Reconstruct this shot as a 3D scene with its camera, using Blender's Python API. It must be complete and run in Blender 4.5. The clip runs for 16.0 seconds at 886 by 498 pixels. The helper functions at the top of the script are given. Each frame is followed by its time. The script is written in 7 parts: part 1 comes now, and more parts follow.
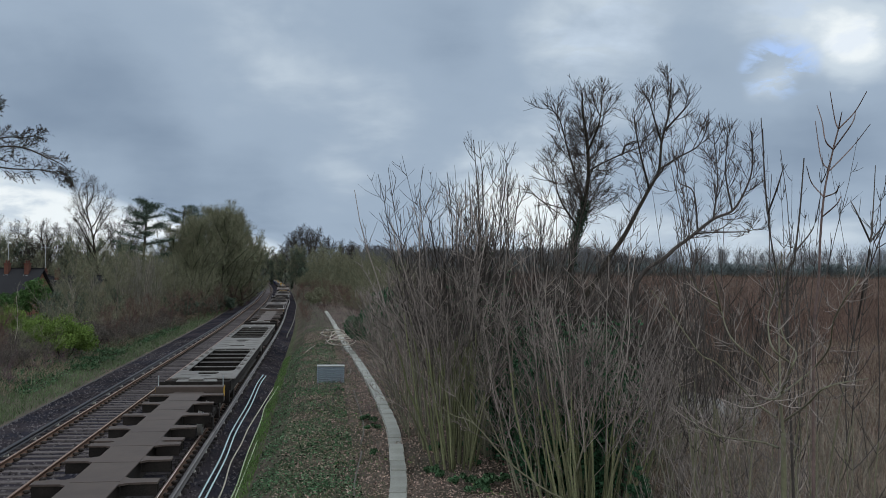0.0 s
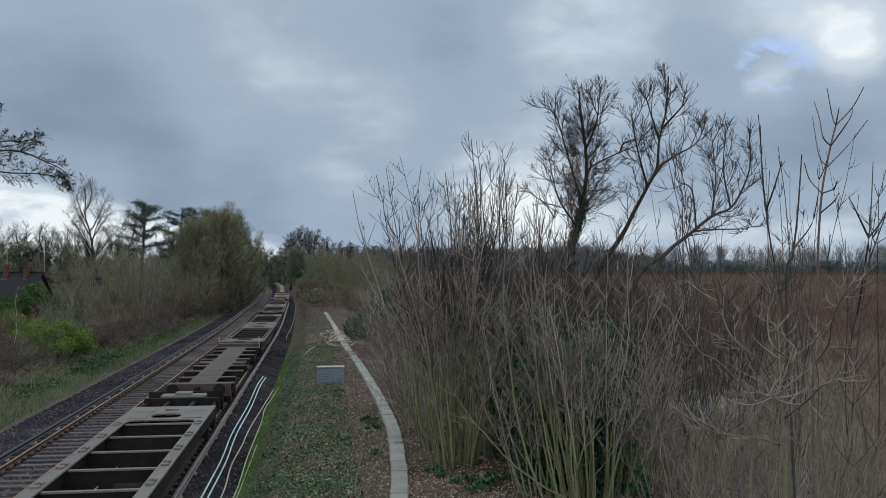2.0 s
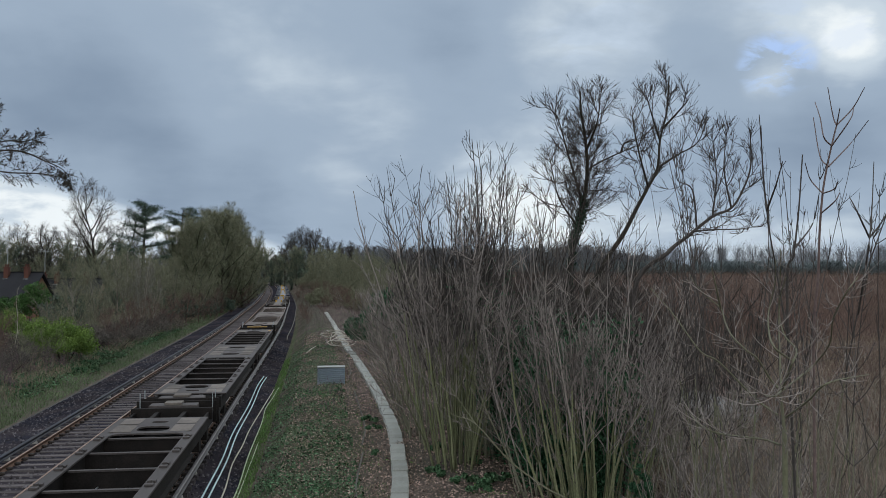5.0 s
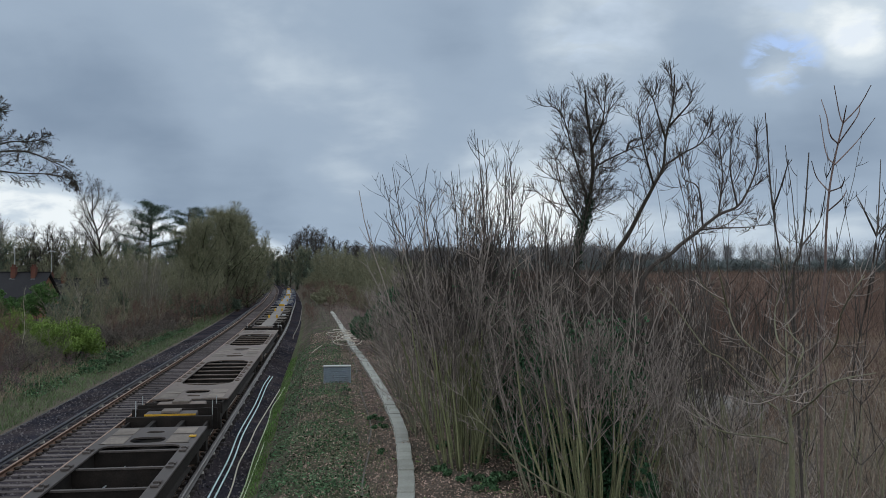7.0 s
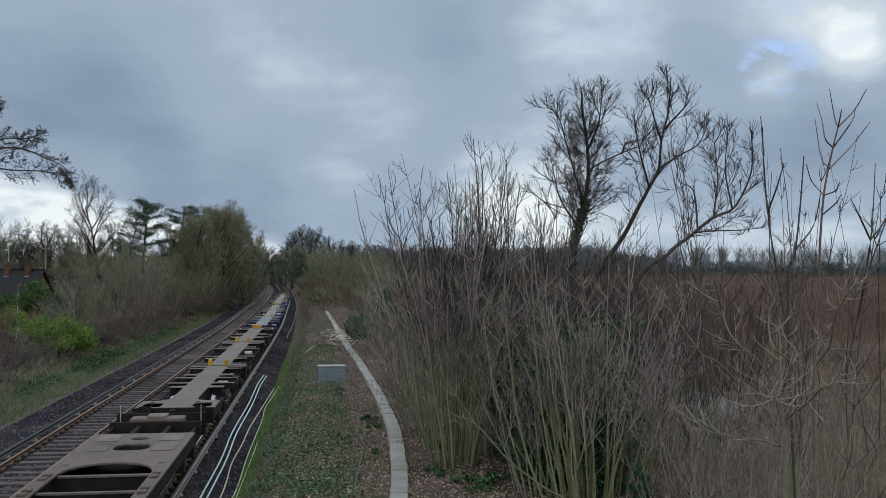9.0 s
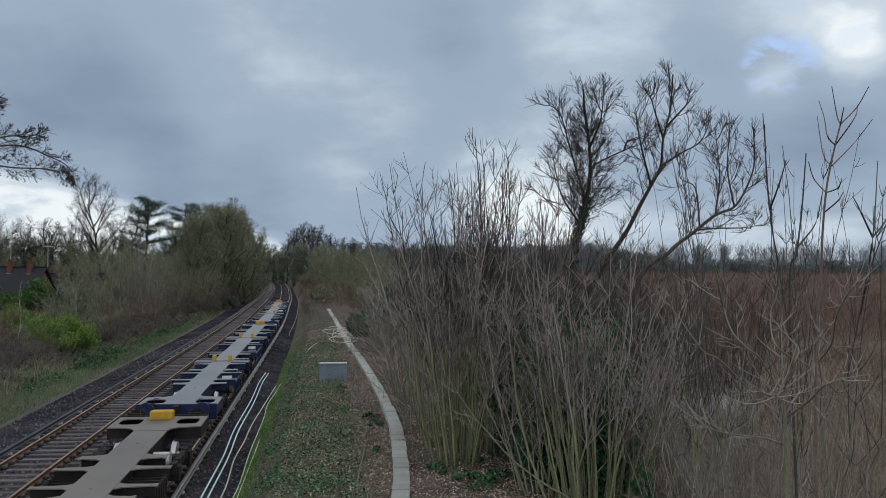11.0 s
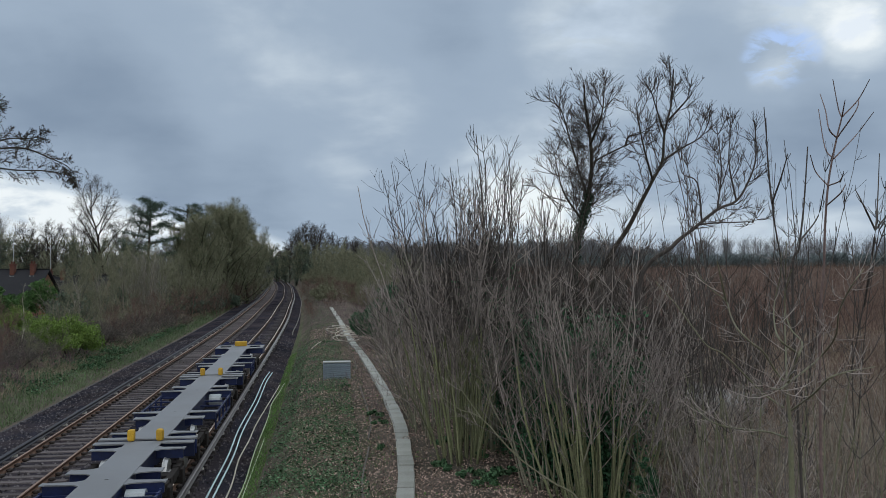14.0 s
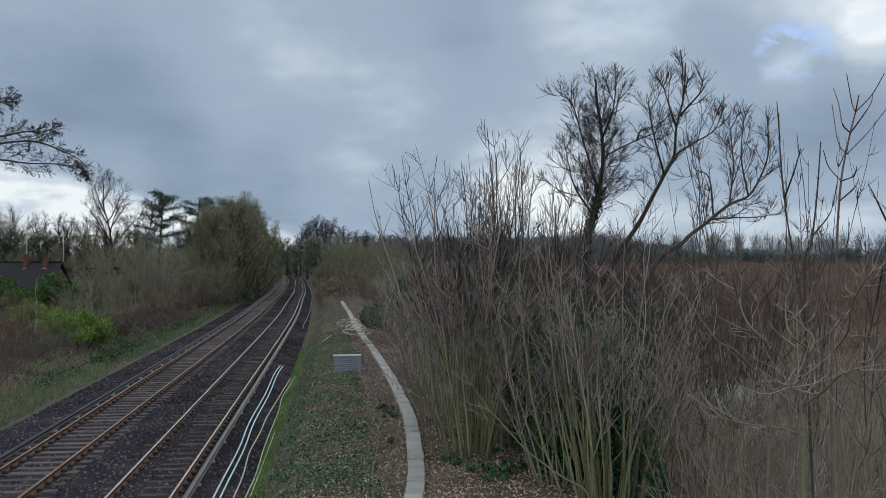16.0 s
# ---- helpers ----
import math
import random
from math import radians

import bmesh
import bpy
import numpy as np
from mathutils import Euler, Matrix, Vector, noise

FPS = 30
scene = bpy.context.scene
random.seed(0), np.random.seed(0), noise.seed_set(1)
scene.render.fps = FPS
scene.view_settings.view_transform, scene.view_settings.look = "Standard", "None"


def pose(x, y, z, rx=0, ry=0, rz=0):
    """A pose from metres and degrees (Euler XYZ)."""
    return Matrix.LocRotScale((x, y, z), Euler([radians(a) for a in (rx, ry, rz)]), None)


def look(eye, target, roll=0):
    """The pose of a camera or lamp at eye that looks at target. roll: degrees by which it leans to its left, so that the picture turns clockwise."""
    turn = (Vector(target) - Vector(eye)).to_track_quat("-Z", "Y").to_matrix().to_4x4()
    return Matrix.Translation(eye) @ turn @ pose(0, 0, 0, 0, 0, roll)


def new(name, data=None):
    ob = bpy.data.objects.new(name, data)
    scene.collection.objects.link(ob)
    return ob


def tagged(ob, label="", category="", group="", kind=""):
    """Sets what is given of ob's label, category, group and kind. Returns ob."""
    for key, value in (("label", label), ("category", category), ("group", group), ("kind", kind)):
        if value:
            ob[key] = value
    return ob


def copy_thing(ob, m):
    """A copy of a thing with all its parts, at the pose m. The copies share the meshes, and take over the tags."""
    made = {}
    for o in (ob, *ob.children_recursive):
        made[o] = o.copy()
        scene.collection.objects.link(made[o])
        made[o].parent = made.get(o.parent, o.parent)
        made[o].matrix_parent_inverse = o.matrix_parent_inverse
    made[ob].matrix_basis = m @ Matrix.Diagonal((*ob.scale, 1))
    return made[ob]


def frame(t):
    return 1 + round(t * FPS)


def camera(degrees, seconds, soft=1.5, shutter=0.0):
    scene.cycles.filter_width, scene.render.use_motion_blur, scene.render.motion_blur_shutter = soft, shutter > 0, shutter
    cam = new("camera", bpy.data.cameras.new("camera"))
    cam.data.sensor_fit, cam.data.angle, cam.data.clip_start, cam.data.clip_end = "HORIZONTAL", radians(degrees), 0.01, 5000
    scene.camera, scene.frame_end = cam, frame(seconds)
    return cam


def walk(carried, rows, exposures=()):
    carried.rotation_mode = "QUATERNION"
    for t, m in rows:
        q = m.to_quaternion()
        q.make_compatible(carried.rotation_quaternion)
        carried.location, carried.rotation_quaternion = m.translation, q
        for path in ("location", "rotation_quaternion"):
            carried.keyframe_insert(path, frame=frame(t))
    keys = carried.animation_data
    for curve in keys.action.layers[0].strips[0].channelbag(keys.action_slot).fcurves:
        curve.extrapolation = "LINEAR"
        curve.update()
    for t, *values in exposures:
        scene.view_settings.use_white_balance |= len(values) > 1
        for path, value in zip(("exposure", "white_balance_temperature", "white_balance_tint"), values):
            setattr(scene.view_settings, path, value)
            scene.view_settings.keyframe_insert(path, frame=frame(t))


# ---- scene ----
# camera: held by hand on a bridge over the line, turning a little
EYE = (0.0, 0.0, 5.62)
PATH = [
    (0.0, 1.335, -0.961, 0.609),
    (0.5, 1.194, -0.957, 0.434),
    (1.0, 1.152, -0.920, 0.313),
    (1.5, 1.222, -0.968, 0.303),
    (2.0, 1.330, -1.041, 0.057),
    (2.5, 1.453, -0.910, -0.089),
    (3.0, 1.432, -0.749, 0.025),
    (3.5, 1.326, -0.882, -0.001),
    (4.0, 1.332, -1.088, 0.044),
    (6.5, 1.308, -0.702, 0.014),
    (7.0, 1.276, -0.633, -0.055),
    (7.5, 1.372, -0.696, -0.009),
    (8.0, 1.463, -0.858, 0.049),
    (8.5, 1.448, -0.949, 0.161),
    (9.0, 1.306, -0.951, 0.388),
    (11.5, 1.146, -0.782, 0.335),
    (12.0, 1.144, -0.769, 0.104),
    (12.5, 1.267, -0.706, -0.024),
    (13.0, 1.283, -0.700, -0.159),
    (13.5, 1.146, -0.645, -0.191),
    (14.0, 0.982, -0.691, -0.256),
    (14.5, 0.886, -0.608, -0.326),
    (15.0, 0.711, -0.423, -0.193),
    (15.5, 0.612, -0.139, -0.027),
    (16.0, 0.610, -0.000, -0.046),
]
cam = camera(53.66, 16.0, soft=0.5)
walk(cam, [(t, pose(*EYE, 90 + p, 0, y) @ pose(0, 0, 0, 0, 0, r)) for t, p, y, r in PATH])


# ---- world and sun: a broken overcast, the sun behind cloud ahead ----
def sky():
    world = bpy.data.worlds.new("sky")
    scene.world = world
    world.use_nodes = True
    nt = world.node_tree
    nt.nodes.clear()
    N, L = nt.nodes.new, nt.links.new
    out, bg = N("ShaderNodeOutputWorld"), N("ShaderNodeBackground")
    L(bg.outputs[0], out.inputs[0])
    tc = N("ShaderNodeTexCoord")
    sep = N("ShaderNodeSeparateXYZ")
    L(tc.outputs["Generated"], sep.inputs[0])

    def math_(op, a, b=None, clamp=False):
        m = N("ShaderNodeMath")
        m.operation, m.use_clamp = op, clamp
        for i, v in enumerate((a, b)):
            if v is None:
                continue
            if isinstance(v, (int, float)):
                m.inputs[i].default_value = v
            else:
                L(v, m.inputs[i])
        return m.outputs[0]

    def mix(f, a, b):
        m = N("ShaderNodeMix")
        m.data_type = "RGBA"
        for sock, v in ((m.inputs[0], f), (m.inputs[6], a), (m.inputs[7], b)):
            if isinstance(v, (int, float)):
                sock.default_value = v
            elif isinstance(v, tuple):
                sock.default_value = (*v, 1)
            else:
                L(v, sock)
        return m.outputs[2]

    def ramp(v, lo, hi):
        m = N("ShaderNodeMapRange")
        m.interpolation_type = "SMOOTHSTEP"
        L(v, m.inputs[0])
        m.inputs[1].default_value, m.inputs[2].default_value = lo, hi
        return m.outputs[0]

    up = math_("MAXIMUM", sep.outputs[2], 0.0)
    den = math_("ADD", up, 0.28)
    comb = N("ShaderNodeCombineXYZ")
    L(math_("DIVIDE", sep.outputs[0], den), comb.inputs[0])
    L(math_("DIVIDE", sep.outputs[1], den), comb.inputs[1])

    def clouds(scale, detail, rough, dx, dist=0.6):
        n = N("ShaderNodeTexNoise")
        mp = N("ShaderNodeMapping")
        mp.inputs[1].default_value = (dx, dx * 0.37, 0.0)
        L(comb.outputs[0], mp.inputs[0])
        L(mp.outputs[0], n.inputs["Vector"])
        n.inputs["Scale"].default_value = scale
        n.inputs["Detail"].default_value = detail
        n.inputs["Roughness"].default_value = rough
        n.inputs["Distortion"].default_value = dist
        return n.outputs[0]

    nis = N("ShaderNodeTexSky")
    nis.sky_type, nis.sun_disc = "NISHITA", False
    nis.sun_elevation, nis.sun_rotation = radians(SUN_EL), radians(SUN_AZ)
    blue = N("ShaderNodeMix")
    blue.data_type, blue.blend_type = "RGBA", "MULTIPLY"
    blue.inputs[0].default_value = 1.0
    L(nis.outputs[0], blue.inputs[6])
    blue.inputs[7].default_value = (0.030, 0.045, 0.078, 1)

    big, fine = clouds(1.3, 5, 0.5, 3.1, 0.15), clouds(4.5, 7, 0.55, 11.7, 0.2)
    tone = math_("ADD", math_("MULTIPLY", math_("SUBTRACT", big, 0.5), 0.36), math_("MULTIPLY", math_("SUBTRACT", fine, 0.5), 0.20))
    tone = math_("ADD", tone, 0.582)
    # unseen sky overhead and behind the bridge, brightened to add fill light
    tone = math_("ADD", tone, math_("MULTIPLY", ramp(sep.outputs[2], 0.34, 0.8), 0.22))
    tone = math_("ADD", tone, math_("MULTIPLY", ramp(math_("MULTIPLY", sep.outputs[1], -1.0), -0.2, 0.6), 0.38))
    # directions shaken by a coarse noise, for ragged edges
    shake = N("ShaderNodeTexNoise")
    shake.inputs["Scale"].default_value, shake.inputs["Detail"].default_value = 7.0, 4.0
    L(tc.outputs["Generated"], shake.inputs["Vector"])
    off, amp, bent = N("ShaderNodeVectorMath"), N("ShaderNodeVectorMath"), N("ShaderNodeVectorMath")
    off.operation, amp.operation, bent.operation = "SUBTRACT", "SCALE", "ADD"
    off.inputs[1].default_value = (0.5, 0.5, 0.5)
    amp.inputs[3].default_value = 0.10
    L(shake.outputs[1], off.inputs[0])
    L(off.outputs[0], amp.inputs[0])
    L(tc.outputs["Generated"], bent.inputs[0])
    L(amp.outputs[0], bent.inputs[1])
    nrm = N("ShaderNodeVectorMath")
    nrm.operation = "NORMALIZE"
    L(bent.outputs[0], nrm.inputs[0])
    # thin and thick places in the cloud, brightest round the hidden sun
    for az, el, wide, amount in LUMPS:
        d = (math.sin(radians(az)) * math.cos(radians(el)), math.cos(radians(az)) * math.cos(radians(el)), math.sin(radians(el)))
        dot = N("ShaderNodeVectorMath")
        dot.operation = "DOT_PRODUCT"
        L(nrm.outputs[0], dot.inputs[0])
        dot.inputs[1].default_value = d
        g = math_("MULTIPLY", math_("POWER", math_("MAXIMUM", dot.outputs["Value"], 0.0), 1.4 / radians(wide) ** 2), amount)
        g = math_("MULTIPLY", g, math_("ADD", math_("MULTIPLY", fine, 1.3), 0.35))
        tone = math_("ADD", tone, g)
    # under the edge of the cloud sheet, which slants down over the line, lies a bright strip
    ahead = math_("MAXIMUM", sep.outputs[1], 0.05)
    uu, ww = math_("DIVIDE", sep.outputs[0], ahead), math_("DIVIDE", sep.outputs[2], ahead)
    edge = math_("ADD", math_("SUBTRACT", ww, math_("ADD", math_("MULTIPLY", uu, -0.240), -0.0045)), math_("MULTIPLY", math_("SUBTRACT", fine, 0.5), 0.035))
    strip = math_("MULTIPLY", math_("MULTIPLY", ramp(math_("MULTIPLY", edge, -1.0), -0.004, 0.020), ramp(math_("MULTIPLY", uu, -1.0), 0.14, 0.19)), ramp(sep.outputs[1], 0.1, 0.4))
    tone = math_("ADD", tone, math_("MULTIPLY", strip, math_("ADD", math_("MULTIPLY", fine, 0.85), -0.02)))
    cr = N("ShaderNodeValToRGB")
    cr.color_ramp.interpolation = "EASE"
    stops = ((0.0, (0.080, 0.115, 0.165)), (0.33, (0.178, 0.245, 0.345)), (0.58, (0.340, 0.430, 0.545)), (0.82, (0.59, 0.68, 0.765)), (1.0, (0.86, 0.92, 0.95)))
    while len(cr.color_ramp.elements) < len(stops):
        cr.color_ramp.elements.new(0.5)
    for e, (at, c) in zip(cr.color_ramp.elements, stops):
        e.position, e.color = at, (*c, 1)
    L(tone, cr.inputs[0])
    gap = math_("MULTIPLY", ramp(clouds(5.5, 5, 0.55, 21.0, 0.4), 0.50, 0.62), ramp(tone, 0.62, 0.85))
    col = mix(math_("MULTIPLY", gap, math_("MULTIPLY", ramp(sep.outputs[2], 0.10, 0.2), 0.15)), cr.outputs[0], blue.outputs[2])
    # a hole with blue sky showing
    hole = N("ShaderNodeVectorMath")
    hole.operation = "DOT_PRODUCT"
    L(nrm.outputs[0], hole.inputs[0])
    hole.inputs[1].default_value = (0.366, 0.904, 0.221)
    wisps = math_("MULTIPLY", ramp(hole.outputs["Value"], math.cos(radians(2.6)), math.cos(radians(0.8))), ramp(clouds(9.0, 6, 0.6, 5.0, 0.5), 0.44, 0.60))
    col = mix(math_("MULTIPLY", wisps, 0.7), col, blue.outputs[2])
    # haze below the horizon
    low = ramp(math_("MULTIPLY", sep.outputs[2], -1.0), -0.01, 0.05)
    col = mix(low, col, (0.10, 0.11, 0.11))
    L(col, bg.inputs[0])
    bg.inputs[1].default_value = 1.0


SUN_EL, SUN_AZ = 24.0, 8.0
# azimuth, height, half-width in degrees, amount
LUMPS = [(-16.0, 7.5, 3.5, -0.15), (-10.0, 6.0, 3.0, -0.13), (-21.0, 9.5, 3.5, -0.11),
         (-25.0, 9.0, 3.5, -0.08), (-11.0, 14.0, 3.5, 0.07), (-6.3, 6.0, 3.4, 0.05), (-4.8, 7.8, 3.4, 0.04), (-2.5, 10.5, 4.0, 0.06), (-3.0, 4.0, 3.0, -0.06), (1.0, 14.5, 3.5, -0.06)]
LUMPS += [(10.0, 17.0, 5.5, 0.11), (9.0, 14.5, 4.0, 0.05), (1.0, 11.0, 4.0, -0.06), (26.6, 13.4, 2.2, 0.42), (24.0, 15.5, 1.8, 0.22), (21.4, 11.2, 1.3, 0.18), (20.6, 15.8, 1.8, 0.12), (16.4, 9.2, 0.9, 0.08), (18.0, 14.0, 2.5, -0.08),
          (21.0, 8.0, 4.0, -0.07), (26.0, 7.5, 3.5, -0.10), (16.5, 9.2, 1.6, 0.06), (6.0, 5.0, 2.6, 0.12), (7.5, 4.2, 2.6, 0.40), (4.2, 4.6, 2.2, 0.14), (11.0, 8.0, 2.0, 0.04), (13.0, 2.0, 2.6, 0.14), (20.0, 1.8, 2.6, 0.14), (25.0, 1.8, 2.6, 0.14), (2.0, 3.5, 2.5, 0.10)]
sky()
lamp = bpy.data.lights.new("sun", "SUN")
lamp.energy, lamp.angle, lamp.color = 0.6, radians(16), (0.98, 0.99, 1.0)
sun = new("sun", lamp)
sun.matrix_basis = look((0, 0, 0), (-math.sin(radians(SUN_AZ)) * math.cos(radians(SUN_EL)), -math.cos(radians(SUN_AZ)) * math.cos(radians(SUN_EL)), -math.sin(radians(SUN_EL))))
scene.view_settings.exposure = 0.0


# ---- materials ----
def material(name, base, rough=0.8, metal=0.0, var=0.25, scale=6.0, fine=60.0, bump=0.2, second=None, amount=0.5, island=0.0, obj_var=0.0, edge=(0.42, 0.62), stretch=(1, 1, 1), spec=0.10):
    """Two scales of variation, an optional second colour in patches, and a fine relief."""
    m = bpy.data.materials.new(name)
    m.use_nodes = True
    nt = m.node_tree
    N, L = nt.nodes.new, nt.links.new
    b = nt.nodes["Principled BSDF"]
    b.inputs["Metallic"].default_value = metal
    b.inputs["Specular IOR Level"].default_value = spec
    tc, mp = N("ShaderNodeTexCoord"), N("ShaderNodeMapping")
    L(tc.outputs["Object"], mp.inputs[0])
    mp.inputs[3].default_value = stretch

    def noise_(s, detail=5.0, rough_=0.6):
        n = N("ShaderNodeTexNoise")
        n.inputs["Scale"].default_value, n.inputs["Detail"].default_value, n.inputs["Roughness"].default_value = s, detail, rough_
        L(mp.outputs[0], n.inputs["Vector"])
        return n.outputs[0]

    def rng(v, a, c, lo=0.0, hi=1.0):
        r = N("ShaderNodeMapRange")
        L(v, r.inputs[0])
        for i, x in enumerate((a, c, lo, hi)):
            r.inputs[i + 1].default_value = x
        return r.outputs[0]

    def mix(f, a, c, kind="MIX"):
        x = N("ShaderNodeMix")
        x.data_type, x.blend_type = "RGBA", kind
        for sock, v in ((x.inputs[0], f), (x.inputs[6], a), (x.inputs[7], c)):
            if isinstance(v, (int, float)):
                sock.default_value = v
            elif isinstance(v, tuple):
                sock.default_value = (*v, 1)
            else:
                L(v, sock)
        return x.outputs[2]

    big, small = noise_(scale), noise_(fine, 3.0)
    col = base
    if second:
        col = mix(rng(big, *edge, 0.0, amount), col, second)
    shade = rng(small, 0.25, 0.75, 1 - var, 1 + var)
    g = N("ShaderNodeCombineColor")
    for i in range(3):
        L(shade, g.inputs[i])
    col = mix(1.0, col, g.outputs[0], "MULTIPLY")
    wide = rng(noise_(scale * 0.23, 2.0), 0.3, 0.7, 1 - var * 0.7, 1 + var * 0.7)
    g2 = N("ShaderNodeCombineColor")
    for i in range(3):
        L(wide, g2.inputs[i])
    col = mix(1.0, col, g2.outputs[0], "MULTIPLY")
    for amt, src in ((island, "g"), (obj_var, "o")):
        if amt:
            node = N("ShaderNodeNewGeometry") if src == "g" else N("ShaderNodeObjectInfo")
            r = rng(node.outputs["Random Per Island" if src == "g" else "Random"], 0, 1, 1 - amt, 1 + amt)
            g3 = N("ShaderNodeCombineColor")
            for i in range(3):
                L(r, g3.inputs[i])
            col = mix(1.0, col, g3.outputs[0], "MULTIPLY")
    if isinstance(col, tuple):
        b.inputs["Base Color"].default_value = (*col, 1)
    else:
        L(col, b.inputs["Base Color"])
    L(rng(small, 0.2, 0.8, max(rough - 0.12, 0.05), min(rough + 0.12, 1.0)), b.inputs["Roughness"])
    if bump:
        bp = N("ShaderNodeBump")
        bp.inputs["Strength"].default_value = bump
        bp.inputs["Distance"].default_value = 0.02
        L(small, bp.inputs["Height"])
        L(bp.outputs[0], b.inputs["Normal"])
    return m


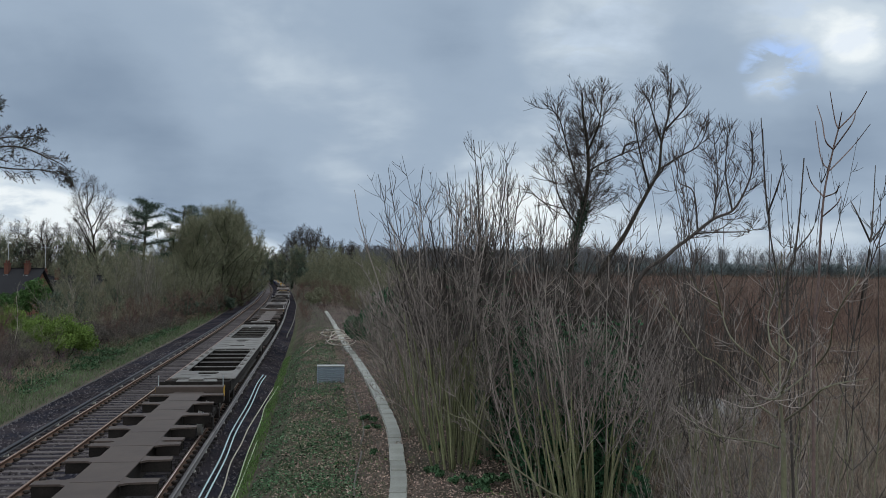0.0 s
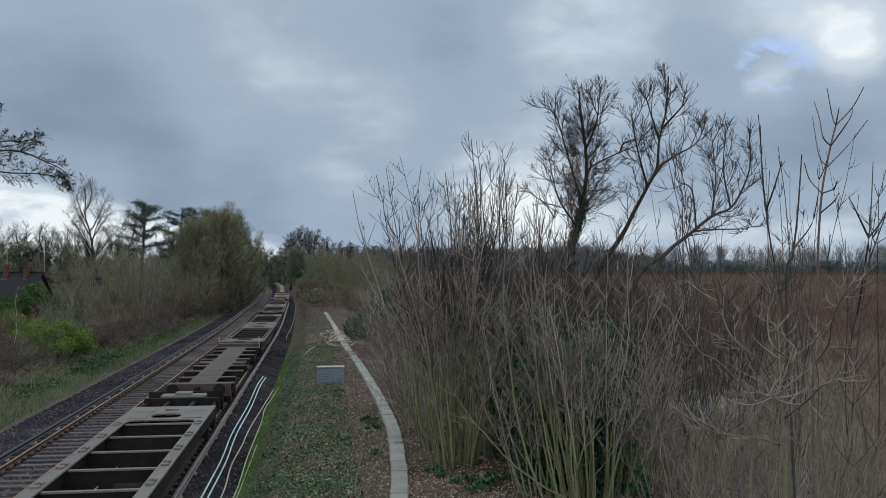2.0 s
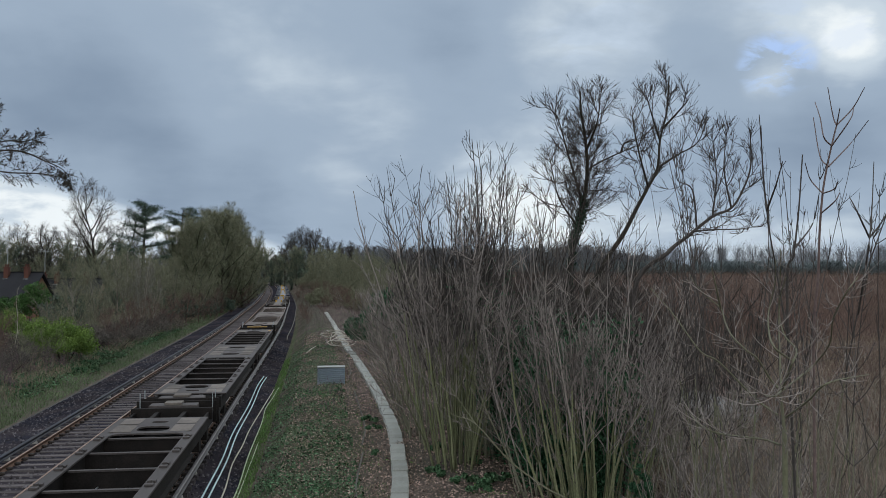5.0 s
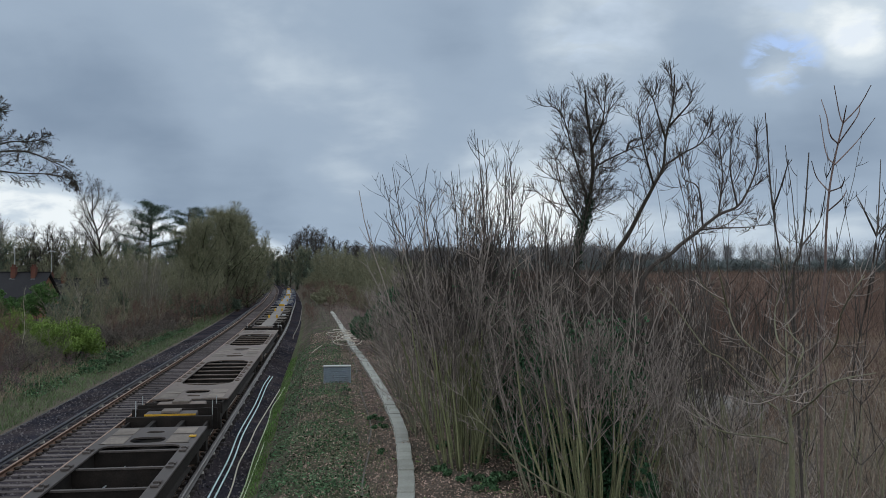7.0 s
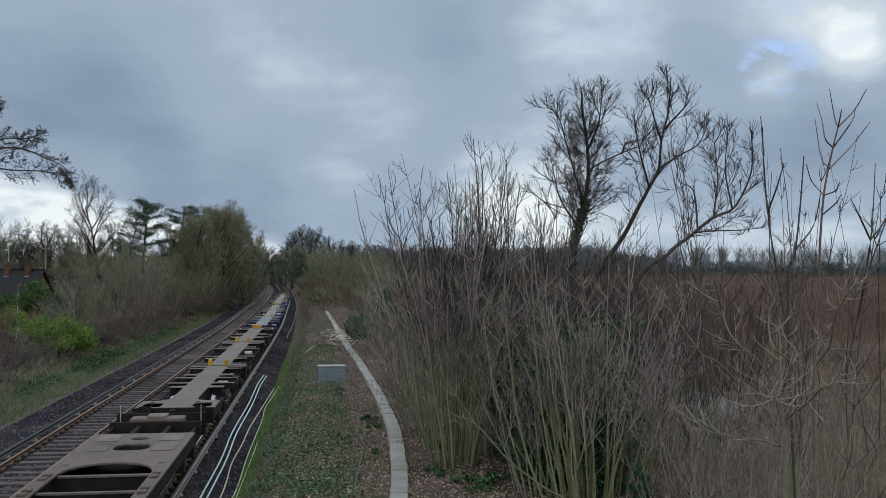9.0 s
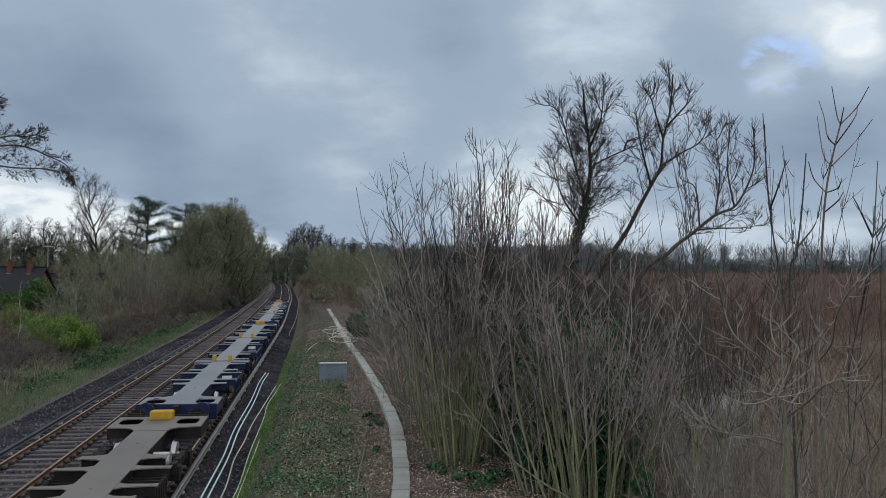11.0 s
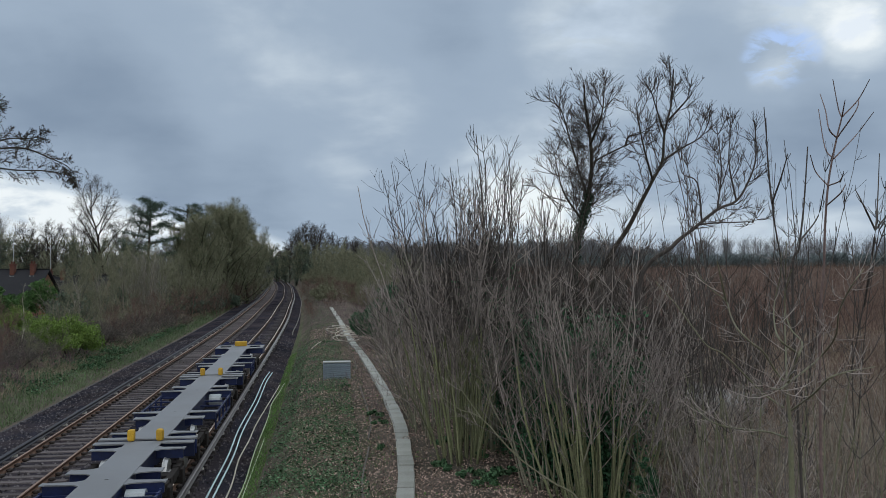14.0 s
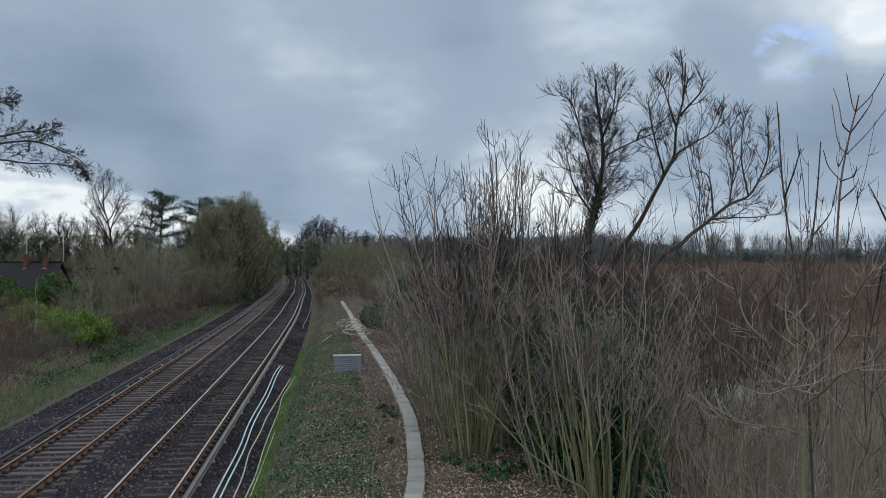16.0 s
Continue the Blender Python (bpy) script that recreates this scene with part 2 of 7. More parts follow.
M = dict(
    ballast=material("ballast", (0.032, 0.031, 0.040), 0.95, var=0.55, scale=0.5, fine=16, bump=1.0, second=(0.066, 0.054, 0.057), amount=0.7, spec=0.0),
    stone=material("ballast_stone", (0.085, 0.078, 0.085), 0.95, var=0.3, scale=0.5, fine=30, island=0.8, second=(0.110, 0.094, 0.092), spec=0.0),
    edge=material("worn_edging", (0.120, 0.118, 0.125), 0.95, var=0.4, scale=0.8, fine=8, bump=0.5, second=(0.112, 0.121, 0.105), amount=0.8, spec=0.0),
    sleeper=material("sleeper", (0.145, 0.128, 0.130), 0.9, var=0.3, scale=2, fine=25, obj_var=0.3, second=(0.118, 0.102, 0.098), stretch=(1, 6, 1), spec=0.0),
    timber=material("timber_sleeper", (0.078, 0.070, 0.074), 0.9, var=0.3, scale=2, fine=25, obj_var=0.35, second=(0.107, 0.093, 0.087), stretch=(1, 6, 1), spec=0.0),
    rust=material("rusty_rail", (0.175, 0.105, 0.075), 0.75, 0.0, var=0.3, scale=1.2, fine=30, second=(0.12, 0.065, 0.045)),
    railhead=material("rail_head", (0.385, 0.312, 0.273), 0.42, 0.6, var=0.12, scale=2, fine=40, bump=0.02, second=(0.251, 0.187, 0.156), spec=0.3),
    railhead_rusty=material("rail_head_rusty", (0.300, 0.200, 0.155), 0.5, 0.2, var=0.15, scale=2, fine=40, bump=0.02, second=(0.149, 0.090, 0.060)),
    conductor=material("conductor_rail", (0.062, 0.066, 0.080), 0.65, 0.0, var=0.2, scale=1.5, fine=30, bump=0.1, second=(0.085, 0.075, 0.072)),
    conductor_pale=material("bright_conductor_rail", (0.152, 0.146, 0.148), 0.55, 0.1, var=0.2, scale=1.5, fine=30, bump=0.1, second=(0.108, 0.094, 0.090), spec=0.2),
    chair=material("rail_chair", (0.055, 0.045, 0.04), 0.8, 0.2, var=0.3, island=0.3),
    pot=material("insulator", (0.42, 0.40, 0.37), 0.6, var=0.2, island=0.3),
    concrete=material("concrete_lid", (0.42, 0.42, 0.385), 0.9, var=0.14, scale=1.1, fine=22, obj_var=0.13, second=(0.30, 0.30, 0.265), amount=0.6),
    steel=material("galvanised", (0.44, 0.47, 0.49), 0.5, 0.35, var=0.16, scale=3, fine=40, second=(0.33, 0.35, 0.36), spec=0.3),
    brown=material("brown_wagon", (0.098, 0.074, 0.064), 0.75, var=0.2, scale=0.9, fine=14, second=(0.066, 0.050, 0.045), bump=0.1, spec=0.3),
    beige=material("weathered_grey", (0.205, 0.196, 0.184), 0.8, var=0.2, scale=0.8, fine=12, second=(0.155, 0.138, 0.126), bump=0.1, spec=0.3),
    dark=material("dark_wagon", (0.088, 0.074, 0.070), 0.7, var=0.3, scale=0.8, fine=12, second=(0.064, 0.055, 0.053), bump=0.1, spec=0.3),
    umber=material("umber_wagon", (0.165, 0.130, 0.112), 0.7, var=0.3, scale=0.8, fine=12, second=(0.105, 0.084, 0.076), bump=0.1, spec=0.3),
    grey=material("grey_deck", (0.215, 0.222, 0.238), 0.6, var=0.10, scale=0.7, fine=10, second=(0.18, 0.182, 0.19), bump=0.05, spec=0.3),
    taupe=material("taupe_deck", (0.185, 0.162, 0.146), 0.7, var=0.12, scale=0.7, fine=10, second=(0.145, 0.125, 0.112), bump=0.05, spec=0.3),
    navy=material("navy_paint", (0.011, 0.020, 0.080), 0.5, var=0.25, scale=2, fine=20, second=(0.018, 0.021, 0.034), bump=0.05, spec=0.3),
    pad=material("worn_pad", (0.225, 0.195, 0.172), 0.8, var=0.2, scale=2, fine=14, obj_var=0.2, second=(0.13, 0.11, 0.10), bump=0.1),
    # brake dust on running gear; on webs below decks also painted shade
    soot_shade=material("brake_dust_shade", (0.024, 0.021, 0.020), 0.85, var=0.3, scale=3, fine=30, second=(0.038, 0.031, 0.028)),
    wheel=material("wheel_steel", (0.55, 0.54, 0.53), 0.38, 0.7, var=0.15, scale=3, fine=30, bump=0.05, spec=0.3),
    yellow=material("yellow_paint", (0.60, 0.36, 0.045), 0.55, var=0.2, scale=4, fine=30, second=(0.42, 0.24, 0.05), bump=0.05),
    pipe_blue=material("pale_blue_pipe", (0.50, 0.66, 0.72), 0.5, var=0.12, scale=2, fine=20, bump=0.05, spec=0.3),
    cable=material("pale_cable", (0.52, 0.47, 0.40), 0.6, var=0.15, scale=2, fine=20, bump=0.05),
    cable_green=material("greenish_cable", (0.42, 0.50, 0.32), 0.6, var=0.15, scale=2, fine=20, bump=0.05),
    pole=material("pale_pole_bark", (0.225, 0.212, 0.160), 0.9, var=0.25, scale=1.5, fine=25, second=(0.180, 0.185, 0.120), island=0.55),
    mosspole=material("mossy_pole_bark", (0.195, 0.198, 0.118), 0.9, var=0.3, scale=1.2, fine=25, second=(0.150, 0.170, 0.080), obj_var=0.5),
    shoot=material("brown_shoot", (0.275, 0.235, 0.210), 0.75, var=0.25, scale=0.8, fine=20, bump=0, second=(0.180, 0.155, 0.150), island=0.6, spec=0.25),
    redshoot=material("red_brown_shoot", (0.300, 0.225, 0.190), 0.75, var=0.25, scale=0.8, fine=20, bump=0, second=(0.200, 0.155, 0.135), island=0.6, spec=0.25),
    # brown twig darkened to stand in for shade among crowded stems
    shadetwig=material("shaded_brown_twig", (0.165, 0.142, 0.126), 0.85, var=0.25, scale=0.8, fine=20, bump=0, second=(0.105, 0.095, 0.086), island=0.6),
    darkbark=material("dark_bark", (0.050, 0.043, 0.036), 0.95, var=0.3, scale=2, fine=25, second=(0.075, 0.066, 0.05), island=0.25),
    twig=material("bare_twig", (0.224, 0.210, 0.179), 0.85, var=0.2, scale=1, fine=20, bump=0, island=0.4),
    paletwig=material("pale_twig", (0.265, 0.230, 0.188), 0.85, var=0.2, scale=1, fine=20, bump=0, island=0.45),
    darktwig=material("dark_twig", (0.075, 0.065, 0.059), 0.9, var=0.2, scale=1, fine=20, bump=0, island=0.35),
    ashbark=material("ash_bark", (0.205, 0.196, 0.138), 0.85, var=0.2, scale=1.5, fine=20, second=(0.150, 0.156, 0.088), island=0.2),
    olivegreen=material("dull_olive_leaf", (0.185, 0.205, 0.122), 0.8, var=0.25, scale=0.3, fine=3, bump=0, island=0.45),
    farivy=material("dull_dark_leaf", (0.100, 0.131, 0.098), 0.8, var=0.25, scale=0.3, fine=3, bump=0, island=0.45),
    # dark tone stands in for backlight on crowns seen against the sky
    skytwig=material("backlit_dark_twig", (0.072, 0.066, 0.060), 0.95, var=0.2, scale=0.1, fine=2, bump=0, island=0.3),
    slopetwig=material("grey_brown_twig", (0.235, 0.215, 0.175), 0.95, var=0.25, scale=0.2, fine=4, bump=0, island=0.5, second=(0.130, 0.115, 0.100)),
    cabinet=material("dull_galvanised", (0.341, 0.404, 0.475), 0.6, 0.1, var=0.2, scale=3, fine=40, second=(0.253, 0.291, 0.338), spec=0.2),
    # distance haze is mixed into the hedge colour
    hazehedge=material("hazed_far_hedge", (0.158, 0.183, 0.185), 0.95, var=0.2, scale=0.1, fine=2, bump=0, island=0.4),
    redtwig=material("red_brown_stems", (0.185, 0.125, 0.105), 0.9, var=0.35, scale=0.12, fine=4, bump=0, island=0.45, second=(0.150, 0.120, 0.098), spec=0.0),
    olive=material("olive_twig", (0.215, 0.215, 0.145), 0.9, var=0.25, scale=0.15, fine=2, bump=0, island=0.4),
    # twig colour lightened towards blue-grey to imitate distance haze
    hazetwig=material("hazed_far_twig", (0.169, 0.168, 0.178), 0.95, var=0.2, scale=0.1, fine=2, bump=0, island=0.3),
    ivy=material("ivy_leaf", (0.055, 0.130, 0.068), 0.5, var=0.3, scale=2, fine=12, bump=0, island=0.5),
    pine=material("pine_needles", (0.057, 0.090, 0.064), 0.7, var=0.3, scale=0.6, fine=8, bump=0, island=0.45),
    lime=material("yellow_green_leaf", (0.181, 0.267, 0.065), 0.6, var=0.25, scale=1.2, fine=8, bump=0, island=0.45, second=(0.106, 0.182, 0.043)),
    hedge=material("mid_green_leaf", (0.070, 0.139, 0.044), 0.6, var=0.3, scale=1.2, fine=8, bump=0, island=0.5),
    grass=material("grass_blade", (0.125, 0.190, 0.090), 0.7, var=0.25, scale=0.6, fine=6, bump=0, island=0.5, second=(0.190, 0.210, 0.125), spec=0.0),
    straw=material("dead_grass", (0.330, 0.270, 0.205), 0.85, var=0.2, scale=0.6, fine=6, bump=0, island=0.4, spec=0.0),
    litter=material("dead_leaf", (0.400, 0.295, 0.250), 0.85, var=0.2, scale=0.6, fine=6, bump=0, island=0.85, spec=0.0),
    bankleaf=material("bank_leaf", (0.085, 0.160, 0.085), 0.5, var=0.3, scale=0.8, fine=8, bump=0, island=0.9, second=(0.175, 0.235, 0.150), spec=0.0),
    mossleaf=material("moss_green", (0.152, 0.269, 0.084), 0.7, var=0.25, scale=1.0, fine=8, bump=0, island=0.5, spec=0.0),
    greycable=material("dull_cable", (0.17, 0.155, 0.14), 0.7, var=0.15, scale=2, fine=20, bump=0.05),
    bramble=material("bramble_stem", (0.179, 0.128, 0.139), 0.85, var=0.2, scale=0.6, fine=6, bump=0, island=0.45),
    slate=material("roof_slate", (0.034, 0.034, 0.038), 0.9, var=0.2, scale=1, fine=8, obj_var=0.2),
    brickwall=material("house_wall", (0.24, 0.125, 0.085), 0.9, var=0.25, scale=1, fine=20),
    terracotta=material("chimney_brick", (0.135, 0.062, 0.048), 0.9, var=0.25, scale=3, fine=20),
    white=material("white_lead", (0.70, 0.70, 0.68), 0.6, var=0.1, bump=0),
    paint_grey=material("grey_cabinet", (0.40, 0.42, 0.41), 0.6, var=0.12),
    # dark bark, its backlit look against the sky put into the colour
    leader=material("dark_backlit_bark", (0.090, 0.079, 0.073), 0.9, var=0.3, scale=1.5, fine=25, second=(0.061, 0.054, 0.051), island=0.4),
    ashtop=material("red_brown_ash_bark", (0.203, 0.146, 0.137), 0.85, var=0.25, scale=2, fine=20, second=(0.135, 0.101, 0.091), island=0.2),
    water=material("pond_water", (0.185, 0.180, 0.172), 0.75, var=0.4, scale=0.6, fine=3, bump=0.1, spec=0.12),
)


def lamp_material(name, colour, strength):
    m = bpy.data.materials.new(name)
    m.use_nodes = True
    b = m.node_tree.nodes["Principled BSDF"]
    b.inputs["Emission Color"].default_value = (*colour, 1)
    b.inputs["Emission Strength"].default_value = strength
    return m


M["signal_light"] = lamp_material("signal_light", (1.0, 0.97, 0.9), 3.0)


def ground_material():
    """Earth, moss, grass, ivy, dead leaves and far field, by the zones that the sheet carries."""
    m = bpy.data.materials.new("ground")
    m.use_nodes = True
    nt = m.node_tree
    N, L = nt.nodes.new, nt.links.new
    b = nt.nodes["Principled BSDF"]
    b.inputs["Roughness"].default_value = 0.95
    b.inputs["Specular IOR Level"].default_value = 0.0
    tc = N("ShaderNodeTexCoord")

    def noise_(s, d=6.0, r=0.62):
        n = N("ShaderNodeTexNoise")
        n.inputs["Scale"].default_value, n.inputs["Detail"].default_value, n.inputs["Roughness"].default_value = s, d, r
        L(tc.outputs["Object"], n.inputs["Vector"])
        return n.outputs[0]

    def rng(v, a, c, lo=0.0, hi=1.0):
        r = N("ShaderNodeMapRange")
        L(v, r.inputs[0])
        for i, x in enumerate((a, c, lo, hi)):
            r.inputs[i + 1].default_value = x
        return r.outputs[0]

    def mix(f, a, c, kind="MIX"):
        x = N("ShaderNodeMix")
        x.data_type, x.blend_type = "RGBA", kind
        for sock, v in ((x.inputs[0], f), (x.inputs[6], a), (x.inputs[7], c)):
            if isinstance(v, (int, float)):
                sock.default_value = v
            elif isinstance(v, tuple):
                sock.default_value = (*v, 1)
            else:
                L(v, sock)
        return x.outputs[2]

    def times(a, c):
        x = N("ShaderNodeMath")
        x.operation, x.use_clamp = "MULTIPLY", True
        L(a, x.inputs[0])
        if isinstance(c, (int, float)):
            x.inputs[1].default_value = c
        else:
            L(c, x.inputs[1])
        return x.outputs[0]

    def zone(name):
        a = N("ShaderNodeAttribute")
        a.attribute_name = name
        return a.outputs["Fac"]

    n1, n2, n3 = noise_(0.7), noise_(5.0), noise_(30.0, 3.0)
    earth = mix(rng(n1, 0.4, 0.6), (0.190, 0.148, 0.128), (0.125, 0.103, 0.090))
    # darker green paints the shaded gaps between leaves into the ground
    green = mix(rng(n2, 0.38, 0.62), (0.050, 0.062, 0.042), (0.125, 0.130, 0.092))
    dry = mix(rng(n2, 0.4, 0.6), (0.230, 0.195, 0.155), (0.150, 0.138, 0.100))
    moss = mix(rng(n2, 0.4, 0.6), (0.119, 0.203, 0.072), (0.088, 0.135, 0.064))
    field = mix(rng(n1, 0.4, 0.6), (0.160, 0.115, 0.102), (0.150, 0.125, 0.102))
    far = mix(rng(n1, 0.4, 0.6), (0.075, 0.083, 0.062), (0.095, 0.092, 0.075))
    col = earth
    col = mix(times(zone("grass"), rng(n1, 0.30, 0.52)), col, green)
    col = mix(times(zone("dry"), rng(n1, 0.36, 0.56)), col, dry)
    col = mix(times(zone("moss"), rng(n2, 0.34, 0.54)), col, moss)
    col = mix(zone("field"), col, field)
    col = mix(zone("far"), col, far)
    g = N("ShaderNodeCombineColor")
    s = rng(n3, 0.25, 0.75, 0.55, 1.45)
    for i in range(3):
        L(s, g.inputs[i])
    L(mix(1.0, col, g.outputs[0], "MULTIPLY"), b.inputs["Base Color"])
    bp = N("ShaderNodeBump")
    bp.inputs["Strength"].default_value, bp.inputs["Distance"].default_value = 0.8, 0.05
    L(n3, bp.inputs["Height"])
    L(bp.outputs[0], b.inputs["Normal"])
    return m


M["ground"] = ground_material()


# ---- building helpers ----
class Soup:
    """Gathers tubes, leaves and boxes as quads and hands out one mesh."""

    def __init__(self):
        self.v, self.f, self.n = [], [], 0

    def add(self, verts, quads):
        self.v.append(np.asarray(verts, float))
        self.f.append(np.asarray(quads, int) + self.n)
        self.n += len(verts)

    def tube(self, pts, rad, sides=4):
        pts, rad = np.asarray(pts, float), np.asarray(rad, float)
        k = len(pts)
        d = np.gradient(pts, axis=0)
        d /= np.linalg.norm(d, axis=1)[:, None] + 1e-9
        ref = np.array([0.31, 0.17, 0.93]) if abs(d[:, 2]).mean() < 0.8 else np.array([0.9, 0.4, 0.1])
        a = np.cross(d, ref)
        a /= np.linalg.norm(a, axis=1)[:, None] + 1e-9
        b = np.cross(d, a)
        ang = np.arange(sides) * 2 * math.pi / sides
        ring = pts[:, None] + rad[:, None, None] * (np.cos(ang)[None, :, None] * a[:, None] + np.sin(ang)[None, :, None] * b[:, None])
        i, j = np.meshgrid(np.arange(k - 1), np.arange(sides), indexing="ij")
        j2 = (j + 1) % sides
        q = np.stack([i * sides + j, i * sides + j2, (i + 1) * sides + j2, (i + 1) * sides + j], -1).reshape(-1, 4)
        self.add(ring.reshape(-1, 3), q)

    def tubes(self, L_, r0, r1, sides=3):
        """Many tapering tubes at once: L_ holds lines of equal count."""
        L_ = np.asarray(L_, float)
        m, k, _ = L_.shape
        d = np.gradient(L_, axis=1)
        d /= np.linalg.norm(d, axis=2)[..., None] + 1e-9
        ref = np.where(abs(d[:, :1, 2:]).mean(1, keepdims=True) < 0.8, np.array([0.31, 0.17, 0.93]), np.array([0.9, 0.4, 0.1]))
        a = np.cross(d, ref)
        a /= np.linalg.norm(a, axis=2)[..., None] + 1e-9
        b = np.cross(d, a)
        ang = np.arange(sides) * 2 * math.pi / sides
        rad = (np.reshape(r0, (-1, 1)) + (np.reshape(r1, (-1, 1)) - np.reshape(r0, (-1, 1))) * np.linspace(0, 1, k)[None]) * np.ones((m, 1))
        ring = L_[:, :, None] + rad[:, :, None, None] * (np.cos(ang)[:, None] * a[:, :, None] + np.sin(ang)[:, None] * b[:, :, None])
        i, j = np.meshgrid(np.arange(k - 1), np.arange(sides), indexing="ij")
        j2 = (j + 1) % sides
        q = np.stack([i * sides + j, i * sides + j2, (i + 1) * sides + j2, (i + 1) * sides + j], -1).reshape(-1, 4)
        q = (np.arange(m)[:, None, None] * (k * sides) + q[None]).reshape(-1, 4)
        self.add(ring.reshape(-1, 3), q)

    def leaves(self, c, size, rng, flat=0.0, aspect=0.7):
        """Small folded leaves: two quads each round the centres c."""
        c = np.asarray(c, float)
        k = len(c)
        if not k:
            return
        u = rng.normal(size=(k, 3))
        u[:, 2] *= 1 - flat
        u /= np.linalg.norm(u, axis=1)[:, None]
        w = np.cross(u, rng.normal(size=(k, 3)))
        if flat:
            w[:, 2] *= 1 - flat
        w /= np.linalg.norm(w, axis=1)[:, None] + 1e-9
        s = size * rng.uniform(0.6, 1.3, k)[:, None]
        nrm = np.cross(u, w) * s * 0.22
        u, w = u * s, w * s * aspect
        v = np.stack([c - u, c - w * 0.9 + nrm, c + u, c + w * 0.9 + nrm], 1).reshape(-1, 3)
        q = np.arange(4 * k).reshape(-1, 4)
        self.add(v, q)

    def blades(self, base, tip, width, rng):
        """Upright blades or thin stems: one tapering quad each."""
        base, tip = np.asarray(base, float), np.asarray(tip, float)
        k = len(base)
        side = np.cross(tip - base, rng.normal(size=(k, 3)))
        side /= np.linalg.norm(side, axis=1)[:, None] + 1e-9
        side *= np.asarray(width).reshape(-1, 1)
        v = np.stack([base - side, base + side, tip + side * 0.3, tip - side * 0.3], 1).reshape(-1, 3)
        self.add(v, np.arange(4 * k).reshape(-1, 4))

    def box(self, x0, x1, y0, y1, z0, z1):
        v = [(x, y, z) for z in (z0, z1) for y in (y0, y1) for x in (x0, x1)]
        self.add(v, [(0, 2, 3, 1), (4, 5, 7, 6), (0, 1, 5, 4), (2, 6, 7, 3), (0, 4, 6, 2), (1, 3, 7, 5)])

    def mesh(self, name, mat, smooth=False):
        me = bpy.data.meshes.new(name)
        v = np.concatenate(self.v).astype(np.float32)
        f = np.concatenate(self.f).astype(np.int32)
        me.vertices.add(len(v))
        me.vertices.foreach_set("co", v.ravel())
        me.loops.add(f.size)
        me.loops.foreach_set("vertex_index", f.ravel())
        me.polygons.add(len(f))
        me.polygons.foreach_set("loop_start", np.arange(0, f.size, 4, dtype=np.int32))
        me.update(calc_edges=True)
        if smooth:
            me.polygons.foreach_set("use_smooth", np.ones(len(f), bool))
        me.materials.append(mat)
        return me


def part(name, data, mat=None, parent=None, label=""):
    """Links a bmesh, Soup or mesh as one mesh object under a thing or a part."""
    if isinstance(data, Soup):
        data = data.mesh(name, mat)
    elif isinstance(data, bmesh.types.BMesh):
        me = bpy.data.meshes.new(name)
        bmesh.ops.recalc_face_normals(data, faces=data.faces)
        data.to_mesh(me)
        data.free()
        me.materials.append(mat)
        data = me
    ob = new(name, data)
    ob.parent = parent
    if label:
        ob["label"] = label
    return ob


def thing(name, label, category, group="", kind="", m=None):
    ob = new(name)
    ob.empty_display_size = 0.2
    if m is not None:
        ob.matrix_basis = m
    return tagged(ob, label, category, group, kind)


def bm_box(bm, x0, x1, y0, y1, z0, z1, bevel=0.0):
    r = bmesh.ops.create_cube(bm, size=1.0, matrix=Matrix.LocRotScale(((x0 + x1) / 2, (y0 + y1) / 2, (z0 + z1) / 2), None, (x1 - x0, y1 - y0, z1 - z0)))
    if bevel:
        edges = list({e for v in r["verts"] for e in v.link_edges})
        bmesh.ops.bevel(bm, geom=edges, offset=bevel, segments=2, affect="EDGES", profile=0.6)
    return bm


def bm_cyl(bm, p, q, r, seg=14, r2=None):
    p, q = Vector(p), Vector(q)
    rot = (q - p).to_track_quat("Z", "Y").to_matrix().to_4x4()
    bmesh.ops.create_cone(bm, cap_ends=True, segments=seg, radius1=r, radius2=r if r2 is None else r2, depth=(q - p).length, matrix=Matrix.Translation((p + q) / 2) @ rot)
    return bm


def bm_plate(bm, outline, holes, z0, z1):
    """A flat plate with holes through it: outline and holes are rings of (x, y)."""
    edges = []
    for ring in (outline, *holes):
        vs = [bm.verts.new((x, y, z1)) for x, y in ring]
        edges += [bm.edges.new((vs[i], vs[(i + 1) % len(vs)])) for i in range(len(vs))]
    faces = [g for g in bmesh.ops.triangle_fill(bm, use_beauty=True, use_dissolve=False, edges=edges)["geom"] if isinstance(g, bmesh.types.BMFace)]
    ext = bmesh.ops.extrude_face_region(bm, geom=faces)
    bmesh.ops.translate(bm, vec=(0, 0, z0 - z1), verts=[g for g in ext["geom"] if isinstance(g, bmesh.types.BMVert)])
    return bm


def ring_oval(cx, cy, rx, ry, k=16, power=2.0):
    out = []
    for i in range(k):
        a = 2 * math.pi * i / k
        c, s = math.cos(a), math.sin(a)
        out.append((cx + rx * math.copysign(abs(c) ** (2 / power), c), cy + ry * math.copysign(abs(s) ** (2 / power), s)))
    return out


def ring_box(x0, x1, y0, y1):
    return [(x0, y0), (x1, y0), (x1, y1), (x0, y1)]


# ---- the line: its plan, and the lie of the land ----
KNOTS = [-20, 20, 45, 70, 95, 120, 150, 180, 220, 280, 330, 480]
BENDS = [0.00002, -0.00009, 0.00006, -0.00031, -0.00077, 0.00047, -0.00099, 0.00018, -0.00055, -0.00015, -0.0012, -0.0020]
STEP = 0.5
RUN = np.arange(-400, 480, STEP)
_k = np.interp(RUN, KNOTS, BENDS) * (RUN > -20)
_th = np.cumsum(_k) * STEP
_i0 = int(np.argmin(abs(RUN)))
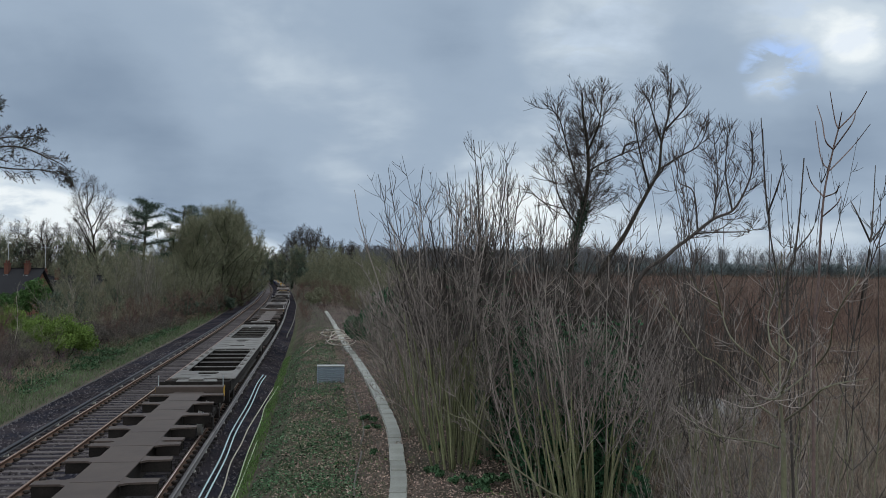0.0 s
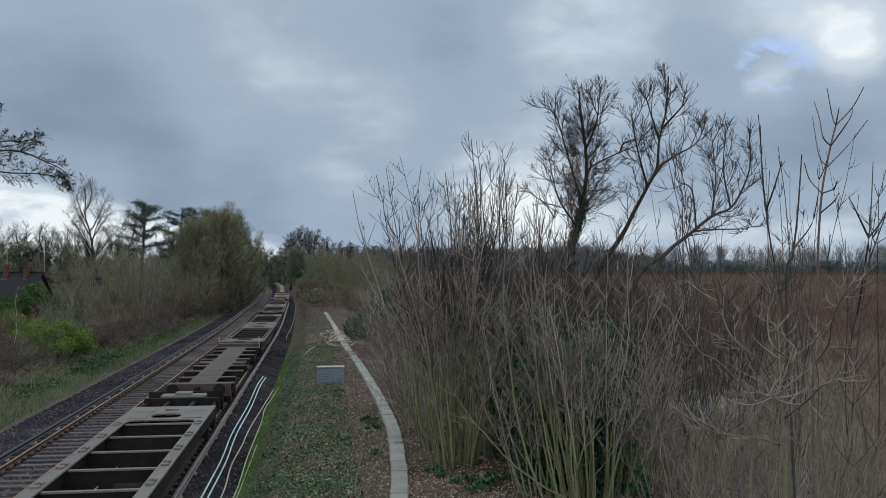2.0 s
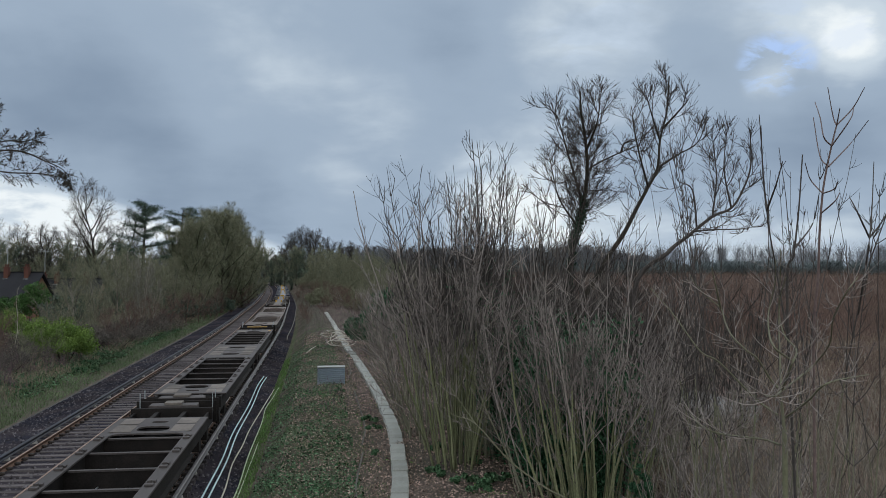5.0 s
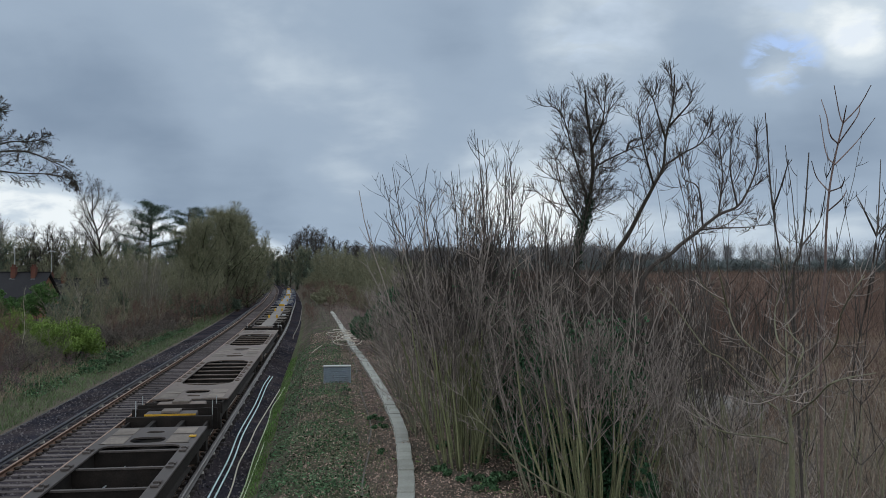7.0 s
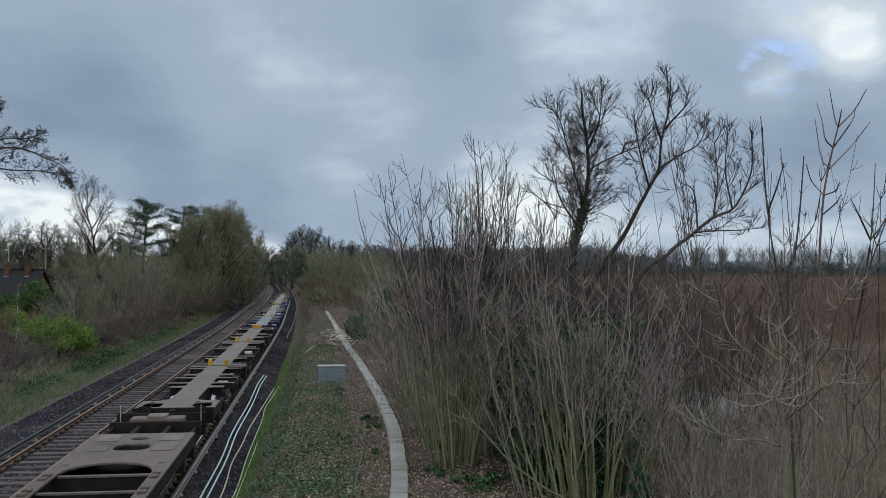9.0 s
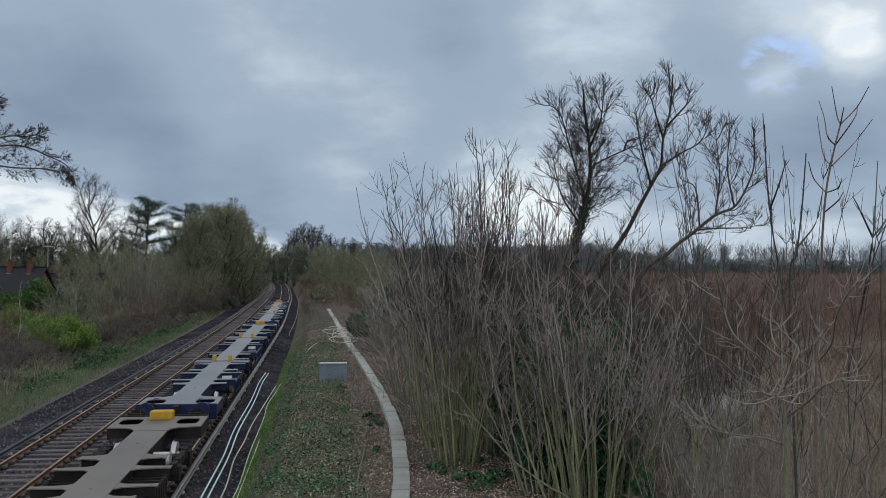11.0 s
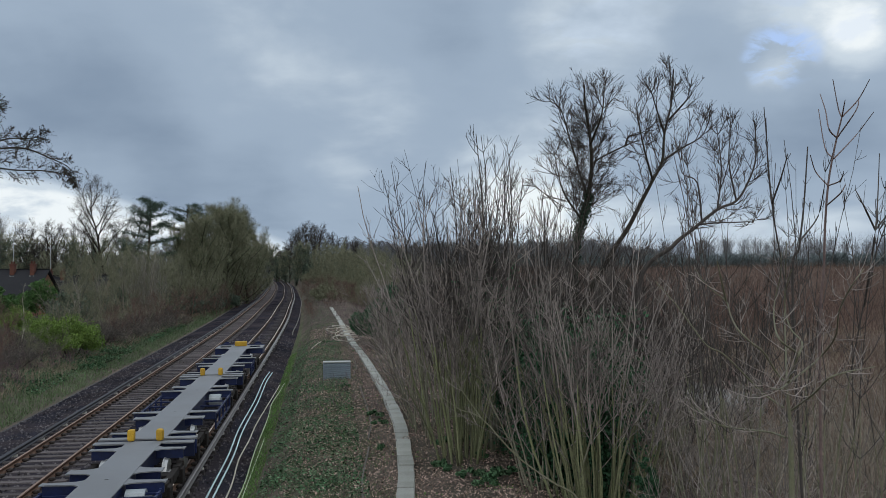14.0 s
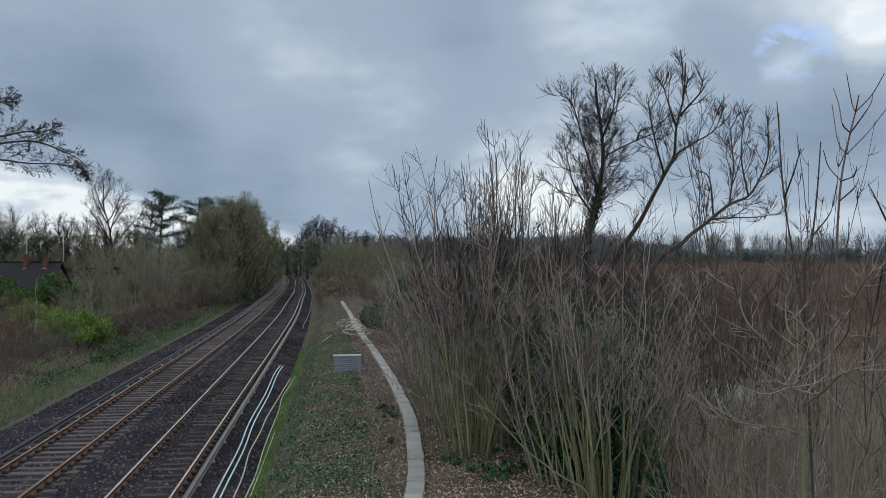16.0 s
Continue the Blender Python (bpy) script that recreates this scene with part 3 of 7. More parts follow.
HEAD = _th - _th[_i0] + (-0.12216)
_px, _py = np.cumsum(np.sin(HEAD)) * STEP, np.cumsum(np.cos(HEAD)) * STEP
PX, PY = _px - _px[_i0] + (-4.645), _py - _py[_i0]
FAR_TRACK = -3.53


def on_line(s, n=0.0, z=0.0):
    """The place s metres along the near track and n metres to its right."""
    x, y, h = np.interp(s, RUN, PX), np.interp(s, RUN, PY), np.interp(s, RUN, HEAD)
    return np.stack([x + n * np.cos(h), y - n * np.sin(h), z + 0 * x], -1)


def aside(x, y):
    """Metres to the right of the near track."""
    return (x - np.interp(y, PY, PX)) * np.cos(np.interp(y, PY, HEAD))


LAND_N = [-900, -60, -34, -24, -16, -11.5, -8.6, -7.1, -6.7, -6.4, 1.9, 2.35, 2.8, 3.7, 4.7, 8.6, 11.0, 14.0, 30.0, 900]
LAND_Z = [-2.0, -2.6, -1.6, 0.8, 1.0, 0.35, -0.25, -0.45, -0.62, -0.8, -0.8, -0.62, -0.35, 0.38, 0.6, 0.55, -0.15, -1.0, -1.25, -1.25]


def smooth(a, lo, hi):
    t = np.clip((a - lo) / (hi - lo), 0, 1)
    return t * t * (3 - 2 * t)


def rough_land(x, y, size, seed):
    a = np.sin(x / size + seed) * np.cos(y / size * 1.13 + 2 * seed) + 0.5 * np.sin((x + 0.7 * y) / size * 2.3 + seed * 3) + 0.35 * np.cos((y - 0.6 * x) / size * 4.1 + seed)
    return a / 1.85


def land(x, y):
    x, y = np.asarray(x, float), np.asarray(y, float)
    n = aside(x, y)
    z = np.interp(n, LAND_N, LAND_Z)
    off = smooth(abs(n + 2), 5.5, 9)
    z = z + off * (0.10 * rough_land(x, y, 1.7, 1.0) + 0.06 * rough_land(x, y, 0.6, 2.0))
    # the field climbs away, and a wooded rise closes the view
    right = smooth(n, 13, 40)
    z = z + right * np.clip(y - 70, 0, 230) * 0.024
    z = z + smooth(y, 300, 700) * smooth(abs(n + 2), 10, 60) * (3 + 12 * (1 - smooth(x / np.maximum(y, 1), 0.16, 0.30)) * smooth(x / np.maximum(y, 1), -0.36, -0.16))
    z = z + smooth(-n, 12, 30) * smooth(y, 90, 200) * 2.5
    return z


# ---- ground ----
def make_ground():
    cols = np.concatenate([[-900, -600, -420, -300, -220, -160, -120, -95], np.arange(-80, -40, 4), np.arange(-40, -12, 1.2), np.arange(-12, -6.6, 0.45), [-6.4, -5, -3, -1, 1, 1.9],
                           np.arange(2.2, 9, 0.35), np.arange(9, 16, 0.7), np.arange(16, 60, 2.2), np.arange(60, 140, 8), [150, 180, 220, 280, 360, 480, 650, 900]])
    rows = np.concatenate([np.arange(-300, -20, 20), np.arange(-20, 8, 3), np.arange(8, 60, 0.6), np.arange(60, 140, 1.5), np.arange(140, 300, 5), np.arange(300, 480, 15), [500, 560, 640, 740, 860, 1000, 1200, 1500]])
    n, y = np.meshgrid(cols, rows)
    x = np.interp(y, PY, PX) + n / np.cos(np.interp(y, PY, HEAD))
    z = land(x, y)
    k, c = y.shape
    i, j = np.meshgrid(np.arange(k - 1), np.arange(c - 1), indexing="ij")
    a = i * c + j
    s = Soup()
    s.add(np.stack([x, y, z], -1).reshape(-1, 3), np.stack([a, a + 1, a + c + 1, a + c], -1).reshape(-1, 4))
    me = s.mesh("ground", M["ground"], True)
    near = 1 - smooth(y, 180, 320)
    zones = dict(grass=near * (smooth(n, -11.5, -8.5) * (1 - smooth(n, -7.6, -6.9)) + 0.75 * smooth(n, 2.6, 3.4) * (1 - smooth(n, 5.0, 6.2)) + 0.3 * smooth(n, 5, 6) * (1 - smooth(n, 8, 11))),
                 dry=near * (smooth(n, -16, -11) * (1 - smooth(n, -10.5, -9)) * smooth(y, 45, 75) + 0.5 * smooth(n, -9.4, -8.4) * (1 - smooth(n, -7.4, -6.8)) * (1 - smooth(y, 38, 60))),
                 moss=near * smooth(n, 2.15, 2.35) * (1 - smooth(n, 2.45, 2.8)) * (1 - 0.6 * smooth(y, 60, 110)),
                 field=smooth(n, 12, 20) * (1 - smooth(y, 300, 330)), far=np.maximum(smooth(y, 260, 330), smooth(-n, 22, 40)))
    for name, v in zones.items():
        at = me.attributes.new(name, "FLOAT", "POINT")
        at.data.foreach_set("value", v.ravel().astype(np.float32))
    tagged(new("ground", me), "uneven earth with moss, grass, dead leaves and a brown field", "ground", kind="structure")


def make_ballast():
    cols = np.array([-7.2, -6.93, -6.6, -6.1, -5.6, -5.2, -4.85, -4.45, -4.0, -3.53, -3.05, -2.6, -2.3, -2.0, -1.75, -1.5, -1.1, -0.75, -0.4, 0.0, 0.4, 0.75, 1.05, 1.4, 1.75, 2.0, 2.3, 2.5])
    high = np.array([-0.62, -0.41, -0.37, -0.32, -0.27, -0.23, -0.21, -0.20, -0.20, -0.20, -0.20, -0.20, -0.19, -0.17, -0.16, -0.16, -0.165, -0.16, -0.155, -0.185, -0.20, -0.205, -0.23, -0.32, -0.42, -0.50, -0.57, -0.80])
    run = np.concatenate([np.arange(-300, 10, 10), np.arange(10, 60, 0.35), np.arange(60, 130, 0.8), np.arange(130, 460, 3)])
    s_, n = np.meshgrid(run, cols, indexing="ij")
    p = on_line(s_, n)
    rs = np.random.RandomState(4)
    p[..., 2] = high[None] + rs.normal(size=s_.shape) * 0.012
    k, c = s_.shape
    i, j = np.meshgrid(np.arange(k - 1), np.arange(c - 1), indexing="ij")
    a = i * c + j
    s = Soup()
    s.add(p.reshape(-1, 3), np.stack([a, a + 1, a + c + 1, a + c], -1).reshape(-1, 4))
    bed = new("ballast", s.mesh("ballast", M["ballast"], True))
    tagged(bed, "dark brown-grey stone ballast bed under two tracks", "ballast", kind="structure")
    # loose stones
    st = Soup()
    k = 20000
    s_ = 14 + 60 * rs.rand(k) ** 1.5
    n = rs.uniform(-7.0, 2.3, k)
    c = on_line(s_, n)
    c[:, 2] = np.interp(n, cols, high) + 0.005
    r = 0.018 + 0.042 * rs.rand(k) ** 1.6
    dirs = np.array([(1, 0, 0), (0, 1, 0), (-1, 0, 0), (0, -1, 0), (0, 0, 1)], float)
    v = c[:, None] + dirs[None] * r[:, None, None] * rs.uniform(0.6, 1.25, (k, 5, 1))
    b = np.arange(k)[:, None] * 5
    f = np.concatenate([b + np.array([[0, 1, 4, 4]]), b + np.array([[1, 2, 4, 4]]), b + np.array([[2, 3, 4, 4]]), b + np.array([[3, 0, 4, 4]])])
    v = np.concatenate([v, v[:, 4:5] + np.array([0.006, 0.004, 0.0])], 1)
    b = np.arange(k)[:, None] * 6
    f = np.concatenate([b + np.array([[0, 1, 4, 5]]), b + np.array([[1, 2, 5, 4]]), b + np.array([[2, 3, 5, 4]]), b + np.array([[3, 0, 4, 5]])])
    st.add(v.reshape(-1, 3), f)
    ob = new("loose_stones", st.mesh("loose_stones", M["stone"]))
    tagged(ob, "loose angular ballast stones lying over the track bed", "stones", kind="stuff")


make_ground()
make_ballast()


# ---- tracks ----
RAIL = [(-0.07, -0.159), (0.07, -0.159), (0.07, -0.145), (0.012, -0.128), (0.010, -0.045), (0.036, -0.036), (0.036, -0.006), (0.026, 0.0), (-0.026, 0.0), (-0.036, -0.006), (-0.036, -0.036), (-0.010, -0.045), (-0.012, -0.128), (-0.07, -0.145)]
CONDUCTOR = [(-0.07, -0.09), (0.07, -0.09), (0.07, -0.07), (0.03, -0.055), (0.03, -0.015), (0.055, 0.0), (0.055, 0.045), (0.045, 0.055), (-0.045, 0.055), (-0.055, 0.045), (-0.055, 0.0), (-0.03, -0.015), (-0.03, -0.055), (-0.07, -0.07)]


def sweep(profile, n, run, z=0.0):
    pts = np.array(profile)
    s_, i = np.meshgrid(run, np.arange(len(pts)), indexing="ij")
    p = on_line(s_, n + pts[i, 0])
    p[..., 2] = z + pts[i, 1]
    k, c = s_.shape
    i, j = np.meshgrid(np.arange(k - 1), np.arange(c), indexing="ij")
    j2 = (j + 1) % c
    s = Soup()
    s.add(p.reshape(-1, 3), np.stack([i * c + j, i * c + j2, (i + 1) * c + j2, (i + 1) * c + j], -1).reshape(-1, 4))
    return s


RAIL_RUN = np.concatenate([np.arange(-300, 0, 20), np.arange(0, 460, 2.0)])


def make_track(centre, side, tie, head, third, label):
    t = thing("railway_track", label, "railway track", "tracks of the line")
    for e in (-1, 1):
        r = part("rail", sweep(RAIL, centre + e * 0.7525, RAIL_RUN), M["rust"], t)
        part("rail_head", sweep([(-0.030, 0.0015), (0.030, 0.0015), (0.030, 0.004), (-0.030, 0.004)], centre + e * 0.7525, RAIL_RUN), head, r, "polished running surface")
    part("conductor_rail", sweep(CONDUCTOR, centre + side * 1.15, RAIL_RUN, 0.03), third, t, "broad dull conductor rail")
    ins, ch, seat = Soup(), Soup(), Soup()
    ins.tube([(0, 0, -0.20), (0, 0, -0.12), (0, 0, -0.065)], [0.085, 0.075, 0.05], 8)
    ins = ins.mesh("insulator", M["pot"])
    for s_ in np.arange(12, 150, 2.6):
        part("insulator", ins, None, t).location = on_line(s_, centre + side * 1.15)
    seat.box(-0.06, 0.06, -0.09, 0.09, -0.17, -0.095)
    seat = seat.mesh("rail_chair", M["chair"])
    bm = bmesh.new()
    bm_box(bm, -1.27, 1.27, -0.125, 0.125, -0.30, -0.165, 0.0)
    for v in bm.verts:
        if v.co.z > -0.2:
            v.co.x *= 0.985
            v.co.y *= 0.9
    me = bpy.data.meshes.new("sleeper")
    bm.to_mesh(me)
    bm.free()
    me.materials.append(tie)
    rs = np.random.RandomState(7)
    rest = Soup()
    for k, s_ in enumerate(np.arange(10, 330, 0.65)):
        s_ = s_ + rs.normal() * 0.015
        p = on_line(s_, centre)
        h = float(np.interp(s_, RUN, HEAD))
        for e in (-1, 1):
            for o in (-1, 1):
                c = on_line(s_, centre + e * 0.7525 + o * 0.11)
                if 8 < k < 84:
                    part("rail_chair", seat, None, t).location = c
                    continue
                ch.box(c[0] - 0.06, c[0] + 0.06, c[1] - 0.09, c[1] + 0.09, -0.17, -0.105 + 0.02 * rs.rand())
        if k < 300:
            ob = new("sleeper", me)
            ob.parent = t
            ob.matrix_basis = Matrix.Translation((p[0], p[1], rs.normal() * 0.004)) @ Matrix.Rotation(-h + rs.normal() * 0.006, 4, "Z")
        else:
            rest.box(p[0] - 1.25, p[0] + 1.25, p[1] - 0.12, p[1] + 0.12, -0.3, -0.167)
    part("far_fastening", ch, M["chair"], t, "dark cast rail fastenings")["kind"] = "stuff"
    part("far_sleepers", rest, tie, t)["kind"] = "stuff"


make_track(FAR_TRACK, -1, M["sleeper"], M["railhead_rusty"], M["conductor"], "rust-brown rails on weathered sleepers with a conductor rail")
make_track(0.0, 1, M["timber"], M["railhead"], M["conductor_pale"], "worn rails on dark timber sleepers with a conductor rail")


# ---- lineside: edging, concrete trough, cabinet, pipes and cables ----
def spline(pts, k=12):
    """A smooth curve through points."""
    p = np.asarray(pts, float)
    p = np.concatenate([[2 * p[0] - p[1]], p, [2 * p[-1] - p[-2]]])
    out = []
    for i in range(1, len(p) - 2):
        for t in np.arange(k) / k:
            a, b, c, d = p[i - 1:i + 3]
            out.append(0.5 * (2 * b + (c - a) * t + (2 * a - 5 * b + 4 * c - d) * t * t + (3 * b - a - 3 * c + d) * t ** 3))
    out.append(p[-2])
    return np.array(out)


def along(pts, gap):
    d = np.r_[0, np.cumsum(np.linalg.norm(np.diff(pts, axis=0), axis=1))]
    t = np.arange(0, d[-1], gap)
    return np.stack([np.interp(t, d, pts[:, i]) for i in range(pts.shape[1])], 1)


def make_edging():
    t = thing("edging", "low worn grey edging between ballast and grass verge", "edging", kind="structure")
    s = sweep([(-0.07, -0.65), (0.07, -0.65), (0.06, -0.45), (0.05, -0.42), (-0.05, -0.42), (-0.06, -0.44)], -7.0, np.arange(8, 300, 1.5))
    part("edging_strip", s, M["edge"], t)


def make_trough():
    t = thing("cable_trough", "pale concrete cable trough with butted lids winding along the bank", "cable trough", kind="structure")
    line = spline([(-0.9, 8.0), (-0.66, 14.0), (-0.61, 19.4), (-0.70, 22.1), (-0.92, 25.7), (-1.23, 29.1), (-1.85, 34.1), (-2.56, 39.2), (-3.36, 44.8), (-4.34, 51.2), (-5.56, 58.8), (-7.77, 74.5), (-11.91, 102.7)])
    rs = np.random.RandomState(3)
    p = along(line, 1.05)
    bm = bmesh.new()
    bm_box(bm, -0.192, 0.192, -0.515, 0.515, 0.0, 0.055, 0.012)
    lid = bpy.data.meshes.new("lid")
    bm.to_mesh(lid)
    bm.free()
    lid.materials.append(M["concrete"])
    for a, b in zip(p[:-1], p[1:]):
        c = (a + b) / 2
        ob = new("lid", lid)
        ob.parent = t
        z = 0.6 + 0.02 * rs.normal() * 0.5
        ob.matrix_basis = Matrix.Translation((c[0] + rs.normal() * 0.008, c[1], z + 0.03)) @ Matrix.Rotation(math.atan2(-(b - a)[0], (b - a)[1]) + rs.normal() * 0.012, 4, "Z") @ Matrix.Rotation(rs.normal() * 0.01, 4, "X")
    q = along(line, 0.5)
    d = np.gradient(q, axis=0)
    d /= np.linalg.norm(d, axis=1)[:, None]
    nrm = np.stack([d[:, 1], -d[:, 0]], 1)
    for e in (-1, 1):
        s = Soup()
        o = [np.c_[q + nrm * (e * w), np.full(len(q), z)] for w, z in ((0.20, 0.45), (0.20, 0.62), (0.15, 0.62), (0.15, 0.45))]
        for a, b in zip(o, o[1:] + o[:1]):
            m = len(q)
            i = np.arange(m - 1)
            s.add(np.concatenate([a, b]), np.stack([i, i + 1, m + i + 1, m + i], 1))
        part("trough_wall", s, M["concrete"], t)


def make_cabinet():
    t = thing("relay_cabinet", "grey corrugated metal lineside cabinet with a flat lid", "cabinet", m=pose(-4.22, 38.6, 0.58, 0, 0, 6))
    bm = bmesh.new()
    k, rise = 8, 0.70
    ys = []
    for i in range(k):
        z = 0.05 + rise * i / k
        ys += [(0.028, z), (0.034, z + rise / k * 0.5), (-0.03, z + rise / k * 0.62), (-0.03, z + rise / k * 0.95)]
    for e in (-1, 1):
        vs = [[bm.verts.new((x, e * (0.20 + o), z)) for o, z in ys] for x in (-0.56, 0.56)]
        for i in range(len(ys) - 1):
            bm.faces.new((vs[0][i], vs[1][i], vs[1][i + 1], vs[0][i + 1]))
    for e in (-1, 1):
        bm_box(bm, e * 0.572 - 0.02, e * 0.572 + 0.02, -0.245, 0.245, 0.0, 0.77)
    part("corrugated_body", bm, M["cabinet"], t)
    bm = bmesh.new()
    bm_box(bm, -0.60, 0.60, -0.26, 0.26, 0.75, 0.79, 0.01)
    part("lid", bm, M["paint_grey"], t)
    bm = bmesh.new()
    bm_box(bm, -0.58, 0.58, -0.23, 0.23, -0.10, 0.05)
    part("plinth", bm, M["concrete"], t)


def make_pipe(name, pts, r, mat, label, category, group=""):
    line = spline(pts, 8)
    s = Soup()
    s.tube(line, np.full(len(line), r), 7)
    return tagged(part(name, s, mat), label, category, group)


def bank_cable(name, sn, r, mat, label, category, group="", lift=0.03):
    pts = []
    for s_, n in sn:
        q = on_line(s_, n)
        q[2] = max(float(land(q[0], q[1])), float(np.interp(n, [1.4, 1.75, 2.0, 2.3], [-0.32, -0.42, -0.5, -0.57])) if n < 2.35 else -9) + lift
        pts.append(q)
    return make_pipe(name, pts, r, mat, label, category, group)


make_edging()
make_trough()
make_cabinet()
for off in (0.0, 0.15):
    bank_cable("pipe", [(14, 1.62 + off), (22.5, 1.61 + off), (27.5, 1.63 + off), (32, 1.55 + off), (38.5, 1.6 + off), (45, 1.55 + off), (49, 1.62 + off)], 0.027, M["pipe_blue"],
               "pale blue plastic pipe lying beside the ballast", "pipe", "pipes beside the ballast", 0.05)
bank_cable("cable", [(14, 2.1), (21.5, 2.05), (24.5, 2.05), (27.5, 1.96), (30.5, 2.02), (33.5, 2.03), (38.5, 2.17), (45.5, 2.36)], 0.024, M["cable"], "thin pale loose cable along the foot of the bank", "cable", "loose cables")
bank_cable("cable", [(14, 2.3), (21.5, 2.31), (25, 2.36), (29, 2.33), (35.5, 2.35), (39, 2.31), (42, 2.45), (45, 2.62)], 0.021, M["cable_green"], "thin greenish loose cable along the foot of the bank", "cable", "loose cables")
bank_cable("cable", [(20, 2.42), (24, 2.46), (28, 2.5), (31, 2.52)], 0.016, M["cable_green"], "thin greenish loose cable along the foot of the bank", "cable", "loose cables")
bank_cable("cable", [(76, 2.0), (80, 1.95), (92, 2.1), (108, 2.25), (125, 2.3), (142, 2.3), (165, 2.2), (195, 2.15), (230, 2.16)], 0.05, M["greycable"], "thick pale ducting along the ballast", "cable", "loose cables", 0.1)


# ---- the container train ----
def wheelset_mesh():
    bm = bmesh.new()
    for e in (-1, 1):
        bm_cyl(bm, (e * 0.70, 0, 0), (e * 0.80, 0, 0), 0.42, 24)
        bm_cyl(bm, (e * 0.68, 0, 0), (e * 0.705, 0, 0), 0.45, 24)
        bm_cyl(bm, (e * 0.80, 0, 0), (e * 0.86, 0, 0), 0.16, 14)
    bm_cyl(bm, (-0.9, 0, 0), (0.9, 0, 0), 0.08, 12)
    me = bpy.data.meshes.new("wheelset")
    bm.to_mesh(me)
    bm.free()
    me.materials.append(M["wheel"])
    return me


WHEELSET = wheelset_mesh()


def bogie(parent, y, mat):
    bm = bmesh.new()
    for e in (-1, 1):
        bm_box(bm, e * 1.02 - 0.07, e * 1.02 + 0.07, -1.25, 1.25, 0.50, 0.70, 0.02)
        for w in (-0.9, 0.9):
            bm_box(bm, e * 1.02 - 0.14, e * 1.02 + 0.14, w - 0.20, w + 0.20, 0.26, 0.62, 0.03)
            bm_cyl(bm, (e * 1.02, w - 0.27, 0.45), (e * 1.02, w - 0.27, 0.72), 0.09, 10)
            bm_cyl(bm, (e * 1.02, w + 0.27, 0.45), (e * 1.02, w + 0.27, 0.72), 0.09, 10)
    bm_box(bm, -1.1, 1.1, -0.2, 0.2, 0.48, 0.68, 0.02)
    for e in (-1, 1):
        bm_box(bm, -1.0, 1.0, e * 1.2 - 0.05, e * 1.2 + 0.05, 0.5, 0.62)
    b = part("bogie", bm, mat, parent, "sooty bogie frame")
    b.location = (0, y, 0)
    for w in (-0.9, 0.9):
        ws = part("wheelset", WHEELSET, None, b, "bright worn steel wheels on an axle")
        ws.location = (0, w, 0.42)
    return b


def buffers(parent, y, e, mat, z=1.0):
    """Two buffers and a hook on the end that faces e."""
    for x in (-0.87, 0.87):
        bm = bmesh.new()
        bm_cyl(bm, (x, y, z), (x, y + e * 0.38, z), 0.10, 14)
        bm_cyl(bm, (x, y + e * 0.38, z), (x, y + e * 0.42, z), 0.23, 20)
        part("buffer", bm, mat, parent)
    bm = bmesh.new()
    bm_box(bm, -0.09, 0.09, min(y, y + e * 0.3), max(y, y + e * 0.3), z - 0.12, z + 0.08, 0.02)
    bm_cyl(bm, (0, y + e * 0.3, z - 0.05), (0, y + e * 0.52, z - 0.25), 0.05, 8)
    part("coupling_hook", bm, M["soot_shade"], parent)
    bm = bmesh.new()
    bm_cyl(bm, (0.35, y, z - 0.1), (0.42, y + e * 0.35, z - 0.45), 0.025, 7)
    bm_cyl(bm, (0.42, y + e * 0.35, z - 0.45), (0.36, y + e * 0.62, z - 0.2), 0.025, 7)
    part("brake_hose", bm, M["soot_shade"], parent)


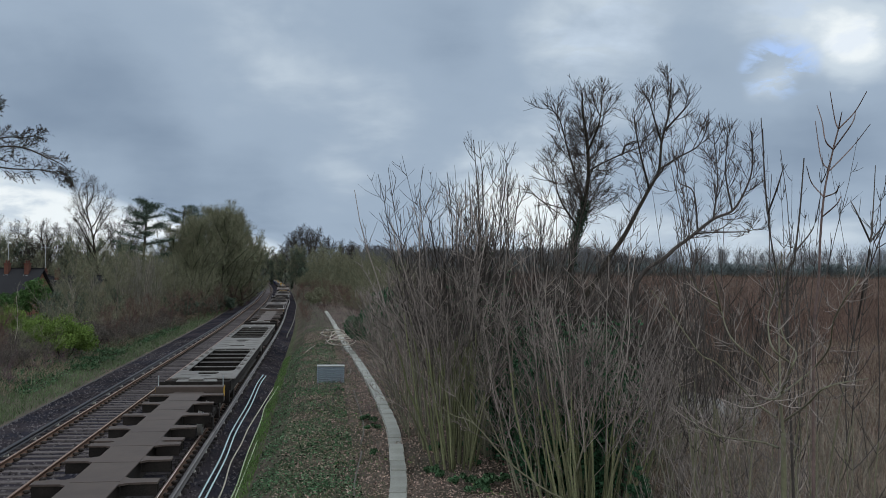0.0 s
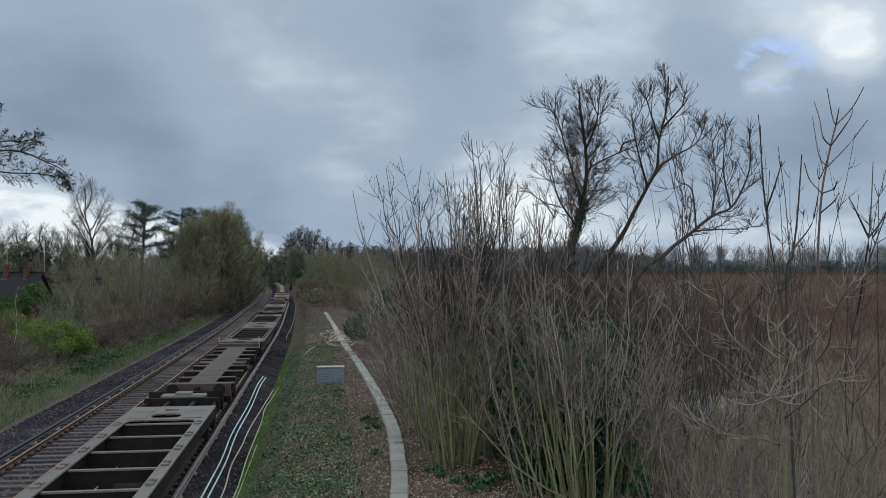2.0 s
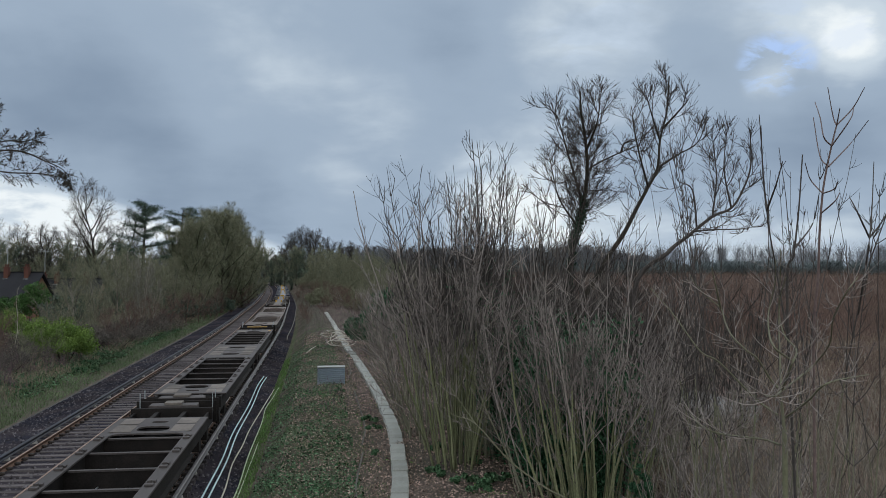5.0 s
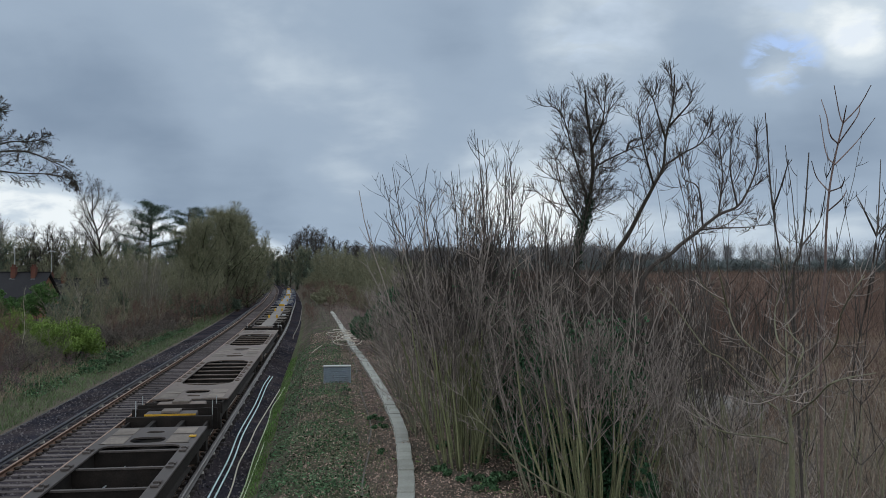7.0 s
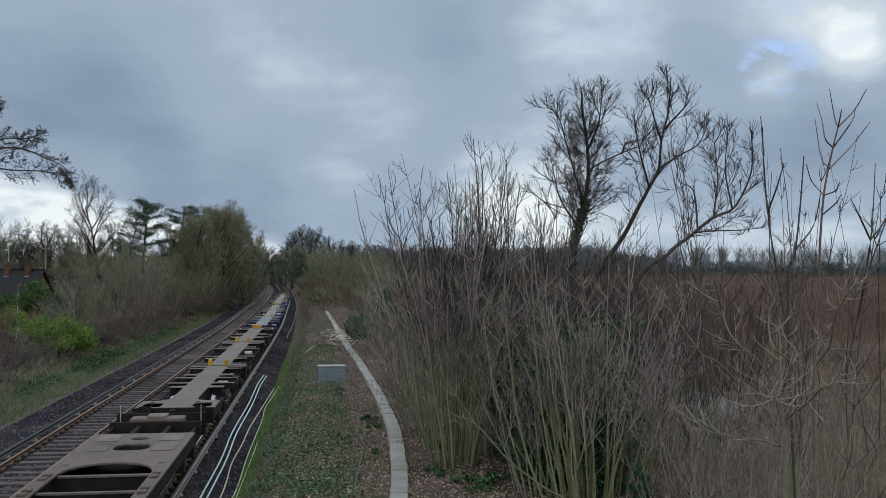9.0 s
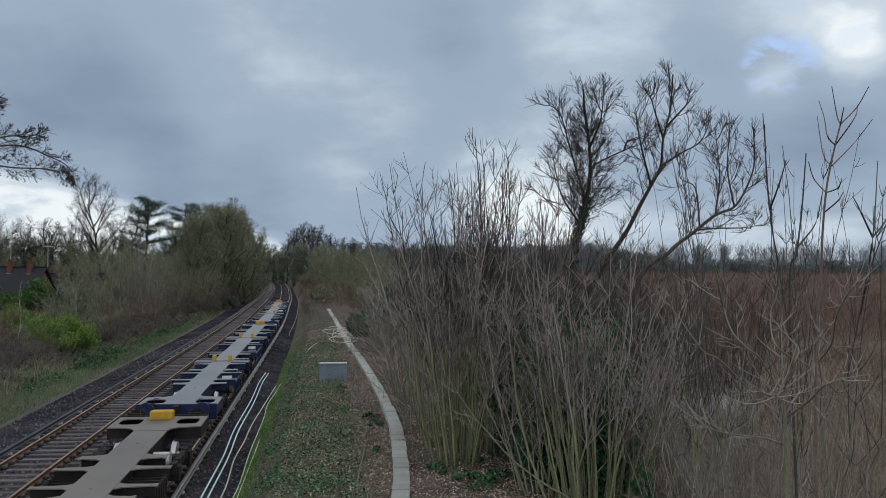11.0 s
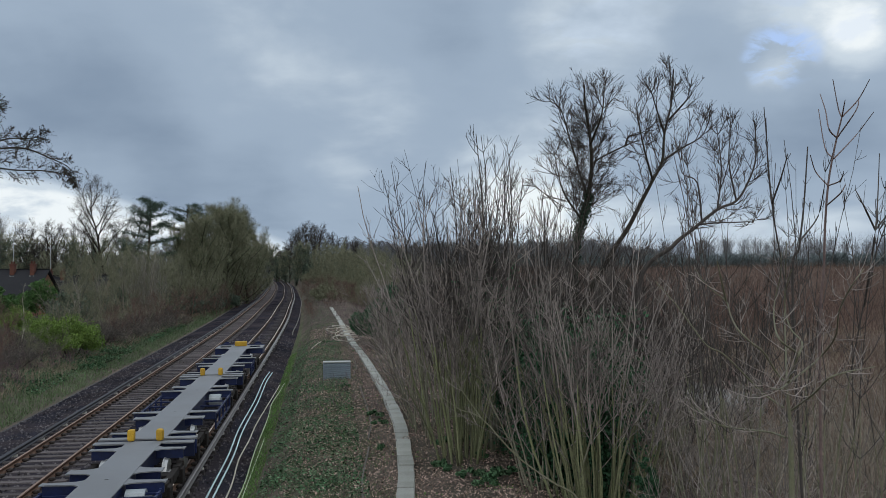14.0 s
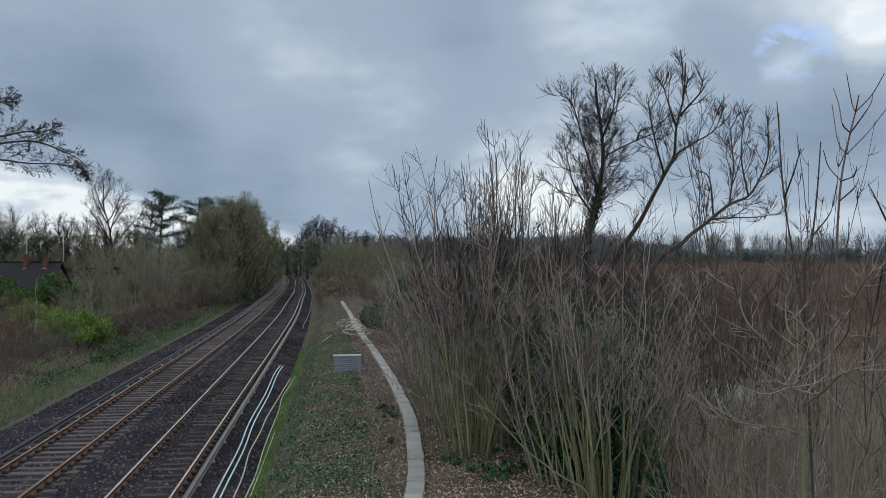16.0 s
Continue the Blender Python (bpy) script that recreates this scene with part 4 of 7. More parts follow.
def spine_platform(length, deck, side, label, first, last, yellow, group):
    """One spine-framed platform, origin at rail level under its middle, +y away along the line. first: an open end towards -y, last: towards +y."""
    t = thing("container_wagon", label, "railway wagon", group)
    h, top, w = length / 2, 1.06, 0.445
    bm = bmesh.new()
    bm_plate(bm, ring_box(-w, w, -h + 0.1, h - 0.1), [ring_oval(0.0, k * h * 0.36, 0.05, 0.03, 8) for k in (-1, 1)], top - 0.03, top)
    sp = part("spine", bm, deck, t)
    bm = bmesh.new()
    bm_box(bm, -w + 0.05, w - 0.05, -h + 0.15, h - 0.15, top - 0.50, top - 0.034)
    part("spine_web", bm, side, sp)
    inner = []
    for e, openend in ((-1, first), (1, last)):
        bm = bmesh.new()
        if openend:
            near, far_ = e * (h - 2.35), e * (h - 0.02)
            holes = [ring_oval(x, e * (h - 0.92), 0.31, 0.46, 16, 4.0) for x in (-0.80, 0.80)]
            bm_plate(bm, [(-w, near), (w, near), (w + 0.10, e * (h - 2.05)), (w + 0.28, e * (h - 1.9)), (1.27, e * (h - 1.8)), (1.27, far_), (-1.27, far_), (-1.27, e * (h - 1.8)), (-w - 0.28, e * (h - 1.9)), (-w - 0.10, e * (h - 2.05))], holes, top - 0.02, top + 0.012)
            part("end_plate", bm, deck, t)
            bm = bmesh.new()
            bm_box(bm, -1.27, 1.27, *sorted((e * (h - 0.10), e * h)), top - 0.46, top + 0.05, 0.02)
            for x in (-1.23, 1.23):
                bm_box(bm, x - 0.04, x + 0.04, *sorted((e * (h - 1.78), e * (h - 0.1))), top - 0.34, top - 0.03)
            bm_box(bm, -1.2, 1.2, *sorted((e * (h - 1.79), e * (h - 1.74))), top - 0.30, top - 0.03)
            for x in (-0.85, 0.85):
                bm_box(bm, x - 0.18, x + 0.18, *sorted((e * (h - 0.02), e * (h + 0.05))), top - 0.3, top + 0.10, 0.02)
            part("buffer_beam", bm, side, t)
            buffers(t, e * h, e, M["navy"] if side is M["navy"] else M["soot_shade"])
            for x in (-0.7, 0.7):
                bm = bmesh.new()
                bm_cyl(bm, (x, e * (h - 0.12), top), (x, e * (h - 0.12), top + 0.22), 0.012, 6)
                bm_cyl(bm, (x, e * (h - 0.12), top + 0.22), (x + 0.12, e * (h - 0.12), top + 0.22), 0.012, 6)
                part("handle", bm, M["conductor"], t)
            if yellow and e > 0:
                bm = bmesh.new()
                bm_box(bm, -0.33, 0.33, *sorted((e * (h - 0.78), e * (h - 0.36))), top + 0.014, top + 0.27, 0.06)
                part("step_block", bm, M["yellow"], t, "worn yellow block on the buffer beam")
            arms, wheel_at, start = ((5.6, 1.0, 0.40), (6.75, 1.28, 0.26)), 3.75, 7.0
        else:
            bm_box(bm, -1.25, 1.25, *sorted((e * (h - 0.30), e * (h - 0.02))), top - 0.04, top - 0.004)
            en = part("end_arm", bm, deck, t)
            bm = bmesh.new()
            bm_box(bm, -1.25, 1.25, *sorted((e * (h - 0.08), e * (h - 0.03))), top - 0.42, top - 0.045)
            part("end_arm_web", bm, side, en)
            if yellow and e > 0:
                for x in (-0.36, 0.36):
                    bm = bmesh.new()
                    bm_box(bm, x - 0.09, x + 0.09, e * h - 0.12, e * h + 0.12, top + 0.003, top + 0.30, 0.06)
                    part("bumper", bm, M["yellow"], t, "yellow painted bumper")
            arms, wheel_at, start = ((0.95, 1.15, 0.24), (3.3, 1.02, 0.40), (4.35, 1.28, 0.24)), 2.15, 4.6
        inner.append(e * (h - start))
        for d, reach, deep in arms:
            for x in (-1, 1):
                y = e * (h - d)
                bm = bmesh.new()
                bm_plate(bm, [(x * (w + 0.002), y - deep / 2 - 0.14), (x * (w + 0.14), y - deep / 2 - 0.02), (x * (reach - 0.1), y - deep / 2 + 0.04), (x * reach, y - deep / 2 - 0.02), (x * reach, y + deep / 2 + 0.02), (x * (reach - 0.1), y + deep / 2 - 0.04), (x * (w + 0.14), y + deep / 2 + 0.02), (x * (w + 0.002), y + deep / 2 + 0.14)], [], top - 0.035, top - 0.008)
                am = part("arm", bm, deck, t)
                bm = bmesh.new()
                bm_box(bm, *sorted((x * (w + 0.002), x * (reach - 0.05))), y - 0.05, y + 0.05, top - 0.26, top - 0.038)
                part("arm_web", bm, side, am)
        bogie(t, e * (h - wheel_at), M["soot_shade"])
    # low side baskets between the bogies
    for x in (-1, 1):
        bm = bmesh.new()
        bm_box(bm, x * 1.2 - 0.025, x * 1.2 + 0.025, inner[0], inner[1], 0.86, 0.92)
        rack = part("side_rack", bm, side, t, "dark open side rack of thin bars")
        bm = bmesh.new()
        bm_box(bm, x * 1.2 - 0.025, x * 1.2 + 0.025, inner[0], inner[1], 0.45, 0.51)
        part("lower_bar", bm, side, rack)
        for y in np.linspace(inner[0] + 0.03, inner[1] - 0.03, 5):
            bm = bmesh.new()
            bm_box(bm, *sorted((x * (w + 0.01), x * 1.22)), y - 0.03, y + 0.03, 0.82, 0.87)
            bm_box(bm, x * 1.2 - 0.03, x * 1.2 + 0.03, y - 0.032, y + 0.032, 0.42, 0.94)
            part("rack_post", bm, side, rack)
    bm = bmesh.new()
    bm_cyl(bm, (0.50, h - 4.6, 0.72), (0.90, h - 4.6, 0.72), 0.22, 18)
    part("air_tank", bm, M["steel"], t)
    return t


def plain_spine(length, deck, label, group):
    """The brown wagon: a broad spine, short arms, a raised box beam with yellow ends."""
    t = thing("container_wagon", label, "railway wagon", group)
    h, top, w = length / 2, 1.08, 0.52
    bm = bmesh.new()
    bm_plate(bm, ring_box(-w, w, -h + 0.2, h - 0.2), [], top - 0.03, top)
    sp = part("spine", bm, deck, t)
    # spine and arm webs near-black: brake dust plus shade put into the colour
    bm = bmesh.new()
    bm_box(bm, -w + 0.05, w - 0.05, -h + 0.25, h - 0.25, top - 0.52, top - 0.034)
    part("spine_web", bm, M["soot_shade"], sp)
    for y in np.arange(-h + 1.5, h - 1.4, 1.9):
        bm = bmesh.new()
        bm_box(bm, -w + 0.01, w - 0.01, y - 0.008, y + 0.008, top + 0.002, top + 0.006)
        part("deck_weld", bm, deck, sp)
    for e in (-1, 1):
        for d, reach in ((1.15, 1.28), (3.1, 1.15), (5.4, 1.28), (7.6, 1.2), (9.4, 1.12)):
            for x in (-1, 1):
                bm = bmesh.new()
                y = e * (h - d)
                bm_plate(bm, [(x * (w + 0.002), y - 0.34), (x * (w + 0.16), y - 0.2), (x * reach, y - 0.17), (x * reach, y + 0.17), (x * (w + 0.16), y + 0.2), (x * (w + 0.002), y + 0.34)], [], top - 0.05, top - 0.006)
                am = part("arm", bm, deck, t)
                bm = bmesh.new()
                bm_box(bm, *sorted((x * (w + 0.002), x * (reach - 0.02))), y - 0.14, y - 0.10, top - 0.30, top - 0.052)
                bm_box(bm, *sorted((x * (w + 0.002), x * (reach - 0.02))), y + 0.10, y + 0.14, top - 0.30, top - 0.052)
                part("arm_web", bm, M["soot_shade"], am)
        bm = bmesh.new()
        if e < 0:
            bm_box(bm, -1.25, 1.25, *sorted((e * (h - 0.12), e * h)), top - 0.40, top + 0.10, 0.02)
        else:
            bm_box(bm, -1.2, 1.2, *sorted((e * (h - 0.55), e * h)), top - 0.40, top + 0.18, 0.03)
        beam = part("end_beam", bm, deck, t)
        for x in (-1, 1) if e > 0 else ():
            bm = bmesh.new()
            bm_box(bm, *sorted((x * 1.11, x * 1.204)), *sorted((e * (h - 0.52), e * h + e * 0.004)), top - 0.2, top + 0.164)
            part("marking", bm, M["yellow"], beam, "worn yellow end marking")
        buffers(t, e * h, e, M["soot_shade"])
        bogie(t, e * (h - 2.2), M["soot_shade"])
    for x in (-1, 1):
        bm = bmesh.new()
        bm_cyl(bm, (x * 1.15, h - 0.2, top - 0.1), (x * 1.15, h - 0.2, top + 0.55), 0.02, 8)
        part("lamp_bracket", bm, M["steel"], t)
    return t


def ladder_platform(length, deck, label, group, opening, first, last, hand_rods=False, marks=False):
    """Half of a frame wagon: two sills, perforated end decks and deep cross beams over an open middle; outer ends have a sunk bay with the draw gear."""
    t = thing("container_wagon", label, "railway wagon", group)
    h, top = length / 2, 1.12
    pad = M["pad"] if deck is not M["beige"] else deck
    edges = []
    for e, outer in ((-1, first), (1, last)):
        bay = 2.3 if outer else 0.0
        plate = (2.9 if outer else 4.1) + ((1.7 if outer else 0.9) if opening == "round" else 0.0)
        edge, end = e * (h - bay - plate), e * (h - bay - 0.02)
        edges.append(edge)
        holes = [ring_oval(0, end - e * 0.75, 0.24, 0.17, 14, 2.4), ring_oval(0, end - e * 1.85, 0.44, 0.40, 18, 3.2)]
        holes += [ring_oval(x, end - e * (plate - 0.55 - (0.3 if opening == "round" else 0.0)), 0.09, 0.05, 8) for x in (-1.05, 1.05)]
        ring = [(-1.28, edge), (1.28, edge), (1.28, end), (-1.28, end)]
        if opening == "round":
            arc = [(0.97 * math.cos(a), edge + e * 1.0 * math.sin(a)) for a in np.linspace(math.pi, 0, 15)]
            ring = [(-1.28, edge), (-0.99, edge)] + arc[1:-1] + [(0.99, edge), (1.28, edge), (1.28, end), (-1.28, end)]
        else:
            ring = [(-1.28, edge), (-0.97, edge), (-0.93, edge + e * 0.22), (-0.75, edge + e * 0.34), (0.75, edge + e * 0.34), (0.93, edge + e * 0.22), (0.97, edge), (1.28, edge), (1.28, end), (-1.28, end)]
        bm = bmesh.new()
        bm_plate(bm, ring, holes, top - 0.045, top)
        pl = part("end_deck", bm, deck, t)
        for x in (-1, 1):
            for y0, y1 in ((0.2, 1.1), (1.3, 2.35)):
                bm = bmesh.new()
                bm_box(bm, *sorted((x * 0.52, x * 1.08)), *sorted((end - e * y0, end - e * y1)), top + 0.004, top + 0.014, 0.003)
                part("deck_pad", bm, pad, pl)
        bm = bmesh.new()
        bm_box(bm, -1.28, 1.28, *sorted((e * (h - 0.02), e * (h + 0.05))), top - 0.50, top + (0.16 if outer else 0.0), 0.01)
        part("headstock", bm, M["soot_shade"] if outer else deck, t)
        if outer:
            bm = bmesh.new()
            bm_box(bm, -1.1, 1.1, *sorted((e * (h - bay), e * (h - 0.03))), top - 0.36, top - 0.30)
            for x in (-0.42, 0.42):
                bm_box(bm, x - 0.06, x + 0.06, *sorted((e * (h - bay), e * (h - 0.03))), top - 0.30, top - 0.02)
            bm_box(bm, -1.25, 1.25, *sorted((e * (h - 1.05), e * (h - 0.9))), top - 0.30, top + 0.08, 0.02)
            part("end_bay", bm, M["soot_shade"], t, "sunk dark bay behind the headstock")
            bm = bmesh.new()
            bm_box(bm, -0.75, 0.75, *sorted((e * (h - 0.85), e * (h - 0.25))), top - 0.05, top + 0.14, 0.04)
            cv = part("draw_gear_cover", bm, deck, t)
            bm = bmesh.new()
            bm_box(bm, -0.27, 0.27, *sorted((e * (h - 0.80), e * (h - 0.30))), top + 0.145, top + 0.22, 0.02)
            part("cover_plate", bm, pad, cv)
            buffers(t, e * (h + 0.05), e, M["soot_shade"])
            if hand_rods:
                for x in (-1.15, 1.15):
                    bm = bmesh.new()
                    bm_cyl(bm, (x, e * (h - 0.1), top - 0.2), (x, e * (h - 0.1), top + 0.42), 0.016, 7)
                    part("hand_rod", bm, M["steel"], t)
            if marks and e > 0:
                bm = bmesh.new()
                bm_box(bm, -0.75, 0.75, e * (h - 0.25) - 0.27 * 2 - 0.095, e * (h - 0.25) - 0.27 * 2 - 0.075, top + 0.08, top + 0.135)
                part("marking", bm, M["yellow"], cv, "yellow stripe on the draw gear cover")
                bm = bmesh.new()
                bm_box(bm, 1.02, 1.2, end - e * 1.6 - 0.1, end - e * 1.6 + 0.1, top + 0.016, top + 0.04)
                part("marking", bm, M["yellow"], pl, "yellow corner mark")
        # dark plate added below the deck so its holes look black
        bm = bmesh.new()
        bm_box(bm, -0.95, 0.95, *sorted((edge + e * 1.1, end - e * 0.15)), 0.70, 0.80)
        part("bolster", bm, M["soot_shade"], t)
        bogie(t, e * (h - 2.3), M["soot_shade"])
    lo, hi = edges
    for x in (-1, 1):
        bm = bmesh.new()
        bm_box(bm, *sorted((x * 0.99, x * 1.28)), lo, hi, top - 0.05, top, 0.008)
        s = part("side_sill", bm, deck, t)
        # webs below the deck are dusty, with the openings' shade painted in
        bm = bmesh.new()
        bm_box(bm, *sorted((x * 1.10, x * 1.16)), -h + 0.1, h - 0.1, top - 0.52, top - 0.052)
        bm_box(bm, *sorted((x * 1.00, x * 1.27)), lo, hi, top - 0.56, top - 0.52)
        part("sill_web", bm, M["soot_shade"], s)
        for y in np.linspace(lo + 0.4, hi - 0.4, 6):
            bm = bmesh.new()
            bm_box(bm, *sorted((x * 1.05, x * 1.22)), y - 0.24, y - 0.08, top + 0.004, top + 0.05, 0.008)
            bm_box(bm, *sorted((x * 1.05, x * 1.22)), y + 0.08, y + 0.24, top + 0.004, top + 0.05, 0.008)
            bm_box(bm, *sorted((x * 1.10, x * 1.18)), y - 0.05, y + 0.05, top + 0.01, top + 0.09, 0.01)
            part("spigot", bm, deck, s)
    for y in np.linspace(lo, hi, 6):
        bm = bmesh.new()
        bm_box(bm, -0.985, 0.985, y - 0.06, y + 0.06, top - 0.10, top - 0.06)
        cb = part("cross_beam", bm, deck, t)
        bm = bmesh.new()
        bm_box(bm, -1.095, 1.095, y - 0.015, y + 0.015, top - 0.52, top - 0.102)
        part("beam_web", bm, M["soot_shade"], cb)
    for x, m in ((-0.35, "steel"), (0.3, "soot_shade")):
        bm = bmesh.new()
        bm_cyl(bm, (x, lo - 1.0, 0.66), (x, hi + 1.0, 0.66), 0.02, 8)
        part("brake_rod", bm, M[m], t)
    bm = bmesh.new()
    bm_cyl(bm, (0.1, -h * 0.2, 0.62), (0.8, -h * 0.2, 0.62), 0.19, 16)
    part("air_tank", bm, M["soot_shade"], t)
    return t


SPEED, TAIL = 20.35, 72.0 + 20.35 * 13.0


def along_track(back, span):
    """Rows for a platform whose middle is back metres ahead of the train's tail."""
    rows = []
    for t in np.arange(0, 16.01, 0.5):
        s_ = TAIL - SPEED * t - back
        a, b = on_line(s_ - span * 0.36, 0.0), on_line(s_ + span * 0.36, 0.0)
        c = (a + b) / 2
        rows.append((float(t), Matrix.Translation((c[0], c[1], 0.0)) @ Matrix.Rotation(math.atan2(-(b - a)[0], (b - a)[1]), 4, "Z")))
    return rows


TRAIN = []


def couple(start, pitches, makers):
    at = start
    for pitch, make in zip(pitches, makers):
        TRAIN.append((make(), at + pitch / 2, pitch))
        at += pitch


G = "wagons of the train"
BLUE = "grey-decked spine wagon with navy sides and yellow bumpers"
TAUPE = "dusty taupe spine wagon with yellow bumpers"
# the taupe wagon's sides take the dust colour with painted shade
for start, pitches, deck, side, label in ((1.15, (13.65, 13.6, 13.2), M["grey"], M["navy"], BLUE), (43.55, (13.3, 13.6, 13.6), M["grey"], M["navy"], BLUE), (85.8, (13.0, 13.2, 13.0), M["taupe"], M["soot_shade"], TAUPE)):
    couple(start, pitches, [lambda w=w, f=f, l=l, d=deck, s=side, n=label: spine_platform(w - 0.25, d, s, n, f, l, True, G) for w, (f, l) in zip(pitches, ((False, True), (False, False), (True, False)))])
couple(126.9, (19.4, 19.4), [lambda f=f, l=l: ladder_platform(19.3, M["umber"], "umber frame wagon with round-ended openings in its deck", G, "round", f, l, True) for f, l in ((False, True), (True, False))])
couple(166.4, (19.3, 19.3), [lambda f=f, l=l: ladder_platform(19.1, M["dark"], "dark brown-grey frame wagon with yellow marks and open deck", G, "square", f, l, True, True) for f, l in ((False, True), (True, False))])
couple(205.4, (18.9, 18.9), [lambda f=f, l=l: ladder_platform(18.7, M["dark"], "dark brown-grey frame wagon with an open deck", G, "square", f, l, True) for f, l in ((False, True), (True, False))])
couple(243.1, (18.4,), [lambda: plain_spine(18.2, M["brown"], "brown spine wagon with short arms and a raised end beam", G)])
couple(264.2, (19.4, 19.4), [lambda f=f, l=l: ladder_platform(19.2, M["beige"], "pale weathered frame wagon with an open deck", G, "square", f, l) for f, l in ((False, True), (True, False))])
couple(303.6, (19.6,), [lambda: plain_spine(19.4, M["brown"], "brown spine wagon with short arms and a raised end beam", G)])


def motions():
    for ob, back, span in TRAIN:
        walk(ob, along_track(back, span))


# ---- plants ----
def unit(v):
    return v / (np.linalg.norm(v) + 1e-9)


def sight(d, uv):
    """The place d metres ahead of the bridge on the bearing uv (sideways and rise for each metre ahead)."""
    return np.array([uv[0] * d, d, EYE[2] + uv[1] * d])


def grown(rs, p, d, length, n=5, wander=0.12, lift=0.06):
    """A shoot from p towards d that wanders and turns up."""
    pts, d = [np.array(p, float)], unit(np.array(d, float))
    for _ in range(n):
        d = unit(d + rs.normal(size=3) * wander + np.array([0, 0, lift]))
        pts.append(pts[-1] + d * length / n)
    return np.array(pts)


def at_part(line, t):
    k = t * (len(line) - 1)
    i = min(int(k), len(line) - 2)
    return line[i] + (line[i + 1] - line[i]) * (k - i), unit(line[i + 1] - line[i])


def shoots(rs, p, d, length, n, wander=0.1, lift=0.05):
    """Many shoots at once, from p towards d."""
    d = d / (np.linalg.norm(d, axis=1)[:, None] + 1e-9)
    pts = [p]
    for _ in range(n):
        d = d + rs.normal(size=d.shape) * wander
        d[:, 2] += lift
        d /= np.linalg.norm(d, axis=1)[:, None] + 1e-9
        pts.append(pts[-1] + d * (np.reshape(length, (-1, 1)) / n))
    return np.stack(pts, 1)


def sprout(rs, L_, count, length, angle, lift, n=3, t0=0.2, wander=0.09):
    """Side shoots along every line of L_."""
    m, k, _ = L_.shape
    t = t0 + (0.985 - t0) * (np.arange(count)[None] + rs.rand(m, count)) / count
    f = t * (k - 1)
    i = np.minimum(f.astype(int), k - 2)
    g = np.arange(m)[:, None]
    a, b = L_[g, i], L_[g, i + 1]
    p = (a + (b - a) * (f - i)[..., None]).reshape(-1, 3)
    d = (b - a).reshape(-1, 3)
    d /= np.linalg.norm(d, axis=1)[:, None] + 1e-9
    s = np.cross(d, rs.normal(size=d.shape))
    s /= np.linalg.norm(s, axis=1)[:, None] + 1e-9
    ang = (angle * rs.uniform(0.65, 1.35, len(d)))[:, None]
    t = t.reshape(-1)
    return shoots(rs, p, d * np.cos(ang) + s * np.sin(ang), length * rs.uniform(0.45, 1.25, len(d)) * (1.15 - 0.6 * t), n, wander, lift)


def twigs(S, rs, L_, levels, t0=0.25, ribbons=0):
    """Twigs on twigs; levels holds (count, length, angle, lift, radius), the last one as thin ribbons."""
    for k, (count, length, angle, lift, r) in enumerate(levels):
        last = k >= ribbons if ribbons else (k == len(levels) - 1 and k > 0)
        L_ = sprout(rs, L_, count, length, angle, lift, (2 if k < len(levels) - 1 else 1) if last else (4 if k == 0 else 2), t0 if k == 0 else 0.15)
        if last:
            S.blades(L_[:, 0], L_[:, -1], np.full(len(L_), r), rs)
        else:
            S.tubes(L_, r, r * 0.45, 3)


def limb_tree(name, label, limbs, d, base, r0, levels, bark, twig, ivy=0, lean=0.0, t0=0.1, r_limb=0.42, fuzz=0, tip=0.2):
    """A leafless tree whose main limbs follow given bearings; base is its foot."""
    rs = np.random.RandomState(len(limbs) * 7 + int(d))
    t = thing(name, label, "tree")
    fine, lv = Soup(), Soup()
    for k, limb in enumerate(limbs):
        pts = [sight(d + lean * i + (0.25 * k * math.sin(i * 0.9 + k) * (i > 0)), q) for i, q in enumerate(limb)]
        if k == 0 and base is not None:
            pts = [np.array(base, float)] + pts
        line = spline(pts, 5)
        a = r0 if k == 0 else r0 * r_limb
        wood = Soup()
        wood.tube(line, np.linspace(a, max(a * tip, 0.006), len(line)), 8)
        part("limb" if k or base is None else "trunk", wood, bark, t)
        if levels:
            n0, *rest = levels[0]
            n0 = max(2, round(n0 * min(1.0, np.linalg.norm(np.diff(line, axis=0), axis=1).sum() / 7.0)))
            spray(fine, rs, line[None], [(n0, *rest)] + list(levels[1:]), max(t0, 0.3) if k == 0 else t0)
        if fuzz and k == 0:
            # a tangle of spreading twigs round the upper trunk
            spray(fine, rs, line[None, int(len(line) * 0.40):int(len(line) * 0.82)], [(fuzz, 1.5, 1.3, 0.07, 0.010, 5), (5, 0.75, 0.7, 0.07, 0.007, 3), (3, 0.4, 0.6, 0.05, 0.0055, 2)], 0.0, 0.1)
        if ivy and k < 1:
            m = max(2, int(len(line) * 0.55))
            i = rs.rand(ivy) * (m - 1)
            j = i.astype(int)
            c = line[j] + (line[j + 1] - line[j]) * (i - j)[:, None] + rs.normal(size=(ivy, 3)) * 0.085
            lv.leaves(c, 0.042, rs)
    if fine.v:
        part("crown", fine, twig, t)
    if ivy:
        part("ivy", lv, M["pine"], t, "dark ivy on the trunk")
    return t


